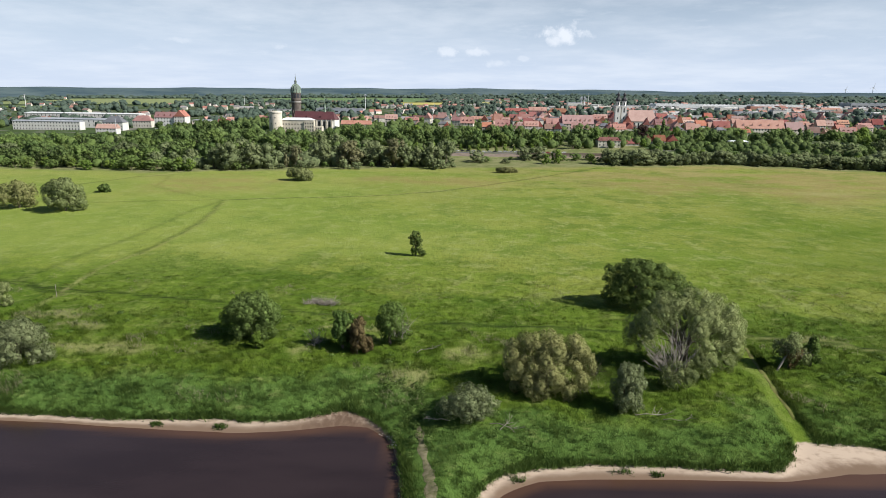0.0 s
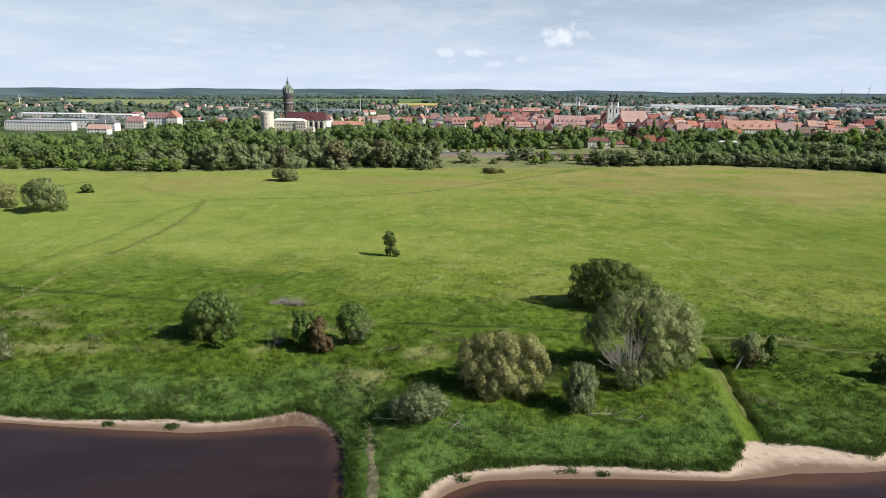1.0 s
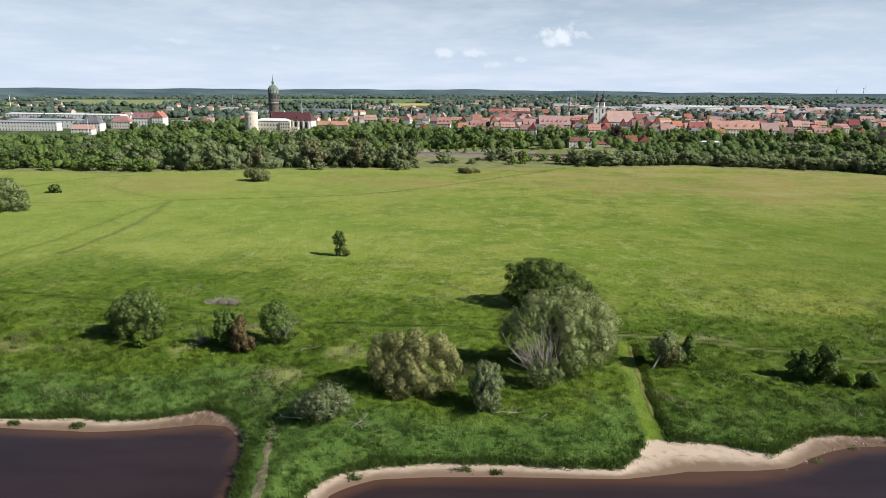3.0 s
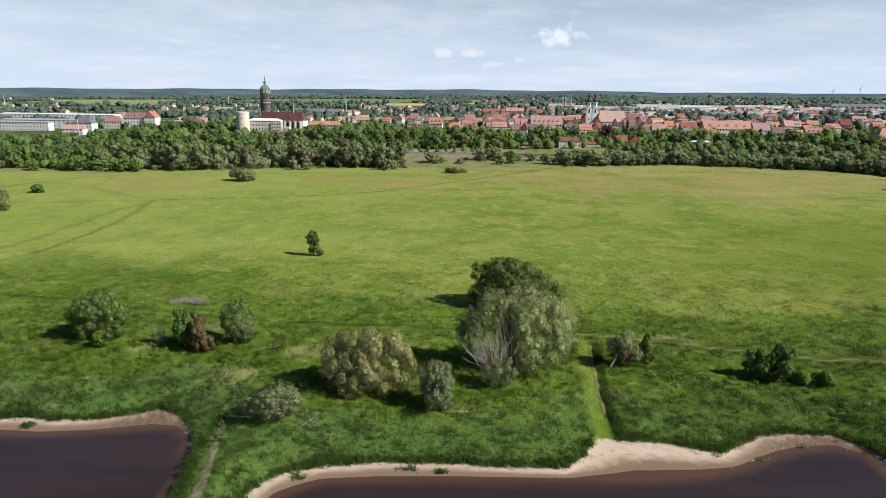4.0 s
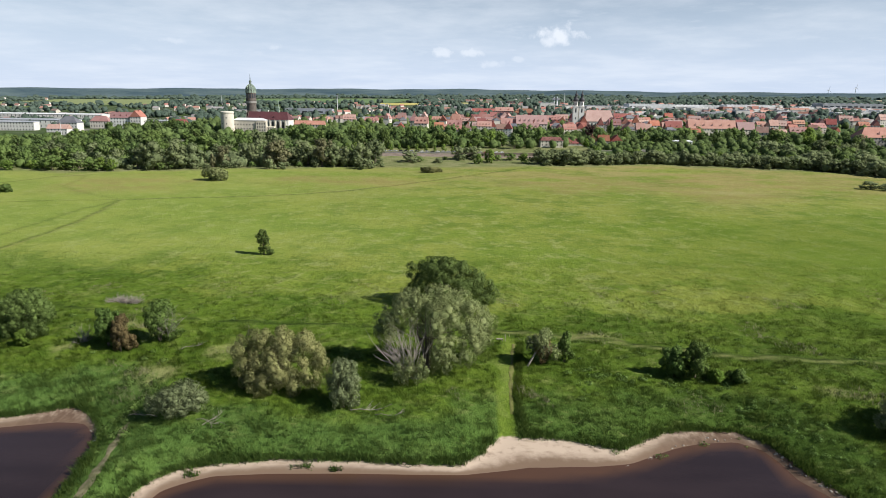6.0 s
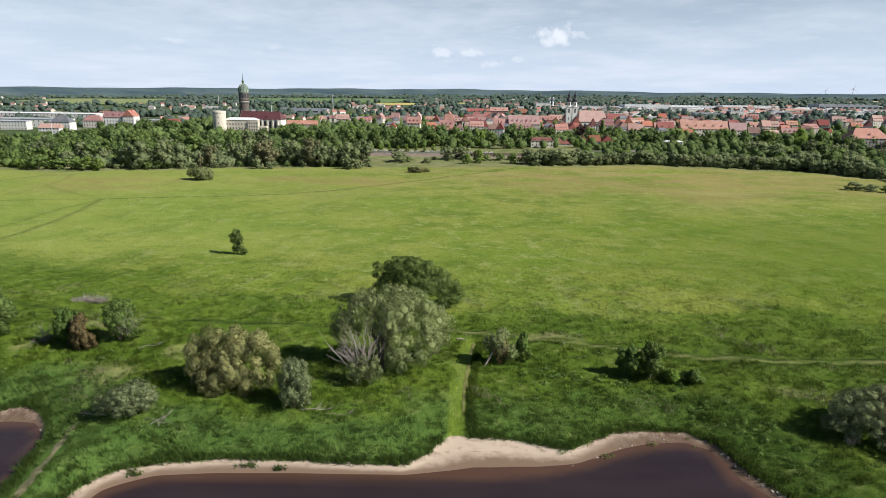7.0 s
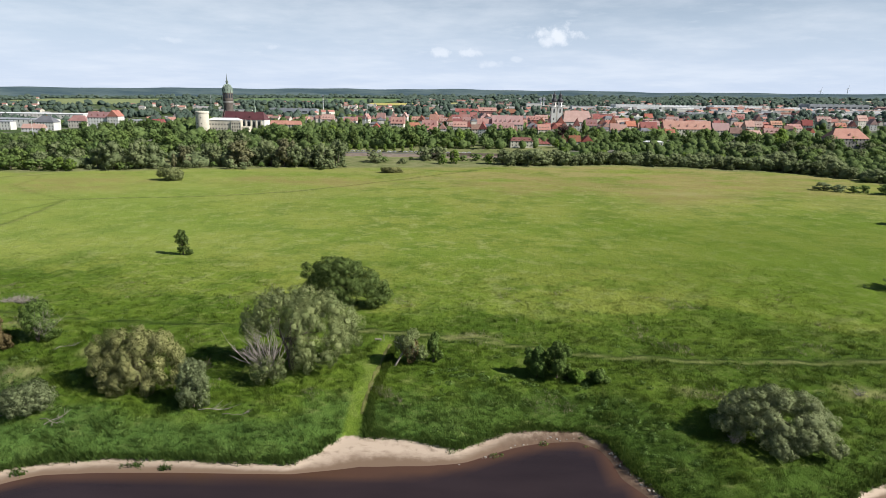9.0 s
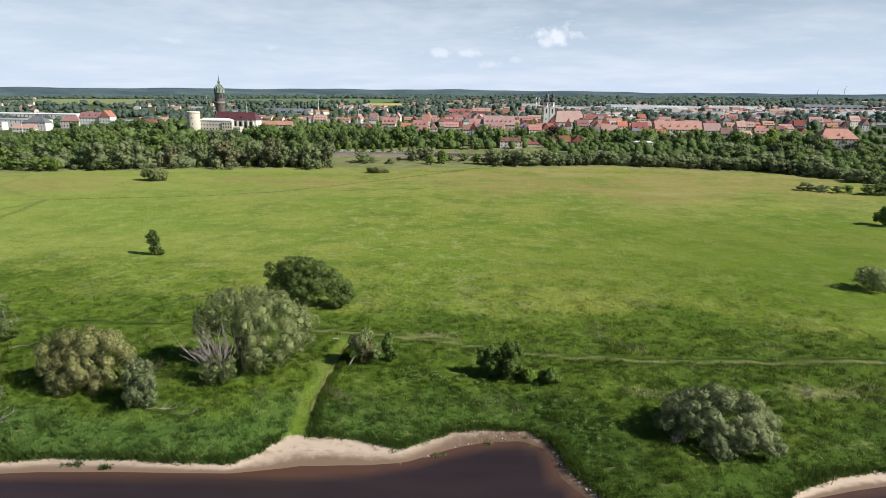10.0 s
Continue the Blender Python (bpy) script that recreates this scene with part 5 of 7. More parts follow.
# the wood on the river side of the town
for row, (dy, h0, h1, gap) in enumerate(((28, 12, 17, 11), (58, 15, 20, 13), (95, 17, 22, 15), (140, 17, 22, 17))):
    x = -520 + row * 4
    while x < (-225 if row < 2 else -130):
        plant(RND.choice(("dark", "green", "dark", "green", "willow")), jit(x, 3), edge_y(x) + dy + RND.uniform(-9, 9), RND.uniform(h0, h1) * (0.62 if row > 1 and x < -340 else 1), 1.15)
        x += gap
for i in range(14):
    x = -235 + i * 15
    plant(RND.choice(("willow", "green", "dark")), jit(x, 4), 610 + RND.uniform(-8, 10), RND.uniform(13, 17), 1.1)
# shrubs on the open strip below the road
for kind, x, y, h, w in (("grey", 17, 617, 9, 1.2), ("shrub", 26, 618, 5, 1.1), ("grey", 45, 612, 4.5, 1.3), ("grey", 66, 640, 14, 1.15), ("grey", 80, 642, 12, 1.1), ("bright", 84, 612, 9, 1.1), ("bright", 95, 622, 11, 1.0), ("shrub", 118, 640, 6, 1.3), ("shrub", 131, 642, 7, 1.2), ("bright", 128, 618, 8, 1.1), ("shrub", 104, 636, 5, 1.2), ("shrub", 52, 636, 4, 1.0)):
    plant(kind, x, y, h, w)
# willow hedge along the meadow
for i in range(46):
    x = 143 + i * 7.2
    plant(RND.choice(("willow", "willow", "grey")), jit(x, 2), edge_y(x) + 6 + RND.uniform(-2, 7), RND.uniform(10, 12.5) if x > 200 else RND.uniform(12, 14), 1.25)
for i in range(22):
    x = 150 + i * 16
    plant(RND.choice(("green", "willow", "bright")), jit(x, 4), edge_y(x) + 26 + RND.uniform(-4, 8), RND.uniform(9, 13), 1.2)
for i in range(12):
    plant(RND.choice(("willow", "grey", "green")), 372 + i * 9, 476 - i * 3 + RND.uniform(-4, 4), RND.uniform(5, 8), 1.7)
for i in range(34):
    x = RND.uniform(395, 560)
    plant(RND.choice(("willow", "green", "grey", "dark")), x, max(edge_y(x) + 40, RND.uniform(560, 735)), RND.uniform(8, 15), 1.15)
# park trees before the old town
for i in range(44):
    x = -420 + i * 11
    low = -292 < x < -165
    plant(RND.choice(("dark", "green", "dark")), jit(x, 4), RND.uniform(705, 800), RND.uniform(11, 13.5) if low else RND.uniform(9, 11) if x < -340 else RND.uniform(15, 20), 1.1)
for i in range(26):
    x = -440 + i * 8
    if not -275 < x < -180:
        plant(RND.choice(("dark", "green", "dark")), jit(x, 3), RND.uniform(830, 900) if x > -410 else RND.uniform(780, 850), RND.uniform(14, 18) if x > -410 else 8, 1.1)
for i in range(16):
    x = -65 + i * 15
    plant(RND.choice(("dark", "green", "green", "bright")), jit(x, 4), RND.uniform(705, 780), RND.uniform(18, 24), 1.0)
for i in range(30):
    x = 200 + i * 14
    plant(RND.choice(("dark", "green", "dark", "bright")), jit(x, 5), RND.uniform(790, 850), RND.uniform(13, 19), 1.0)
for i in range(26):
    plant(RND.choice(("green", "shrub", "bright", "dark", "willow")), RND.uniform(205, 560), RND.uniform(660, 770), RND.uniform(5, 11), 1.1)
for x, y, h in ((292, 800, 24), (297, 802, 21), (345, 790, 21), (404, 770, 23), (407, 772, 19), (265, 840, 24)):
    plant("poplar", x, y, h)
plant("copper", 236, 830, 22, 1.0)
for i in range(26):
    plant(RND.choice(("dark", "green", "dark", "willow")), RND.uniform(470, 680), RND.uniform(700, 795), RND.uniform(9, 14), 1.2)
for i in range(15):
    plant("bright", -55 + i * 9.5, 684 + RND.uniform(-1, 1), RND.uniform(6, 8.5), 0.75)


def thicket(name, spots, w0, w1, per, mat, label, seed, tall=0.9, card=0.075):
    """Dense undergrowth: leafy crowns that run into one another."""
    rnd = np.random.RandomState(seed)
    x, y = np.array(spots).T
    w = rnd.uniform(w0, w1, len(x))
    h = w * rnd.uniform(0.75, 1.2, len(x)) * tall
    z = land(x, y)[0] - 0.1 * h
    v, f, nrm = clump_cards(x, y, z, w, h, int(per * 0.55), seed, card * 0.75) if w1 > 5 else clump_cards(x, y, z, w, h * 0.8, per, seed, card)
    cv, cf, cn = clump_cores(x, y, z, w * 0.95, h * 0.95, seed + 5, 0.0, 6, 8)
    if w1 > 5:
        v, f, nrm = np.concatenate([v, cv]), np.concatenate([f, cf + len(v)]), np.concatenate([nrm, cn])
    tagged(new(name, mesh_from(name, v, f, mat, True, nrm)), label, "undergrowth", kind="stuff")


def clump_cores(x, y, z, w, h, seed, level, rows, cols):
    """The lumpy closed inside of each crown."""
    rnd = np.random.RandomState(seed)
    k = len(x)
    th = np.linspace(0.10, math.pi - 0.10, rows)[None, :, None]
    ph = (np.arange(cols) * 2 * math.pi / cols)[None, None, :] + 0.4 * np.arange(rows)[None, :, None] + rnd.uniform(0, 6, (k, 1, 1))
    ring = np.where(th > 1.57, np.sin(th) ** 0.5, np.sin(th))
    d = np.stack([ring * np.cos(ph), ring * np.sin(ph), np.cos(th) * np.ones_like(ph)], -1)
    r = rnd.uniform(0.60, 1.0, (k, rows, cols, 1)) if level < 0.9 else rnd.uniform(0.9, 1.0, (k, rows, cols, 1))
    size = np.stack([w / 2, w / 2, h / 2], 1)[:, None, None, :]
    p = np.stack([x, y, z + h * 0.5], 1)[:, None, None, :] + d * r * size
    i, j = np.meshgrid(np.arange(rows - 1), np.arange(cols), indexing="ij")
    a, b = (i * cols + j).ravel(), (i * cols + (j + 1) % cols).ravel()
    tri = np.concatenate([np.stack([a, b + cols, b], 1), np.stack([a, a + cols, b + cols], 1)])
    faces = (tri[None] + (np.arange(k) * rows * cols)[:, None, None]).reshape(-1, 3)
    soft = (d + (0, 0, 0.2)) * (1 - level) + np.array((0.15, -0.35, 1.0)) * level + rnd.normal(0, 0.14, d.shape) * (1 - 0.6 * level)
    soft /= np.linalg.norm(soft, axis=-1, keepdims=True)
    return p.reshape(-1, 3), faces, soft.reshape(-1, 3)


def clump_cards(x, y, z, w, h, per, seed, card, level=0.0):
    """Rough tree crowns of leafy sprays."""
    rnd = np.random.RandomState(seed)
    k = len(x) * per
    d = rnd.normal(size=(k, 3))
    d /= np.linalg.norm(d, axis=1)[:, None]
    W, H = np.repeat(w, per), np.repeat(h, per)
    c = np.stack([np.repeat(x, per), np.repeat(y, per), np.repeat(z, per)], 1)
    lump = 1 + 0.22 * np.sin(d[:, 0] * 5 + c[:, 0]) * np.sin(d[:, 2] * 6 + c[:, 1]) + 0.15 * np.sin(d[:, 1] * 9 + c[:, 0] * 3)
    shape = rnd.uniform(0.72, 1.0, k) * lump
    p = c + np.stack([d[:, 0] * W / 2 * shape, d[:, 1] * W / 2 * shape, H * 0.5 + d[:, 2] * H * 0.5 * shape], 1)
    nrm = d + rnd.normal(0, 0.35, (k, 3))
    nrm /= np.linalg.norm(nrm, axis=1)[:, None]
    t = np.cross(nrm, rnd.normal(size=(k, 3)))
    t /= np.linalg.norm(t, axis=1)[:, None]
    s = np.cross(nrm, t)
    L = (card * W * rnd.uniform(0.7, 1.3, k))[:, None]
    verts = np.stack([p - t * L, p + t * L * 0.8 - s * L * 0.8, p + t * L * 0.3 + s * L], 1).reshape(-1, 3)
    soft = (d + (0, 0, 0.25)) * (1 - level) + np.array((0.15, -0.35, 1.0)) * level + rnd.normal(0, 0.14, (k, 3)) * (1 - 0.6 * level)
    soft /= np.linalg.norm(soft, axis=1)[:, None]
    return verts, np.arange(3 * k).reshape(-1, 3), np.repeat(soft, 3, axis=0)


def scatter(n, x0, x1, near, far, seed):
    rnd = np.random.RandomState(seed)
    out = []
    for i in range(n):
        x = rnd.uniform(x0, x1)
        e = edge_y(x)
        out.append((x, e + near + (far - near) * rnd.rand()))
    return out


thicket("wood_undergrowth", scatter(280, -600, -225, 14, 190, 91), 8, 14, 170, LEAF_WOOD, "dense dark undergrowth of the riverside wood", 92)
thicket("willow_undergrowth", scatter(90, -235, -20, 14, 60, 93), 10, 16, 170, LEAF_BELT, "dense willow undergrowth at the meadow edge", 94)
thicket("park_undergrowth", scatter(210, -235, 190, 122, 230, 95), 9, 15, 150, LEAF_PARK, "dense green undergrowth of the town park", 96)
thicket("hedge_undergrowth", scatter(190, 140, 500, 5, 34, 97), 8, 13, 150, LEAF_BELT, "dense willow hedge along the meadow", 98)
thicket("garden_undergrowth", scatter(480, 215, 680, 34, 215, 99), 7, 12, 90, LEAF_PARK, "many garden bushes and small trees before the town", 100)
thicket("garden_undergrowth", scatter(150, 190, 680, 140, 262, 101), 10, 16, 140, LEAF_PARK, "many dark trees before the old town", 102)


def field_of(n, x0, x1, y0, y1, seed):
    rnd = np.random.RandomState(seed)
    return np.stack([rnd.uniform(x0, x1, n), rnd.uniform(y0, y1, n)], 1)


thicket("park_undergrowth", np.concatenate([field_of(90, -400, -276, 790, 965, 104), field_of(60, -175, -20, 830, 925, 105), field_of(26, -276, -180, 760, 850, 106) ]), 9, 15, 150, LEAF_PARK, "dense dark trees round the castle", 107)
thicket("park_undergrowth", field_of(150, -640, -340, 690, 880, 110), 6, 9, 130, LEAF_PARK, "low dark trees west of the castle", 111)
thicket("park_undergrowth", field_of(70, 340, 640, 895, 922, 112), 12, 17, 130, LEAF_PARK, "dark trees before long red-roofed ranges", 113)
thicket("park_undergrowth", field_of(120, -20, 560, 800, 880, 108), 9, 15, 150, LEAF_PARK, "dense green trees along the town wall", 109)


def along(line, n, spread, seed):
    rnd = np.random.RandomState(seed)
    p = np.array(line, float)
    u = rnd.uniform(0, len(p) - 1, n)
    return np.stack([np.interp(u, range(len(p)), p[:, 0]) + rnd.normal(0, spread, n), np.interp(u, range(len(p)), p[:, 1]) + rnd.normal(0, spread, n)], 1)


thicket("tall_herbs", along([(-18.6, 147), (-12.8, 134), (-11.4, 126), (-13.2, 119), (-13.0, 112)], 46, 2.6, 120), 1.0, 2.6, 110, LEAF_GREEN, "dark tall herbs beside the groyne", 121, 0.75, 0.07)
thicket("tall_herbs", along([(120, 135), (128.5, 126), (134, 117.5), (136.5, 104)], 40, 2.8, 122), 1.0, 2.3, 110, LEAF_GREEN, "dark tall herbs along a ditch", 123, 0.65, 0.07)
thicket("tall_herbs", along([(88, 145), (93, 142), (100, 141), (108, 139), (128, 138), (140, 136)], 26, 2.2, 124), 1.4, 2.6, 110, LEAF_GREEN, "scattered dark herb clumps in the grass", 125, 0.55, 0.07)
thicket("tall_herbs", np.concatenate([field_of(190, 84, 236, 112, 168, 126), field_of(90, -126, -4, 128, 176, 127), field_of(40, 0, 66, 112, 126, 129)]), 0.8, 2.2, 70, LEAF_GREEN, "scattered dark herb clumps in the grass", 128, 0.55, 0.07)


# ---- materials of the town ----
# red and salmon tiles are paled towards pink, haze over the town put into them
TILE_RED = surface("roof_tile_red", (0.345, 0.140, 0.115), (0.42, 0.190, 0.155), 0.12, 0.85, spread=0.5, dirt=(0.22, 0.09, 0.06))
TILE_SALMON = surface("roof_tile_salmon", (0.42, 0.235, 0.195), (0.48, 0.28, 0.235), 0.12, 0.85, spread=0.3, dirt=(0.36, 0.16, 0.11))
TILE_BROWN = surface("roof_tile_brown", (0.20, 0.085, 0.065), (0.27, 0.12, 0.09), 0.12, 0.85, spread=0.4)
SLATE = surface("roof_slate", (0.11, 0.115, 0.13), (0.17, 0.175, 0.19), 0.12, 0.7, spread=0.4)
MAROON = surface("roof_maroon", (0.075, 0.022, 0.027), (0.10, 0.030, 0.035), 0.12, 0.7)
PLASTER = surface("plaster_cream", (0.56, 0.515, 0.435), (0.64, 0.60, 0.52), 0.1, 0.9, spread=0.4, dirt=(0.42, 0.37, 0.29))
PLASTER_WHITE = surface("plaster_white", (0.62, 0.605, 0.565), (0.70, 0.69, 0.655), 0.1, 0.9, spread=0.2, dirt=(0.5, 0.48, 0.44))
CREAM = surface("castle_cream", (0.54, 0.49, 0.40), (0.61, 0.565, 0.48), 0.06, 0.9, dirt=(0.42, 0.37, 0.30))
BRICK = surface("brick_red", (0.33, 0.105, 0.075), (0.40, 0.14, 0.10), 0.15, 0.9, spread=0.2)
TOWER_STONE = surface("tower_stone", (0.105, 0.09, 0.08), (0.15, 0.13, 0.115), 0.15, 0.9, bump=0.05)
DOME = surface("weathered_dome", (0.075, 0.085, 0.075), (0.19, 0.25, 0.20), 0.5, 0.7, dirt=(0.06, 0.07, 0.06))
COPPER = surface("copper_green", (0.20, 0.28, 0.22), (0.30, 0.37, 0.29), 0.35, 0.6, dirt=(0.10, 0.12, 0.09))
BLACK_METAL = surface("dark_metal", (0.035, 0.035, 0.04), (0.06, 0.06, 0.065), 0.4, 0.5)
GLASS_DARK = surface("window_glass", (0.035, 0.04, 0.05), (0.06, 0.065, 0.075), 0.3, 0.2)
METAL_WHITE = surface("sheet_white", (0.70, 0.71, 0.72), (0.78, 0.79, 0.80), 0.03, 0.6, spread=0.15)
METAL_GREY = surface("sheet_grey", (0.28, 0.30, 0.34), (0.38, 0.40, 0.44), 0.03, 0.6, spread=0.3)
ASPHALT = surface("asphalt", (0.11, 0.11, 0.11), (0.16, 0.155, 0.15), 0.2, 0.95)
CONCRETE = surface("concrete", (0.27, 0.255, 0.235), (0.34, 0.325, 0.30), 0.15, 0.9)
WALL_STONE = surface("river_wall", (0.17, 0.135, 0.11), (0.24, 0.20, 0.165), 0.2, 0.95)

WINDOW_ME = {}


def window_mesh(w, h, arched=False):
    key = (round(w, 1), round(h, 1), arched)
    if key not in WINDOW_ME:
        bm = bmesh.new()
        if arched:
            pts = [(-w / 2, 0), (w / 2, 0)] + [(w / 2 * math.cos(a), h - w * 0.6 + w * 0.6 * math.sin(a)) for a in np.linspace(0, math.pi, 7)]
            front = [bm.verts.new((x, -0.06, z)) for x, z in pts]
            back = [bm.verts.new((x, 0.3, z)) for x, z in pts]
            bm.faces.new(front)
            for i in range(len(pts)):
                j = (i + 1) % len(pts)
                bm.faces.new((front[j], front[i], back[i], back[j]))
        else:
            box(bm, -w / 2, w / 2, -0.06, 0.3, 0, h)
        me = bpy.data.meshes.new("window")
        bm.to_mesh(me)
        bm.free()
        me.materials.append(GLASS_DARK)
        WINDOW_ME[key] = me
    return WINDOW_ME[key]


def windows(parent, xs, zs, y, w=1.1, h=1.6, arched=False, name="window"):
    for z in zs:
        for x in xs:
            ob = new(name, window_mesh(w, h, arched))
            ob.parent = parent
            ob.location = (x, y, z)


def gable_mesh(bm, x0, x1, y0, y1, z0, z1, zr, along="x"):
    """Walls with two gables; the ridge runs along x or y."""
    if along == "x":
        ring = [(x0, y0), (x1, y0), (x1, y1), (x0, y1)]
        tops = {1: (x1, (y0 + y1) / 2), 3: (x0, (y0 + y1) / 2)}
    else:
        ring = [(x0, y0), (x1, y0), (x1, y1), (x0, y1)]
        tops = {0: ((x0 + x1) / 2, y0), 2: ((x0 + x1) / 2, y1)}
    lo = [bm.verts.new((*p, z0)) for p in ring]
    hi = [bm.verts.new((*p, z1)) for p in ring]
    for i in range(4):
        j = (i + 1) % 4
        if i in tops:
            t = bm.verts.new((*tops[i], zr))
            bm.faces.new((lo[i], lo[j], hi[j], t, hi[i]))
        else:
            bm.faces.new((lo[i], lo[j], hi[j], hi[i]))
    bm.faces.new(lo[::-1])


def roof_mesh(bm, x0, x1, y0, y1, z1, zr, along="x", eave=0.5, thick=0.3, hip=0.0):
    """Two slabs of a pitched roof (hip: how far the ends slope in)."""
    def put(x, y, z):
        return bm.verts.new((x, y, z) if along == "x" else (x, y, z))
    if along == "x":
        m, s = (y0 + y1) / 2, (zr - z1) / ((y1 - y0) / 2)
        a, b = x0 - eave, x1 + eave
        y0, y1, z1 = y0 - eave, y1 + eave, z1 - eave * s
        lo = [(a, y0, z1), (b, y0, z1), (b, y1, z1), (a, y1, z1)]
        rid = [(a + hip, m, zr), (b - hip, m, zr)]
        order = ((0, 1, "r1", "r0"), (2, 3, "r0", "r1"), (1, 2, "r1"), (3, 0, "r0"))
    else:
        m, s = (x0 + x1) / 2, (zr - z1) / ((x1 - x0) / 2)
        a, b = y0 - eave, y1 + eave
        x0, x1, z1 = x0 - eave, x1 + eave, z1 - eave * s
        lo = [(x0, a, z1), (x1, a, z1), (x1, b, z1), (x0, b, z1)]
        rid = [(m, a + hip, zr), (m, b - hip, zr)]
        order = ((1, 2, "r1", "r0"), (3, 0, "r0", "r1"), (0, 1, "r0"), (2, 3, "r1"))
    up = [put(x, y, z + thick) for x, y, z in lo]
    dn = [put(x, y, z) for x, y, z in lo]
    ru = [put(x, y, z + thick) for x, y, z in rid]
    names = {"r0": ru[0], "r1": ru[1]}
    for f in order:
        if len(f) == 3 and hip == 0:
            bm.faces.new([up[f[0]], up[f[1]], names[f[2]]])
        else:
            bm.faces.new([up[i] if isinstance(i, int) else names[i] for i in f])
    for i in range(4):
        j = (i + 1) % 4
        bm.faces.new((dn[i], dn[j], up[j], up[i]))
    bm.faces.new(dn[::-1])


def house(name, w, d, h, rh, label, wall, roof, along="x", hip=0.0, storeys=2, chimneys=1, dormers=0, group="", category="house", eave=0.5, cols=None, at=None, base=-1.5):
    """A plain house round its own middle, its front to the river."""
    ob = new(name)
    tagged(ob, label, category, group)
    if at:
        ob.matrix_basis = pose(at[0], at[1], at[2] if len(at) > 2 else ground_z(at[0], at[1]), 0, 0, at[3] if len(at) > 3 else 0)
    bm = bmesh.new()
    if hip:
        box(bm, -w / 2, w / 2, -d / 2, d / 2, base, h)
    else:
        gable_mesh(bm, -w / 2, w / 2, -d / 2, d / 2, base, h, h + rh, along)
    part_bm("wall", bm, wall, ob)
    bm = bmesh.new()
    roof_mesh(bm, -w / 2, w / 2, -d / 2, d / 2, h, h + rh, along, eave, 0.3, hip)
    part_bm("roof", bm, roof, ob)
    n = cols or max(2, int(w / 4.2))
    xs = [(-0.5 + (i + 0.5) / n) * w for i in range(n)]
    sh = h / storeys
    windows(ob, xs, [s * sh + sh * 0.35 for s in range(storeys)], -d / 2, 1.2, sh * 0.48)
    if along == "y":
        windows(ob, [-w * 0.12, w * 0.12], [h + rh * 0.15], -d / 2, 1.0, 1.4)
    for c in range(chimneys):
        bm = bmesh.new()
        cx, cy = ((c + 1) / (chimneys + 1) - 0.5) * w, d * 0.1
        if along == "y":
            cx, cy = w * 0.1, ((c + 1) / (chimneys + 1) - 0.5) * d
        box(bm, cx - 0.45, cx + 0.45, cy - 0.45, cy + 0.45, h + rh * 0.55, h + rh + 1.3)
        part_bm("chimney", bm, BRICK, ob)
    for c in range(dormers):
        bm = bmesh.new()
        cx = ((c + 0.5) / dormers - 0.5) * w * 0.9
        y0 = -d / 2 + d * 0.12
        gable_mesh(bm, cx - 1.1, cx + 1.1, y0, y0 + d * 0.25, h + rh * 0.12, h + rh * 0.45, h + rh * 0.66, "y")
        part_bm("dormer", bm, roof, ob)
    return ob


# ---- the old town ----
OLD = "houses of the old town"
kinds = [
    house("town_house", 13, 11, 9.5, 6.0, "cream town house with a red tiled roof", PLASTER, TILE_RED, group=OLD, storeys=3, at=(40, 915)),
    house("town_house", 17, 12, 9.0, 6.5, "wide plastered town house with a red tiled roof and dormers", PLASTER, TILE_RED, group=OLD, storeys=3, dormers=3, chimneys=2, at=(62, 925)),
    house("town_house", 11, 12, 8.5, 6.5, "gabled town house with a salmon tiled roof", PLASTER_WHITE, TILE_SALMON, "y", group=OLD, storeys=3, at=(80, 905)),
    house("town_house", 20, 12, 10.0, 6.5, "long town house with a salmon tiled roof", PLASTER, TILE_SALMON, group=OLD, storeys=3, dormers=4, chimneys=2, at=(105, 930)),
    house("town_house", 14, 11, 8.0, 6.0, "town house with a weathered brown tiled roof", PLASTER, TILE_BROWN, group=OLD, storeys=2, at=(128, 908)),
    house("town_house", 15, 12, 10.5, 3.5, "grey town house with a low slate roof", PLASTER, SLATE, group=OLD, hip=4.0, storeys=3, at=(146, 930)),
    house("town_house", 10, 13, 9.0, 7.0, "narrow gabled house with a bright red roof", PLASTER_WHITE, TILE_RED, "y", group=OLD, storeys=3, at=(118, 946)),
]
taken = [(40, 915), (62, 925), (80, 905), (105, 930), (128, 908), (146, 930), (118, 946)]
RESERVED = ((-275, -170, 870, 1000), (245, 335, 1030, 1090), (95, 245, 1360, 1410), (155, 200, 945, 985), (360, 500, 915, 965), (550, 625, 780, 830), (-700, -410, 880, 1080))


def free(x, y, gap):
    if any(a - 8 < x < b + 8 and c - 8 < y < d + 8 for a, b, c, d in RESERVED):
        return False
    return all(abs(x - p) > gap or abs(y - q) > gap * 0.8 for p, q in taken)


made = 0
for attempt in range(4000):
    if made > 205:
        break
    x = RND.triangular(-150, 880, 250)
    y = RND.uniform(880, 1190)
    if x < 30 and y < 930 or x > 560 and y < 930 or not free(x, y, 14.0):
        continue
    taken.append((x, y))
    base = RND.choices(kinds, (4, 3, 4, 3, 3, 2.2, 4))[0]
    s = RND.uniform(0.85, 1.15)
    copy_thing(base, pose(x, y, ground_z(x, y), 0, 0, RND.choice((0, 0, 0, 90)) + RND.uniform(-14, 14)) @ Matrix.Diagonal((s, s, RND.choice((RND.uniform(0.72, 0.95), RND.uniform(0.95, 1.35))), 1)))
    made += 1


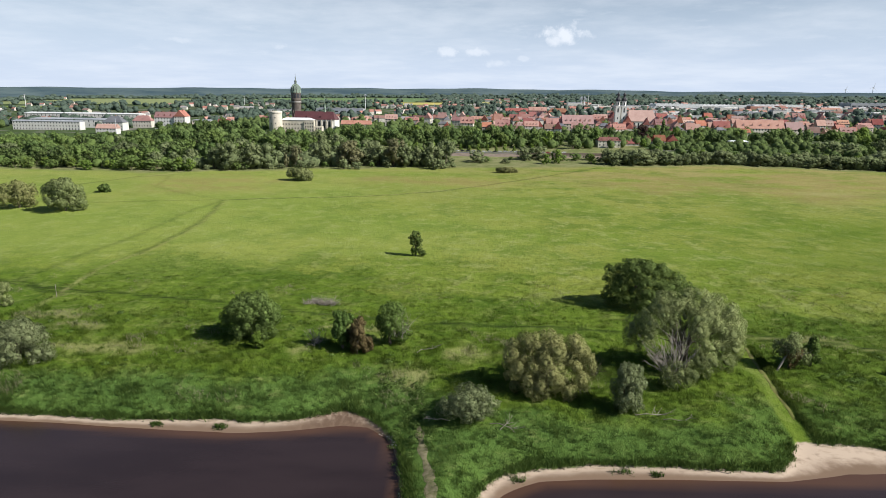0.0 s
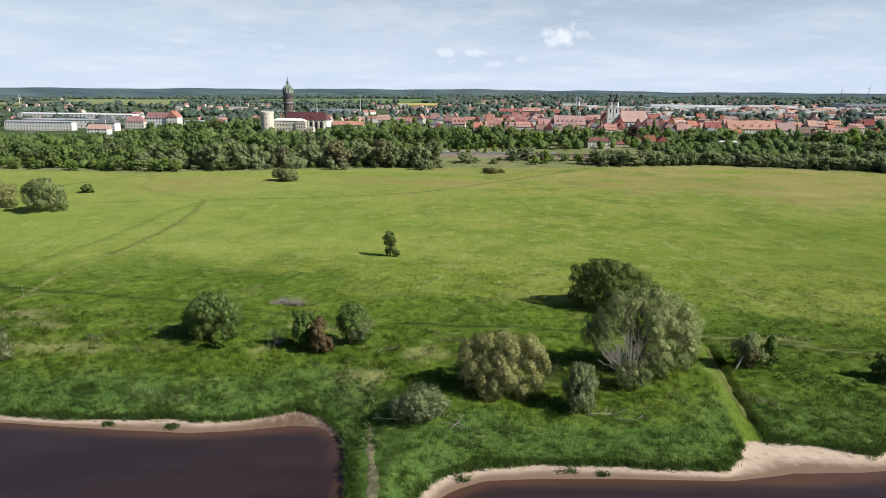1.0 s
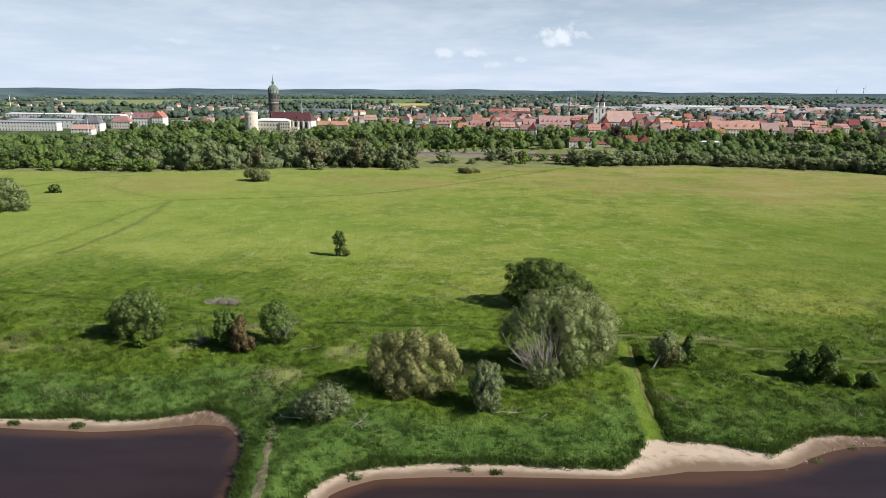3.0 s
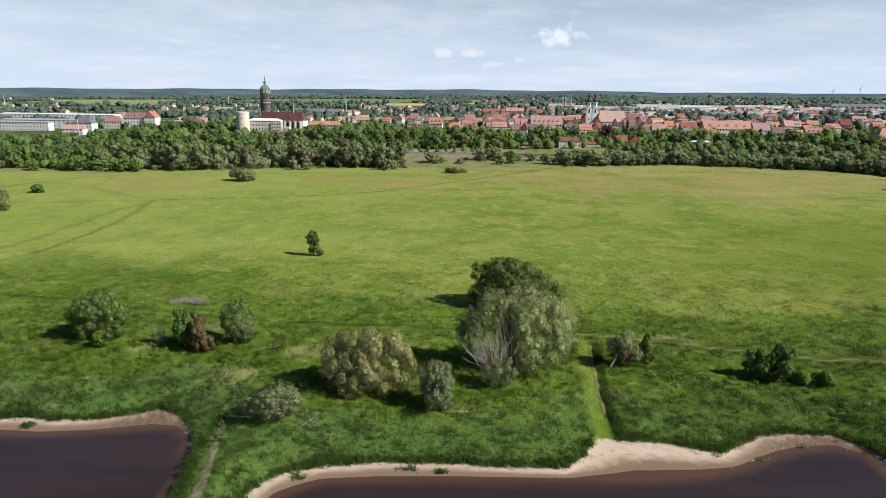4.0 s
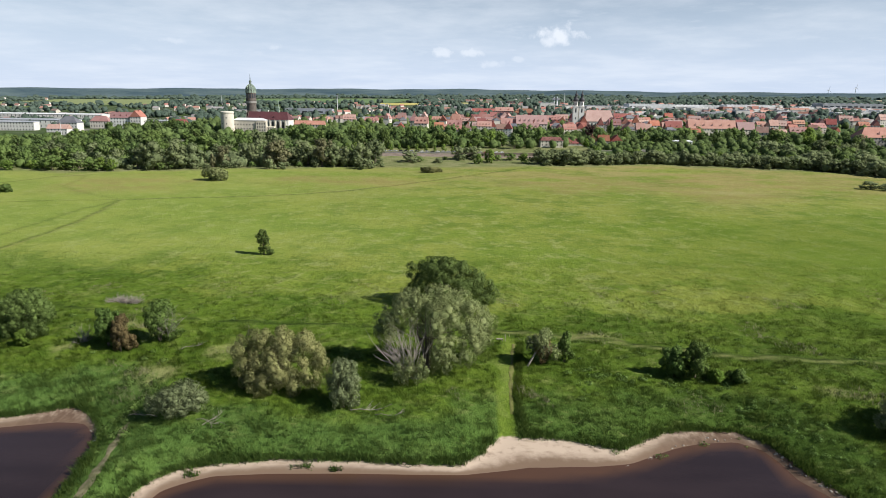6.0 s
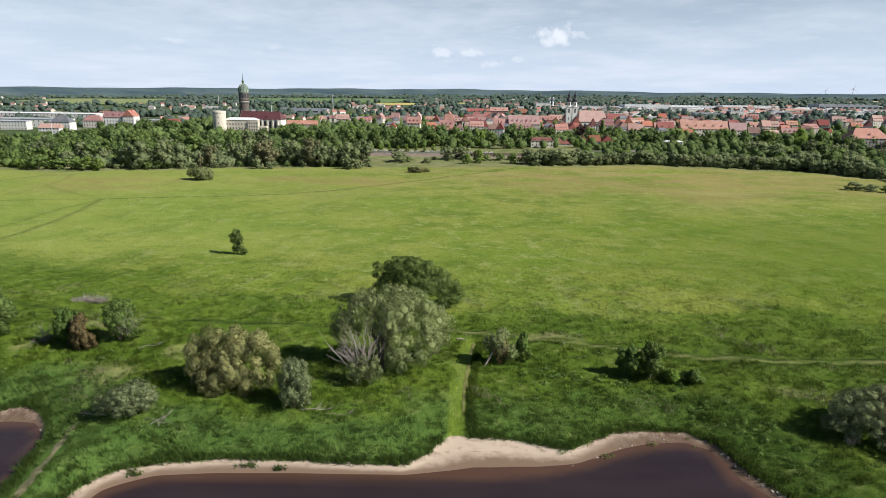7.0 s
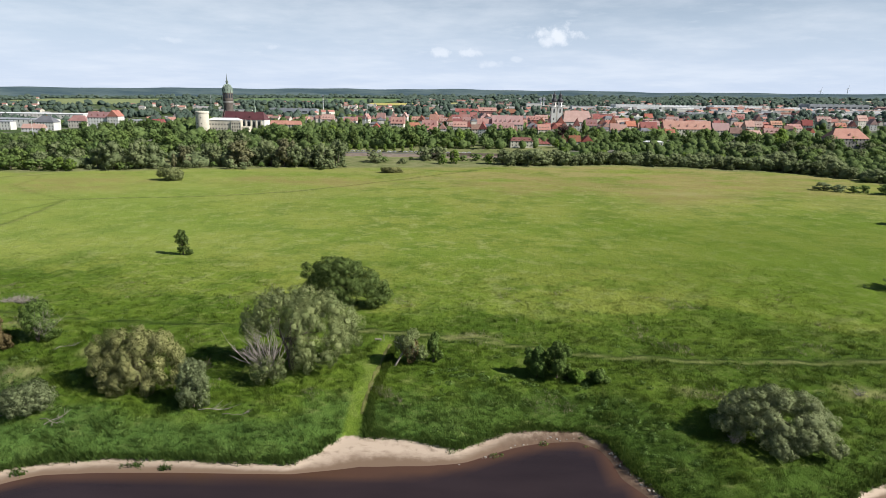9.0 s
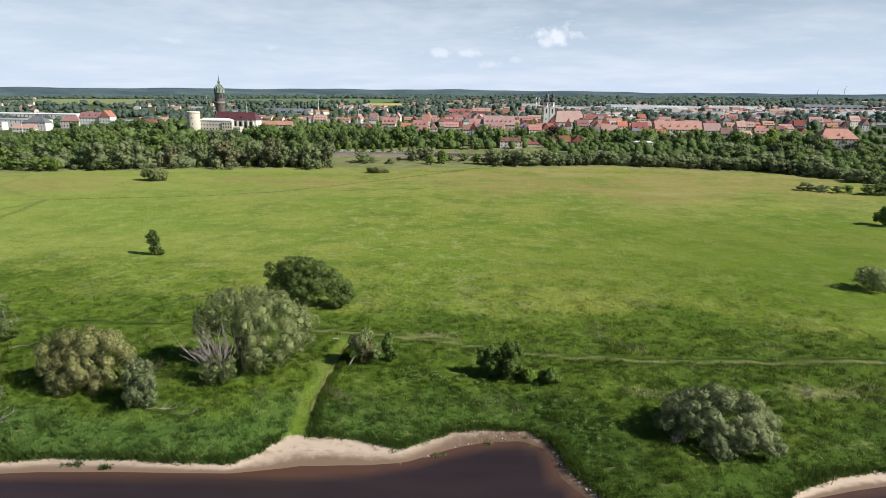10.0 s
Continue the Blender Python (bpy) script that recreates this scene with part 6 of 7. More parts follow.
def placed(x0, x1, y, d, z0, z1, zr):
    """Width, middle and heights for a building given by its ends and its heights over the sea of the plan."""
    x = (x0 + x1) / 2
    g = min(z0, ground_z(x, y))
    return x1 - x0, x, y + d / 2, g, z1 - g, zr - z1


def big(name, x0, x1, y, d, z0, z1, zr, label, wall, roof, **kw):
    w, x, ym, g, h, rh = placed(x0, x1, y, d, z0, z1, zr)
    return house(name, w, d, h, max(rh, 0.4), label, wall, roof, at=(x, ym, g), **kw)


big("town_hall", 153, 198, 946, 26, 13, 24, 36, "large hall with a broad orange tiled roof", PLASTER, TILE_SALMON, storeys=3, dormers=6, chimneys=3, category="building")
big("town_house", 365, 388, 925, 14, 12, 20, 31, "house with a steep red tiled roof", PLASTER, TILE_RED, storeys=2, dormers=2, group=OLD)
big("long_house", 400, 468, 932, 16, 12, 22, 33, "long range with a tall salmon tiled roof", PLASTER, TILE_SALMON, storeys=2, dormers=5, chimneys=3, category="building")
big("long_house", 470, 494, 930, 14, 12, 21, 31, "range with a faded red tiled roof", PLASTER, TILE_SALMON, storeys=2, category="building")
big("long_house", -170, -127, 930, 12, 10, 19.5, 24.5, "long low range with a bright orange roof", PLASTER, TILE_RED, storeys=2, category="building")
big("east_house", 564, 611, 800, 22, 10, 20, 31.5, "large grey house with a hipped faded red roof", CONCRETE, TILE_SALMON, storeys=3, hip=10, dormers=1, category="building")
big("villa", 161, 187, 742, 14, 4, 14.5, 18, "old three-storey house with a dark mansard roof", PLASTER, TILE_BROWN, storeys=3, hip=3, dormers=4, category="house")
big("villa", 196, 216, 768, 11, 5, 10, 15.5, "yellow house with a red roof", PLASTER, TILE_RED, storeys=2, dormers=2)
for i in range(3):
    big("villa", 220 + i * 15, 233 + i * 15, 772, 12, 6, 13, 19.5, "brown gabled house with a dark red roof", PLASTER, TILE_BROWN if i < 2 else TILE_RED, along="y" if i != 1 else "x", storeys=2)
big("pavilion", 328, 350, 780, 9, 8, 13, 14.2, "low white flat-roofed house", PLASTER_WHITE, METAL_WHITE, storeys=1, hip=3, chimneys=0, category="building")
big("brick_building", 102, 150, 1385, 16, 18, 29, 35, "red brick building with gables", BRICK, TILE_RED, storeys=3, dormers=3, chimneys=2, category="building")
big("brick_building", 152, 190, 1392, 16, 18, 31, 38, "red brick building with a red roof", BRICK, TILE_RED, storeys=3, dormers=2, chimneys=2, category="building")
big("brick_building", 192, 236, 1380, 18, 18, 28, 36, "dark red brick building with a hipped roof", BRICK, TILE_BROWN, storeys=3, hip=8, chimneys=2, category="building")
big("long_house", 335, 400, 1240, 14, 15, 24, 31, "long red-roofed range beyond the church", PLASTER, TILE_RED, storeys=3, dormers=4, category="building")
# west of the castle
big("white_block", -681, -577, 970, 14, 1, 15, 16.4, "long white block with three rows of windows", PLASTER_WHITE, METAL_GREY, storeys=3, hip=3, chimneys=0, category="building", cols=22)
big("long_hall", -850, -624, 1250, 30, 6, 16, 17.6, "long pale hall with a flat roof", PLASTER_WHITE, METAL_WHITE, storeys=2, hip=4, chimneys=0, category="building", cols=30)
big("long_hall", -700, -560, 1040, 30, 4, 15, 16.8, "broad hall with a pale blue-grey roof", PLASTER_WHITE, METAL_GREY, storeys=2, hip=4, chimneys=0, category="building", cols=18)
big("grey_house", -543, -512, 972, 18, 4, 15, 24, "white house with a hipped grey slate roof", PLASTER_WHITE, SLATE, storeys=3, hip=10, chimneys=1)
big("red_house", -511, -482, 895, 13, 4, 10.5, 16, "white house with a red roof", PLASTER_WHITE, TILE_RED, storeys=2)
big("red_house", -536, -505, 1050, 14, 6, 14, 22, "house with an orange hipped roof", PLASTER, TILE_RED, storeys=2, hip=7)
big("school", -478, -446, 1005, 16, 5, 22, 30, "large school building with a red roof", PLASTER_WHITE, TILE_RED, storeys=4, dormers=3, chimneys=2, category="building")
big("school", -445, -428, 1002, 20, 5, 24, 33, "gabled end of a school building with a red roof", PLASTER_WHITE, TILE_RED, along="y", storeys=4, category="building")
big("long_hall", -425, -395, 1020, 14, 6, 17, 18.5, "pale house with a flat roof", PLASTER, METAL_GREY, storeys=2, hip=3, chimneys=0, category="building")
big("red_house", -380, -362, 1010, 12, 6, 14, 20, "small house with a red roof among trees", PLASTER_WHITE, TILE_RED, storeys=2)


# ---- the castle and its church ----
def castle_church():
    ob = new("castle_church")
    ob.matrix_basis = pose(-246.5, 981, 0)
    tagged(ob, "castle church with dark round tower, green dome and maroon roof", "church")
    bm = bmesh.new()
    lathe(bm, [(r * 0.88, z) for r, z in [(8.4, 6), (8.2, 12), (8.0, 46), (8.5, 46.4), (8.5, 47.4), (8.0, 47.8), (8.0, 50.5), (8.7, 51), (8.7, 53.4), (8.2, 53.8)]], 28)
    tower = part_bm("tower", bm, TOWER_STONE, ob, "dark stone round tower shaft")
    bm = bmesh.new()
    lathe(bm, [(r * 0.88, z) for r, z in [(8.75, 48.1), (8.75, 50.2)]], 28)
    part_bm("inscription_band", bm, CONCRETE, ob, "pale band round the tower")
    bm = bmesh.new()
    lathe(bm, [(r * 0.88, z) for r, z in [(8.3, 53.8), (8.3, 62), (9.0, 62.6), (9.0, 64), (8.2, 64.3)]], 28)
    part_bm("gallery", bm, TOWER_STONE, ob, "dark arcaded gallery storey")
    for i in range(12):
        a = 2 * math.pi * i / 12 + 0.13
        w = new("gallery_window", window_mesh(2.2, 6.2, True))
        w.parent = ob
        w.matrix_basis = pose(7.35 * math.sin(a), -7.35 * math.cos(a), 55, 0, 0, math.degrees(a))
        bm = bmesh.new()
        gable_mesh(bm, -1.5, 1.5, -0.6, 0.8, 62.4, 64.8, 68.4, "y")
        box(bm, -0.25, 0.25, -0.3, 0.2, 68.0, 70.4)
        g = part_bm("gablet", bm, COPPER, ob)
        g.matrix_basis = pose(7.3 * math.sin(a), -7.3 * math.cos(a), 0, 0, 0, math.degrees(a))
    bm = bmesh.new()
    lathe(bm, [(r * 0.88, z) for r, z in [(8.1, 64), (8.5, 66), (8.1, 68.5), (6.9, 71), (5.0, 73.2), (2.6, 74.8), (1.9, 75.2), (1.9, 78.4), (2.4, 78.8), (1.5, 80.2), (0.8, 81.2), (0.55, 83.5), (0.9, 84.2), (0.4, 85), (0.15, 90.5)]], 24)
    part_bm("dome", bm, DOME, ob, "weathered green copper dome with lantern and spire")
    for i in range(12):
        a = 2 * math.pi * i / 12
        pts = [(r * 0.88 * math.sin(a), -r * 0.88 * math.cos(a), z) for r, z in ((8.4, 65), (8.75, 66.2), (8.3, 68.8), (7.0, 71.3), (5.1, 73.5), (2.6, 75.1))]
        part("dome_rib", mesh_from("dome_rib", *tube_arrays(pts, [0.42] * 6, 4), COPPER), ob)
    # nave, in the plan of the tower's middle
    x0, x1, y0, y1 = 5.0, 62.0, -42.0, -24.0
    bm = bmesh.new()
    gable_mesh(bm, x0, x1, y0, y1, 6, 25.5, 35.8, "x")
    part_bm("nave", bm, PLASTER_WHITE, ob, "pale plastered nave walls")
    bm = bmesh.new()
    lathe(bm, [(9.0, 6), (9.0, 25.5)], 8, x1, (y0 + y1) / 2, math.pi / 8)
    part_bm("choir", bm, PLASTER_WHITE, ob, "pale polygonal choir")
    bm = bmesh.new()
    roof_mesh(bm, x0, x1, y0, y1, 25.5, 36, "x", 0.7, 0.3)
    lathe(bm, [(9.9, 25.2), (9.4, 26), (0.4, 36.25)], 8, x1, (y0 + y1) / 2, math.pi / 8)
    part_bm("nave_roof", bm, MAROON, ob, "steep maroon tiled roof")
    bm = bmesh.new()
    lathe(bm, [(1.3, 35), (1.3, 41), (1.7, 41.3), (0.9, 43.5), (0.5, 46), (0.12, 59)], 8, 50, -33)
    part_bm("ridge_turret", bm, COPPER, ob, "slender green ridge turret")
    bm = bmesh.new()
    gable_mesh(bm, x0 - 1.2, x0 + 1.2, y0 - 0.8, y1, 6, 27, 38.5, "x")
    part_bm("west_gable", bm, TOWER_STONE, ob, "dark stone west gable")
    for i in range(7):
        x = 12 + i * 7.6
        windows(ob, [x], [12.5], y0, 3.2, 10.5, True)
        bm = bmesh.new()
        box(bm, x + 3.1, x + 4.5, y0 - 2.0, y0, 6, 22)
        gable_mesh(bm, x + 3.1, x + 4.5, y0 - 1.6, y0, 22, 24, 25.6, "y")
        part_bm("buttress", bm, CREAM, ob)
    for i in range(2):
        bm = bmesh.new()
        cx = 24 + i * 20
        gable_mesh(bm, cx - 1.2, cx + 1.2, y0 + 1.5, y0 + 5, 27, 29.2, 30.6, "y")
        part_bm("dormer", bm, MAROON, ob)
    for i in range(3):
        a = math.radians(-67.5 + i * 45)
        w = new("choir_window", window_mesh(3.0, 10.5, True))
        w.parent = ob
        w.matrix_basis = pose(x1 + 8.3 * math.cos(a), -33 + 8.3 * math.sin(a), 12.5, 0, 0, math.degrees(a) + 90)
    return ob


castle_church()


def castle():
    ob = new("castle_wing")
    ob.matrix_basis = pose(-226, 905, 0)
    tagged(ob, "cream castle range with pale flat roof and round tower", "castle")
    bm = bmesh.new()
    lathe(bm, [(9.4, 5), (9.1, 15), (8.8, 34.5), (9.3, 34.9), (9.3, 37.0), (8.6, 37.6), (3, 37.9)], 28, -29.5, -8)
    part_bm("round_tower", bm, CREAM, ob, "cream round tower with a plain rim")
    for z in (20, 28):
        for a in (-30, 10):
            w = new("window", window_mesh(1.2, 1.8))
            w.parent = ob
            w.matrix_basis = pose(-29.5 + 8.95 * math.sin(math.radians(a)), -8 - 8.95 * math.cos(math.radians(a)), z, 0, 0, a)
    bm = bmesh.new()
    box(bm, -23, 22, -6, 8, 5, 25.6)
    box(bm, 10, 24, -7.5, -6.003, 5, 24)
    part_bm("wall", bm, CREAM, ob)
    bm = bmesh.new()
    roof_mesh(bm, -23, 22, -6, 8, 25.6, 28.4, "x", 0.6, 0.3, 6)
    part_bm("roof", bm, METAL_WHITE, ob, "pale low roof")
    windows(ob, [-20 + i * 4.2 for i in range(7)], [13, 18.5], -6, 1.3, 2.2)
    windows(ob, [12 + i * 3.3 for i in range(4)], [11, 15.5, 20], -7.5, 1.3, 2.2)
    bm = bmesh.new()
    box(bm, 24.003, 34, -4, 8, 5, 17)
    part_bm("side_block", bm, CREAM, ob)
    windows(ob, [26.5 + i * 3.0 for i in range(3)], [9, 13], -4, 1.3, 2.0)
    bm = bmesh.new()
    gable_mesh(bm, -22, -2, -16, -9, 4, 10, 13, "x")
    part_bm("porch_house", bm, TILE_RED, ob, "low red-roofed outbuilding")
    return ob


castle()


def town_church():
    ob = new("town_church")
    ob.matrix_basis = pose(266, 1069, 0)
    tagged(ob, "town church with twin white towers, black domes and a salmon roof", "church")
    for cx in (-4.9, 4.9):
        bm = bmesh.new()
        box(bm, cx - 4.1, cx + 4.1, -4.3, 4.3, 8, 47)
        box(bm, cx - 4.4, cx + 4.4, -4.7, 4.7, 47.003, 48)
        lathe(bm, [(3.7, 48), (3.5, 54.6), (4.2, 55.0), (4.2, 55.6)], 8, cx, 0, math.pi / 8)
        tower = part_bm("tower", bm, PLASTER_WHITE, ob, "pale stone tower with arched openings")
        bm = bmesh.new()
        lathe(bm, [(4.3, 55.6), (4.6, 57.6), (4.2, 59.6), (2.9, 61.2), (2.0, 62), (1.9, 65), (2.6, 65.4), (2.5, 66.8), (1.3, 68.4), (0.5, 69.4), (0.3, 73)], 10, cx, 0)
        part_bm("dome", bm, BLACK_METAL, tower, "black bell-shaped dome")
        windows(tower, [cx], [38], -4.3, 2.2, 7.0, True)
        windows(tower, [cx], [27], -4.3, 1.4, 3.4, True)
        windows(tower, [cx], [50], -4.0, 1.6, 4.0, True)
    bm = bmesh.new()
    box(bm, -0.796, 0.796, -3.9, 3.9, 8, 46.6)
    part_bm("gable_wall", bm, CREAM, ob, "narrow wall between the towers")
    bm = bmesh.new()
    box(bm, -1.5, 1.5, -1.0, 1.0, 53, 54.4)
    part_bm("tower_bridge", bm, BLACK_METAL, ob, "small bridge between the towers")
    bm = bmesh.new()
    gable_mesh(bm, 9.6, 57, -15, 15, 8, 25, 41.5, "x")
    part_bm("nave", bm, PLASTER_WHITE, ob)
    bm = bmesh.new()
    roof_mesh(bm, 9.6, 57, -15, 15, 25, 41.8, "x", 0.7, 0.3, 5.0)
    part_bm("nave_roof", bm, TILE_SALMON, ob, "broad salmon tiled roof")
    windows(ob, [14 + i * 6.5 for i in range(7)], [13], -15, 2.4, 9, True)
    return ob


town_church()


# ---- works and halls beyond the town ----
def hall(x0, x1, y, d, z0, h, label, wall, bays):
    ob = new("factory_hall")
    w, x = x1 - x0, (x0 + x1) / 2
    g = min(z0, ground_z(x, y))
    ob.matrix_basis = pose(x, y, g)
    tagged(ob, label, "factory hall", "halls beyond the town")
    h = h + z0 - g + 2.5
    bm = bmesh.new()
    box(bm, -w / 2, w / 2, 0, d, -3, h)
    part_bm("wall", bm, wall, ob)
    bm = bmesh.new()
    step = w / bays
    for i in range(bays):
        gable_mesh(bm, -w / 2 + i * step, -w / 2 + (i + 1) * step - 0.02, 0, d, h, h + 0.5, h + 2.6, "y")
    part_bm("roof", bm, METAL_WHITE if wall is METAL_WHITE else METAL_GREY, ob)
    for i in range(bays):
        bm = bmesh.new()
        cx = -w / 2 + (i + 0.5) * step
        box(bm, cx - step * 0.3, cx + step * 0.3, -0.15, 0.3, h * 0.35, h * 0.62)
        part_bm("window_band", bm, GLASS_DARK, ob)
    return ob


hall(566, 700, 1868, 60, 28, 11, "long white factory hall with a low roof", METAL_WHITE, 12)
hall(702, 831, 1880, 60, 28, 10, "long white factory hall with a low roof", METAL_WHITE, 11)
hall(600, 660, 1780, 30, 26, 8, "white warehouse with a low roof", METAL_WHITE, 5)
hall(860, 1000, 1900, 50, 30, 10, "pale warehouse with a low roof", METAL_WHITE, 10)
hall(938, 1063, 1500, 40, 25, 8, "white supermarket hall with low roof", METAL_WHITE, 8)
hall(1080, 1200, 1560, 40, 27, 9, "white low hall with a grey roof", METAL_WHITE, 7)
hall(1142, 1316, 1909, 60, 36, 12, "long grey-blue factory hall", METAL_GREY, 10)
hall(1330, 1480, 1800, 60, 34, 12, "pale hall with a low roof", METAL_WHITE, 9)
hall(626, 653, 1300, 20, 25, 12, "white block with a grey-blue side", PLASTER_WHITE, 3)
hall(560, 620, 1310, 24, 24, 8, "blue-grey hall with a low roof", METAL_GREY, 4)
hall(400, 470, 1650, 30, 24, 12, "white apartment block far behind the church", PLASTER_WHITE, 6)
hall(300, 340, 1780, 20, 28, 12, "white office block beyond the town", PLASTER_WHITE, 3)
hall(-330, -220, 1500, 26, 14, 9, "grey-roofed hall behind the castle", METAL_GREY, 6)
hall(-430, -360, 1450, 26, 12, 8, "pale hall among trees", PLASTER_WHITE, 5)
hall(-1000, -880, 1120, 40, 4, 9, "blue-grey hall west of the town", METAL_GREY, 7)


def turbine(x, y, hub, blade):
    ob = new("wind_turbine")
    g = ground_z(x, y)
    ob.matrix_basis = pose(x, y, g)
    tagged(ob, "white wind turbine on the far hills", "wind turbine", "wind turbines")
    bm = bmesh.new()
    lathe(bm, [(2.2, -4), (1.3, hub - g)], 10)
    part_bm("tower", bm, METAL_WHITE, ob)
    bm = bmesh.new()
    box(bm, -2, 2, -5, 6, hub - g - 2, hub - g + 2)
    part_bm("nacelle", bm, METAL_WHITE, ob)
    for i in range(3):
        a = 0.2 + i * 2.094
        d = np.array([math.sin(a), 0, math.cos(a)])
        c = np.array([0, -5.5, hub - g])
        part("blade", mesh_from("blade", *tube_arrays([c, c + d * blade * 0.25, c + d * blade], [0.8, 1.2, 0.3], 5), METAL_WHITE), ob)


turbine(2320, 3950, 114, 24)
turbine(2481, 3950, 128, 26)


def mast(name, x, y, z1, label, r=0.6, lean=0.0, mat=None):
    ob = new(name)
    g = ground_z(x, y)
    ob.matrix_basis = pose(x, y, g)
    tagged(ob, label, "mast")
    h = z1 - g
    part("pole", mesh_from("pole", *tube_arrays([(0, 0, -1), (lean * 0.5, 0, h * 0.5), (lean, 0, h)], [r, r * 0.8, r * 0.5], 6), mat or METAL_WHITE), ob)
    bm = bmesh.new()
    box(bm, lean - r * 2.2, lean + r * 2.2, -r, r, h - 3.2 * r, h - 1.2 * r)
    part_bm("head", bm, mat or METAL_GREY, ob)


mast("radio_mast", -1148, 1700, 47, "pale radio mast above the trees", 0.9)
mast("radio_mast", -243, 1700, 58, "white radio mast behind the castle", 1.1)
mast("crane_boom", -43, 1000, 48, "pale slanting crane boom over the roofs", 0.5, 6.0)
mast("chimney_stack", 341, 1800, 60, "tall white factory stack", 2.6)
mast("chimney_stack", 349, 1800, 60, "tall white factory stack", 2.6)
mast("radio_mast", 420, 2100, 70, "thin grey mast on the plain", 0.8)
mast("radio_mast", -760, 2300, 48, "thin grey mast on the plain", 0.8)
mast("radio_mast", -420, 780, 30, "thin grey lamp mast among trees", 0.35)


# ---- the river road ----
def band(name, x0, x1, y0, y1, mat, label, lift, category="road"):
    xs = np.arange(x0, x1 + 1, 10.0)
    x, y = np.meshgrid(xs, np.linspace(y0, y1, 5))
    z = land(x, y)[0] + lift
    nx = len(xs)
    i = np.arange(4)[:, None] * nx + np.arange(nx - 1)[None, :]
    me = mesh_from(name, np.stack([x, y, z], -1).reshape(-1, 3), np.stack([i, i + 1, i + nx + 1, i + nx], -1).reshape(-1, 4), mat, True)
    return tagged(new(name, me), label, category, kind="structure")


band("road", -120, 190, 661.5, 671, ASPHALT, "grey riverside road before the town", 0.25)
band("verge", -120, 190, 650, 661, WALL_STONE, "sloping stone bank below the road", 0.2, "embankment")
band("yard", 430, 462, 728, 765, CONCRETE, "pale concrete yard among gardens", 0.3, "yard")
bm = bmesh.new()
box(bm, 60, 190, 658.2, 658.9, 1, 7.2)
me = bpy.data.meshes.new("flood_wall")
bm.to_mesh(me)
bm.free()
me.materials.append(WALL_STONE)
tagged(new("flood_wall", me), "brown flood wall along the riverside road", "wall", kind="structure")

CAR_PAINTS = [surface("car_white", (0.7, 0.7, 0.7), (0.75, 0.75, 0.75), 0.5, 0.3), surface("car_dark", (0.03, 0.03, 0.035), (0.05, 0.05, 0.055), 0.5, 0.3), surface("car_silver", (0.42, 0.43, 0.44), (0.5, 0.5, 0.51), 0.5, 0.3), surface("car_red", (0.28, 0.03, 0.03), (0.34, 0.04, 0.04), 0.5, 0.3)]
TYRE = surface("tyre", (0.02, 0.02, 0.02), (0.03, 0.03, 0.03), 0.5, 0.9)


def car(paint, label, x, y):
    ob = new("parked_car")
    ob.matrix_basis = pose(x, y, ground_z(x, y) + 0.3)
    tagged(ob, label, "car", "cars parked along the river road")
    bm = bmesh.new()
    side = [(-2.2, 0.35), (2.2, 0.35), (2.25, 0.75), (1.2, 0.95), (0.7, 1.45), (-1.3, 1.5), (-2.1, 0.95)]
    a, b = ([bm.verts.new((x, s, z)) for x, z in side] for s in (-0.85, 0.85))
    bm.faces.new(a), bm.faces.new(b[::-1])
    for i in range(len(side)):
        j = (i + 1) % len(side)
        bm.faces.new((a[j], a[i], b[i], b[j]))
    part_bm("body", bm, paint, ob)
    bm = bmesh.new()
    box(bm, -1.3, 0.75, -0.88, 0.88, 1.0, 1.38)
    part_bm("side_window", bm, GLASS_DARK, ob)
    for wx in (-1.35, 1.35):
        for wy in (-0.8, 0.8):
            bm = bmesh.new()
            lathe(bm, [(0.33, -0.11), (0.33, 0.11)], 10)
            w = part_bm("wheel", bm, TYRE, ob)
            w.matrix_basis = pose(wx, wy, 0.33, 90)
    return ob


cars = [car(p, f"{c} car parked by the river road", -70 + i * 6, 673.5) for i, (p, c) in enumerate(zip(CAR_PAINTS, ("small white", "small black", "small silver", "small red")))]
for i in range(30):
    x = -46 + i * 5.6
    if RND.random() < 0.85:
        copy_thing(RND.choices(cars, (4, 4, 3, 1))[0], pose(x, 673.5 + RND.uniform(-0.3, 0.3), ground_z(x, 673.5) + 0.3, 0, 0, RND.choice((0, 180))))


# ---- the far plain: fields, houses and woods ----
FIELDS = (("field", -1900, -1050, 2300, 3300, (0.20, 0.24, 0.10), (0.24, 0.27, 0.13), "pale green far field"), ("field", -980, -150, 2700, 3500, (0.12, 0.19, 0.08), (0.15, 0.22, 0.10), "green far field"), ("field", -230, -60, 2300, 2650, (0.42, 0.38, 0.12), (0.48, 0.42, 0.15), "yellow far field"), ("field", 90, 210, 2500, 2750, (0.34, 0.33, 0.14), (0.36, 0.35, 0.16), "pale yellow far field"), ("field", 2000, 2700, 2900, 3350, (0.40, 0.40, 0.26), (0.45, 0.44, 0.30), "pale far field"), ("field", -1500, -1250, 1900, 2050, (0.15, 0.22, 0.06), (0.18, 0.24, 0.07), "green far field"))
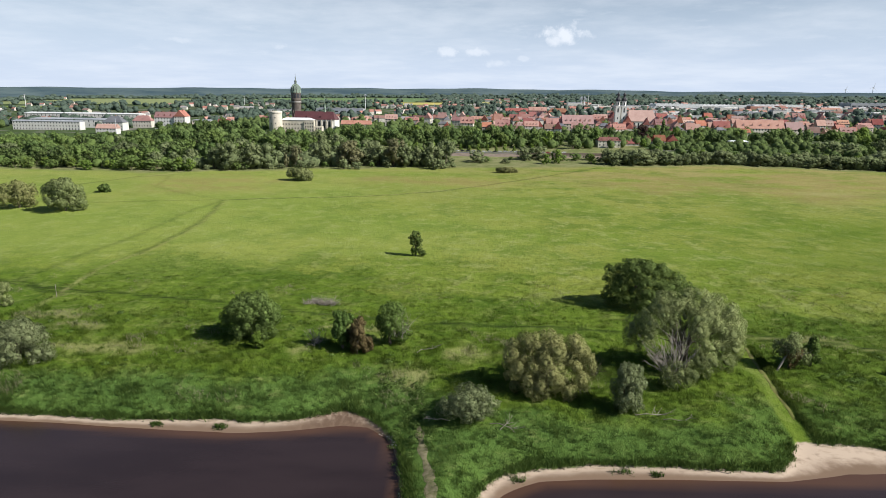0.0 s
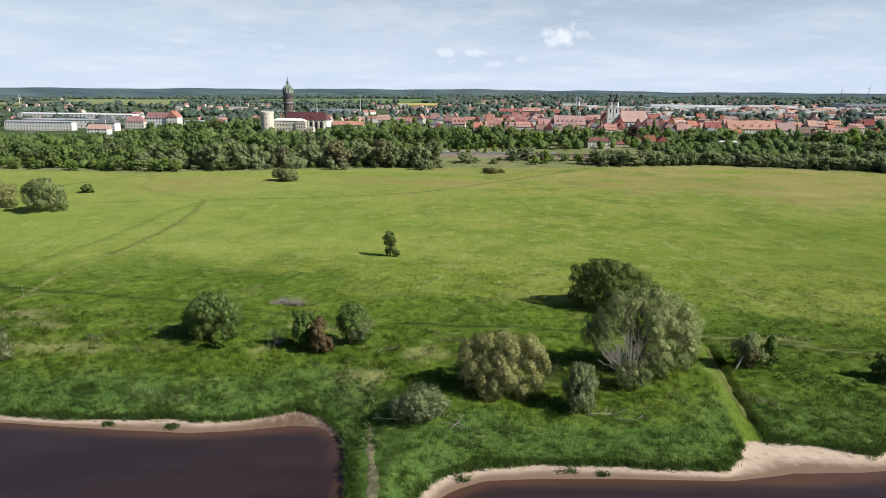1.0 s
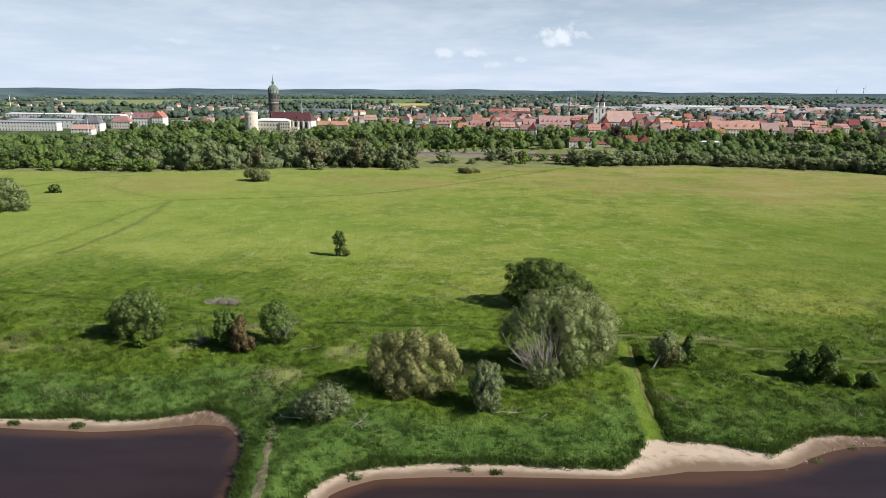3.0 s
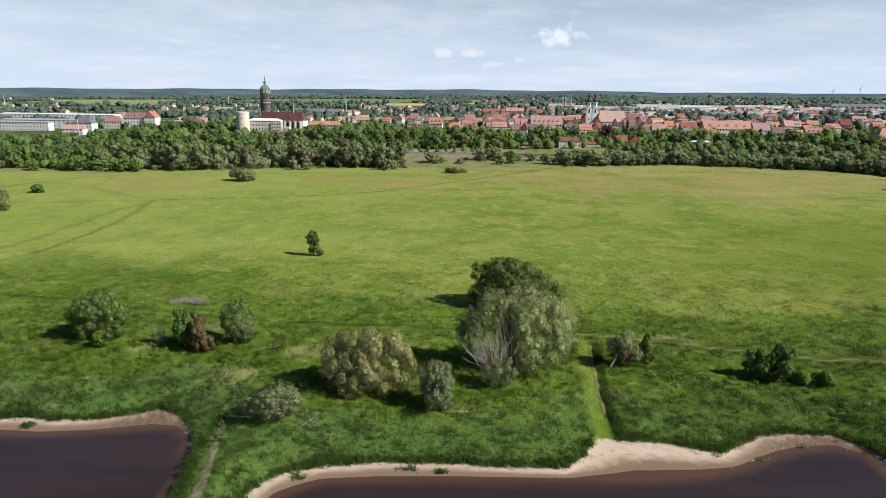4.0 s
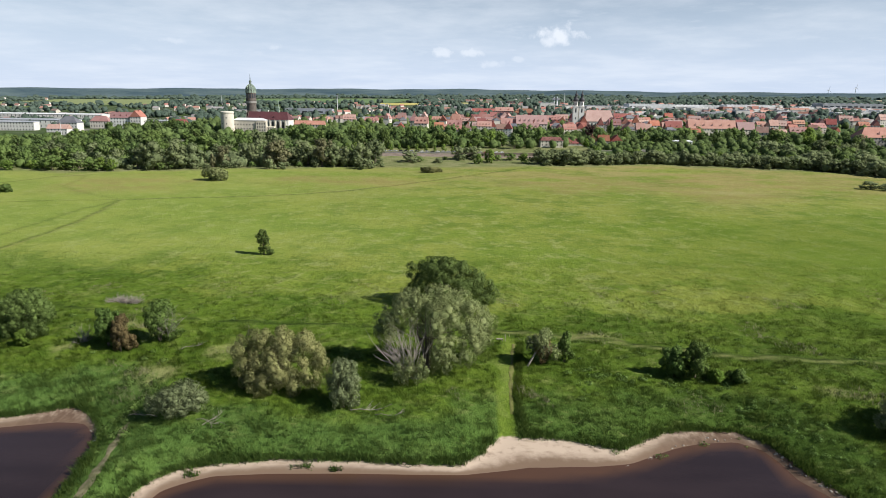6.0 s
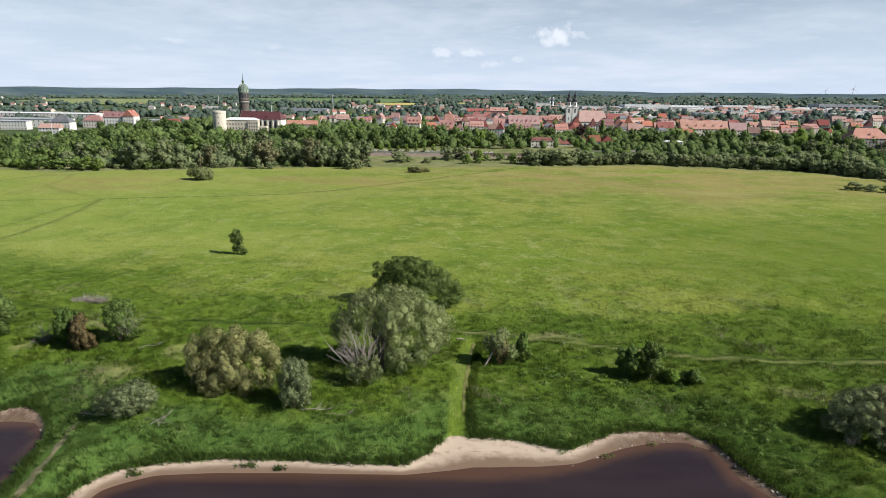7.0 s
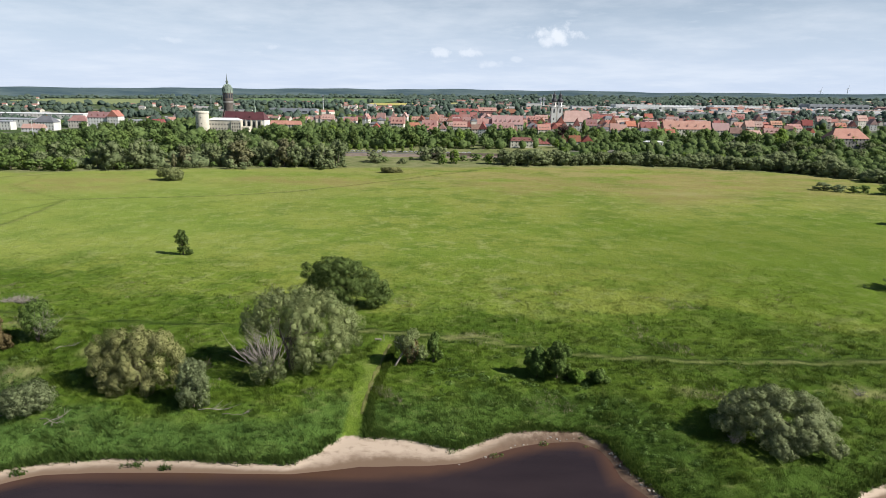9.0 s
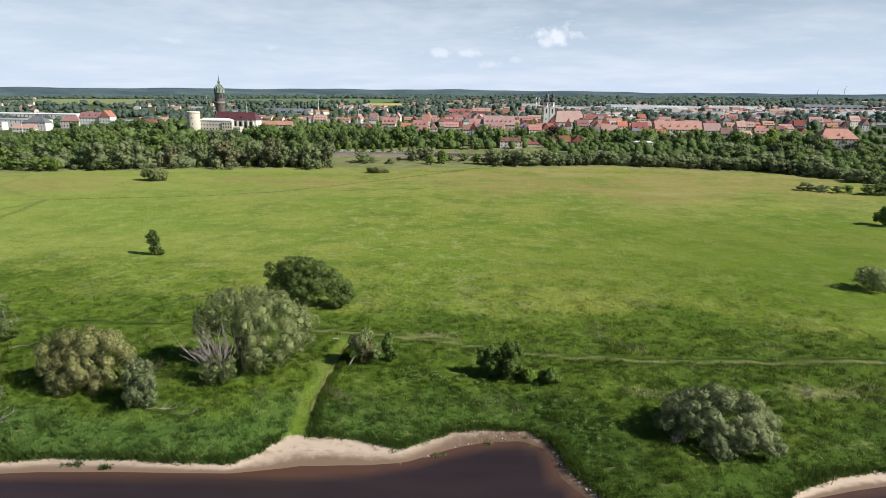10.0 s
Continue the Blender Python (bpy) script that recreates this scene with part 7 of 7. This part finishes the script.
for name, x0, x1, y0, y1, a, b, label in FIELDS:
    xs, ys = np.linspace(x0, x1, 12), np.linspace(y0, y1, 20)
    x, y = np.meshgrid(xs, ys)
    x = x + 0.06 * (x1 - x0) * waves(x, y, 200, 1.0)
    z = land(x, y)[0] + 0.8
    i = np.arange(19)[:, None] * 12 + np.arange(11)[None, :]
    me = mesh_from(name, np.stack([x, y, z], -1).reshape(-1, 3), np.stack([i, i + 1, i + 13, i + 12], -1).reshape(-1, 4), surface(name + "_crop", a, b, 0.02, 0.95), True)
    tagged(new(name, me), label, "field", kind="structure")

FAR_WALL = surface("far_wall", (0.55, 0.51, 0.44), (0.68, 0.65, 0.59), 0.02, 0.9)


def island_material(name, colours):
    m, nt, n, l, bsdf = tree_of(name)
    g = n.new("ShaderNodeNewGeometry")
    r = n.new("ShaderNodeValToRGB")
    r.color_ramp.interpolation = "CONSTANT"
    l.new(g.outputs["Random Per Island"], r.inputs[0])
    el = r.color_ramp.elements
    while len(el) < len(colours):
        el.new(1.0)
    for i, c in enumerate(colours):
        el[i].position, el[i].color = i / len(colours), (*c, 1)
    col = blend(nt, math_node(nt, "MULTIPLY", ramp(nt, grain(nt, 0.15, 4), 0.35, 0.7), 0.4), r.outputs[0], (0.2, 0.16, 0.14))
    l.new(col, bsdf.inputs["Base Color"])
    bsdf.inputs["Roughness"].default_value = 0.85
    return m


FAR_ROOF = island_material("far_roof", [(0.38, 0.16, 0.125), (0.42, 0.22, 0.17), (0.24, 0.12, 0.10), (0.20, 0.195, 0.20), (0.36, 0.15, 0.12), (0.32, 0.20, 0.165), (0.30, 0.295, 0.30)])


def in_field(x, y):
    hit = np.zeros(x.shape, bool)
    for _, x0, x1, y0, y1, *_ in FIELDS:
        hit |= (x > x0 - 20) & (x < x1 + 20) & (y > y0 - 40) & (y < y1)
    return hit


def far_houses(n, seed):
    rnd = np.random.RandomState(seed)
    y = 1150 + 2100 * rnd.rand(n) ** 1.5
    x = rnd.uniform(-0.85, 0.85, n) * y + 60
    ok = (waves(x, y, 140, 4.0) + 0.5 * waves(x, y, 60, 2.2) > -0.15 + 0.5 * (x < -150) * (y > 1250)) & ~in_field(x, y)
    for a, b, c, d in RESERVED:
        ok &= ~((x > a - 15) & (x < b + 15) & (y > c - 15) & (y < d + 15))
    x, y = x[ok], y[ok]
    z = land(x, y)[0]
    k = len(x)
    w, d, h, rh = rnd.uniform(4.5, 8.5, k), rnd.uniform(4, 5.5, k), rnd.uniform(4, 8, k), rnd.uniform(3, 5, k)
    long = rnd.rand(k) < 0.12
    w[long] *= 2.6
    a = rnd.normal(0, 0.3, k) + (rnd.rand(k) < 0.3) * 1.57
    ca, sa = np.cos(a), np.sin(a)

    def corner(lx, ly, lz):
        return np.stack([x + lx * ca - ly * sa, y + lx * sa + ly * ca, z + lz], 1)

    lo = [corner(sx * w, sy * d, -2.0 * np.ones(k)) for sx, sy in ((-1, -1), (1, -1), (1, 1), (-1, 1))]
    hi = [corner(sx * w, sy * d, h) for sx, sy in ((-1, -1), (1, -1), (1, 1), (-1, 1))]
    rid = [corner(-w, 0 * d, h + rh), corner(w, 0 * d, h + rh)]
    v = np.stack(lo + hi + rid, 1).reshape(-1, 3)
    o = np.arange(k)[:, None, None] * 10
    quads = np.array([(0, 1, 5, 4), (1, 2, 6, 5), (2, 3, 7, 6), (3, 0, 4, 7), (5, 6, 9, 9), (7, 4, 8, 8)])[None]
    body = (quads[:, :4] + o).reshape(-1, 4)
    tri = (np.array([(5, 6, 9), (7, 4, 8)])[None] + o).reshape(-1, 3)
    walls = mesh_from("far_house_walls", v, body, FAR_WALL)
    gables = mesh_from("far_house_gables", v, tri, FAR_WALL)
    e = 1.08
    rl = [corner(sx * w * e, sy * d * e, h - 0.3) for sx, sy in ((-1, -1), (1, -1), (1, 1), (-1, 1))]
    rr = [corner(-w * e, 0 * d, h + rh + 0.1), corner(w * e, 0 * d, h + rh + 0.1)]
    rv = np.stack(rl + rr, 1).reshape(-1, 3)
    ro = np.arange(k)[:, None, None] * 6
    roof = (np.array([(0, 1, 5, 4), (2, 3, 4, 5)])[None] + ro).reshape(-1, 4)
    tagged(new("far_house_walls", walls), "pale walls of many distant houses", "houses", kind="stuff")
    tagged(new("far_house_gables", gables), "pale gables of many distant houses", "houses", kind="stuff")
    tagged(new("far_house_roofs", mesh_from("far_house_roofs", rv, roof, FAR_ROOF)), "red and grey roofs of many distant houses", "houses", kind="stuff")
    return x, y


HX, HY = far_houses(1700, 71)


def wood_stuff(name, n, r0, r1, power, seed, w0, w1, per, card, mat, label, keep, tall=1.0, level=0.0, rows=5):
    rnd = np.random.RandomState(seed)
    r = r0 + (r1 - r0) * rnd.rand(n) ** power
    a = np.radians(rnd.uniform(-41, 41, n))
    x, y = 50 + r * np.sin(a), r * np.cos(a)
    ok = keep(x, y, r, rnd) & ~in_field(x, y)
    x, y = x[ok], y[ok]
    w = rnd.uniform(w0, w1, len(x))
    h = w * rnd.uniform(0.75, 1.15, len(x)) * tall
    z = land(x, y)[0] - 0.08 * h
    v, f, nrm = clump_cores(x, y, z, w, h, seed + 5, level, rows, 6)
    if per:
        cv, cf, cn = clump_cards(x, y, z, w, h, per, seed + 1, card, level)
        v, f, nrm = np.concatenate([v, cv]), np.concatenate([f, cf + len(v)]), np.concatenate([nrm, cn])
    tagged(new(name, mesh_from(name, v, f, mat, True, nrm)), label, "trees", kind="stuff")


def town_keep(x, y, r, rnd):
    ok = np.ones(x.shape, bool)
    for a, b, c, d in RESERVED:
        ok &= ~((x > a) & (x < b) & (y > c - 25) & (y < d))
    pts = np.array(taken)
    for p, q in pts:
        ok &= np.hypot(x - p, y - q) > 9
    return ok & (y > 860) & ~((x > -720) & (x < -400) & (y < 1060))


wood_stuff("town_trees", 1500, 870, 1300, 1.2, 81, 8, 15, 40, 0.065, LEAF_PARK, "many green trees among the town's houses", town_keep)
wood_stuff("far_trees", 5200, 1200, 2700, 1.1, 83, 11, 21, 20, 0.10, LEAF_HAZED, "many green trees among the distant suburbs", lambda x, y, r, rnd: (waves(x, y, 130, 0.7) + 0.6 * waves(x, y, 50, 3.3) + rnd.normal(0, 0.2, len(x)) > 0.0 + 0.35 * (x < 200) * (y > 1500)) & ~((x > 520) & (x < 1500) & (y > 1480) & (y < 1960)))
wood_stuff("far_woods", 6000, 2500, 4150, 0.9, 85, 22, 38, 6, 0.08, LEAF_HAZED, "distant woods on the plain", lambda x, y, r, rnd: waves(x, y * 2.0, 260, 1.7) + 0.6 * waves(x, y, 90, 0.3) > -0.05, 0.55, 0.6)


def works_quarter(n, seed):
    """Low flat-roofed sheds and blocks, loosely in rows, far beyond the old town."""
    rnd = np.random.RandomState(seed)
    x = rnd.uniform(380, 1750, n)
    y = 1260 + 62 * np.round(rnd.uniform(0, 15, n)) + rnd.normal(0, 9, n)
    ok = (x < 0.82 * y) & (waves(x, y, 110, 2.6) > -0.45)
    x, y = x[ok], y[ok]
    k = len(x)
    w, d, h = rnd.uniform(8, 34, k), rnd.uniform(6, 16, k), rnd.uniform(4.5, 9, k)
    a = rnd.normal(0, 0.12, k)
    z = land(x, y)[0]
    lift = np.array([(-1, -1), (1, -1), (1, 1), (-1, 1)])
    v = []
    for level in (-2.0, 0.93, 1.0):
        for sx, sy in lift:
            grow = 1.0 if level < 1 else 0.985
            lx, ly = sx * w * grow, sy * d * grow
            v.append(np.stack([x + lx * np.cos(a) - ly * np.sin(a), y + lx * np.sin(a) + ly * np.cos(a), z + (h * level if level > 0 else level)], 1))
    v = np.stack(v, 1).reshape(-1, 3)
    quads = [(0, 1, 5, 4), (1, 2, 6, 5), (2, 3, 7, 6), (3, 0, 4, 7), (4, 5, 9, 8), (5, 6, 10, 9), (6, 7, 11, 10), (7, 4, 8, 11), (8, 9, 10, 11)]
    f = (np.array(quads)[None] + np.arange(k)[:, None, None] * 12).reshape(-1, 4)
    tagged(new("works_sheds", mesh_from("works_sheds", v, f, SHEDS)), "many pale and grey flat-roofed sheds beyond the town", "sheds", kind="stuff")


SHEDS = island_material("shed_walls", [(0.66, 0.67, 0.68), (0.58, 0.57, 0.54), (0.70, 0.70, 0.70), (0.34, 0.36, 0.40), (0.52, 0.50, 0.46), (0.36, 0.17, 0.13), (0.72, 0.73, 0.74)])
works_quarter(300, 73)
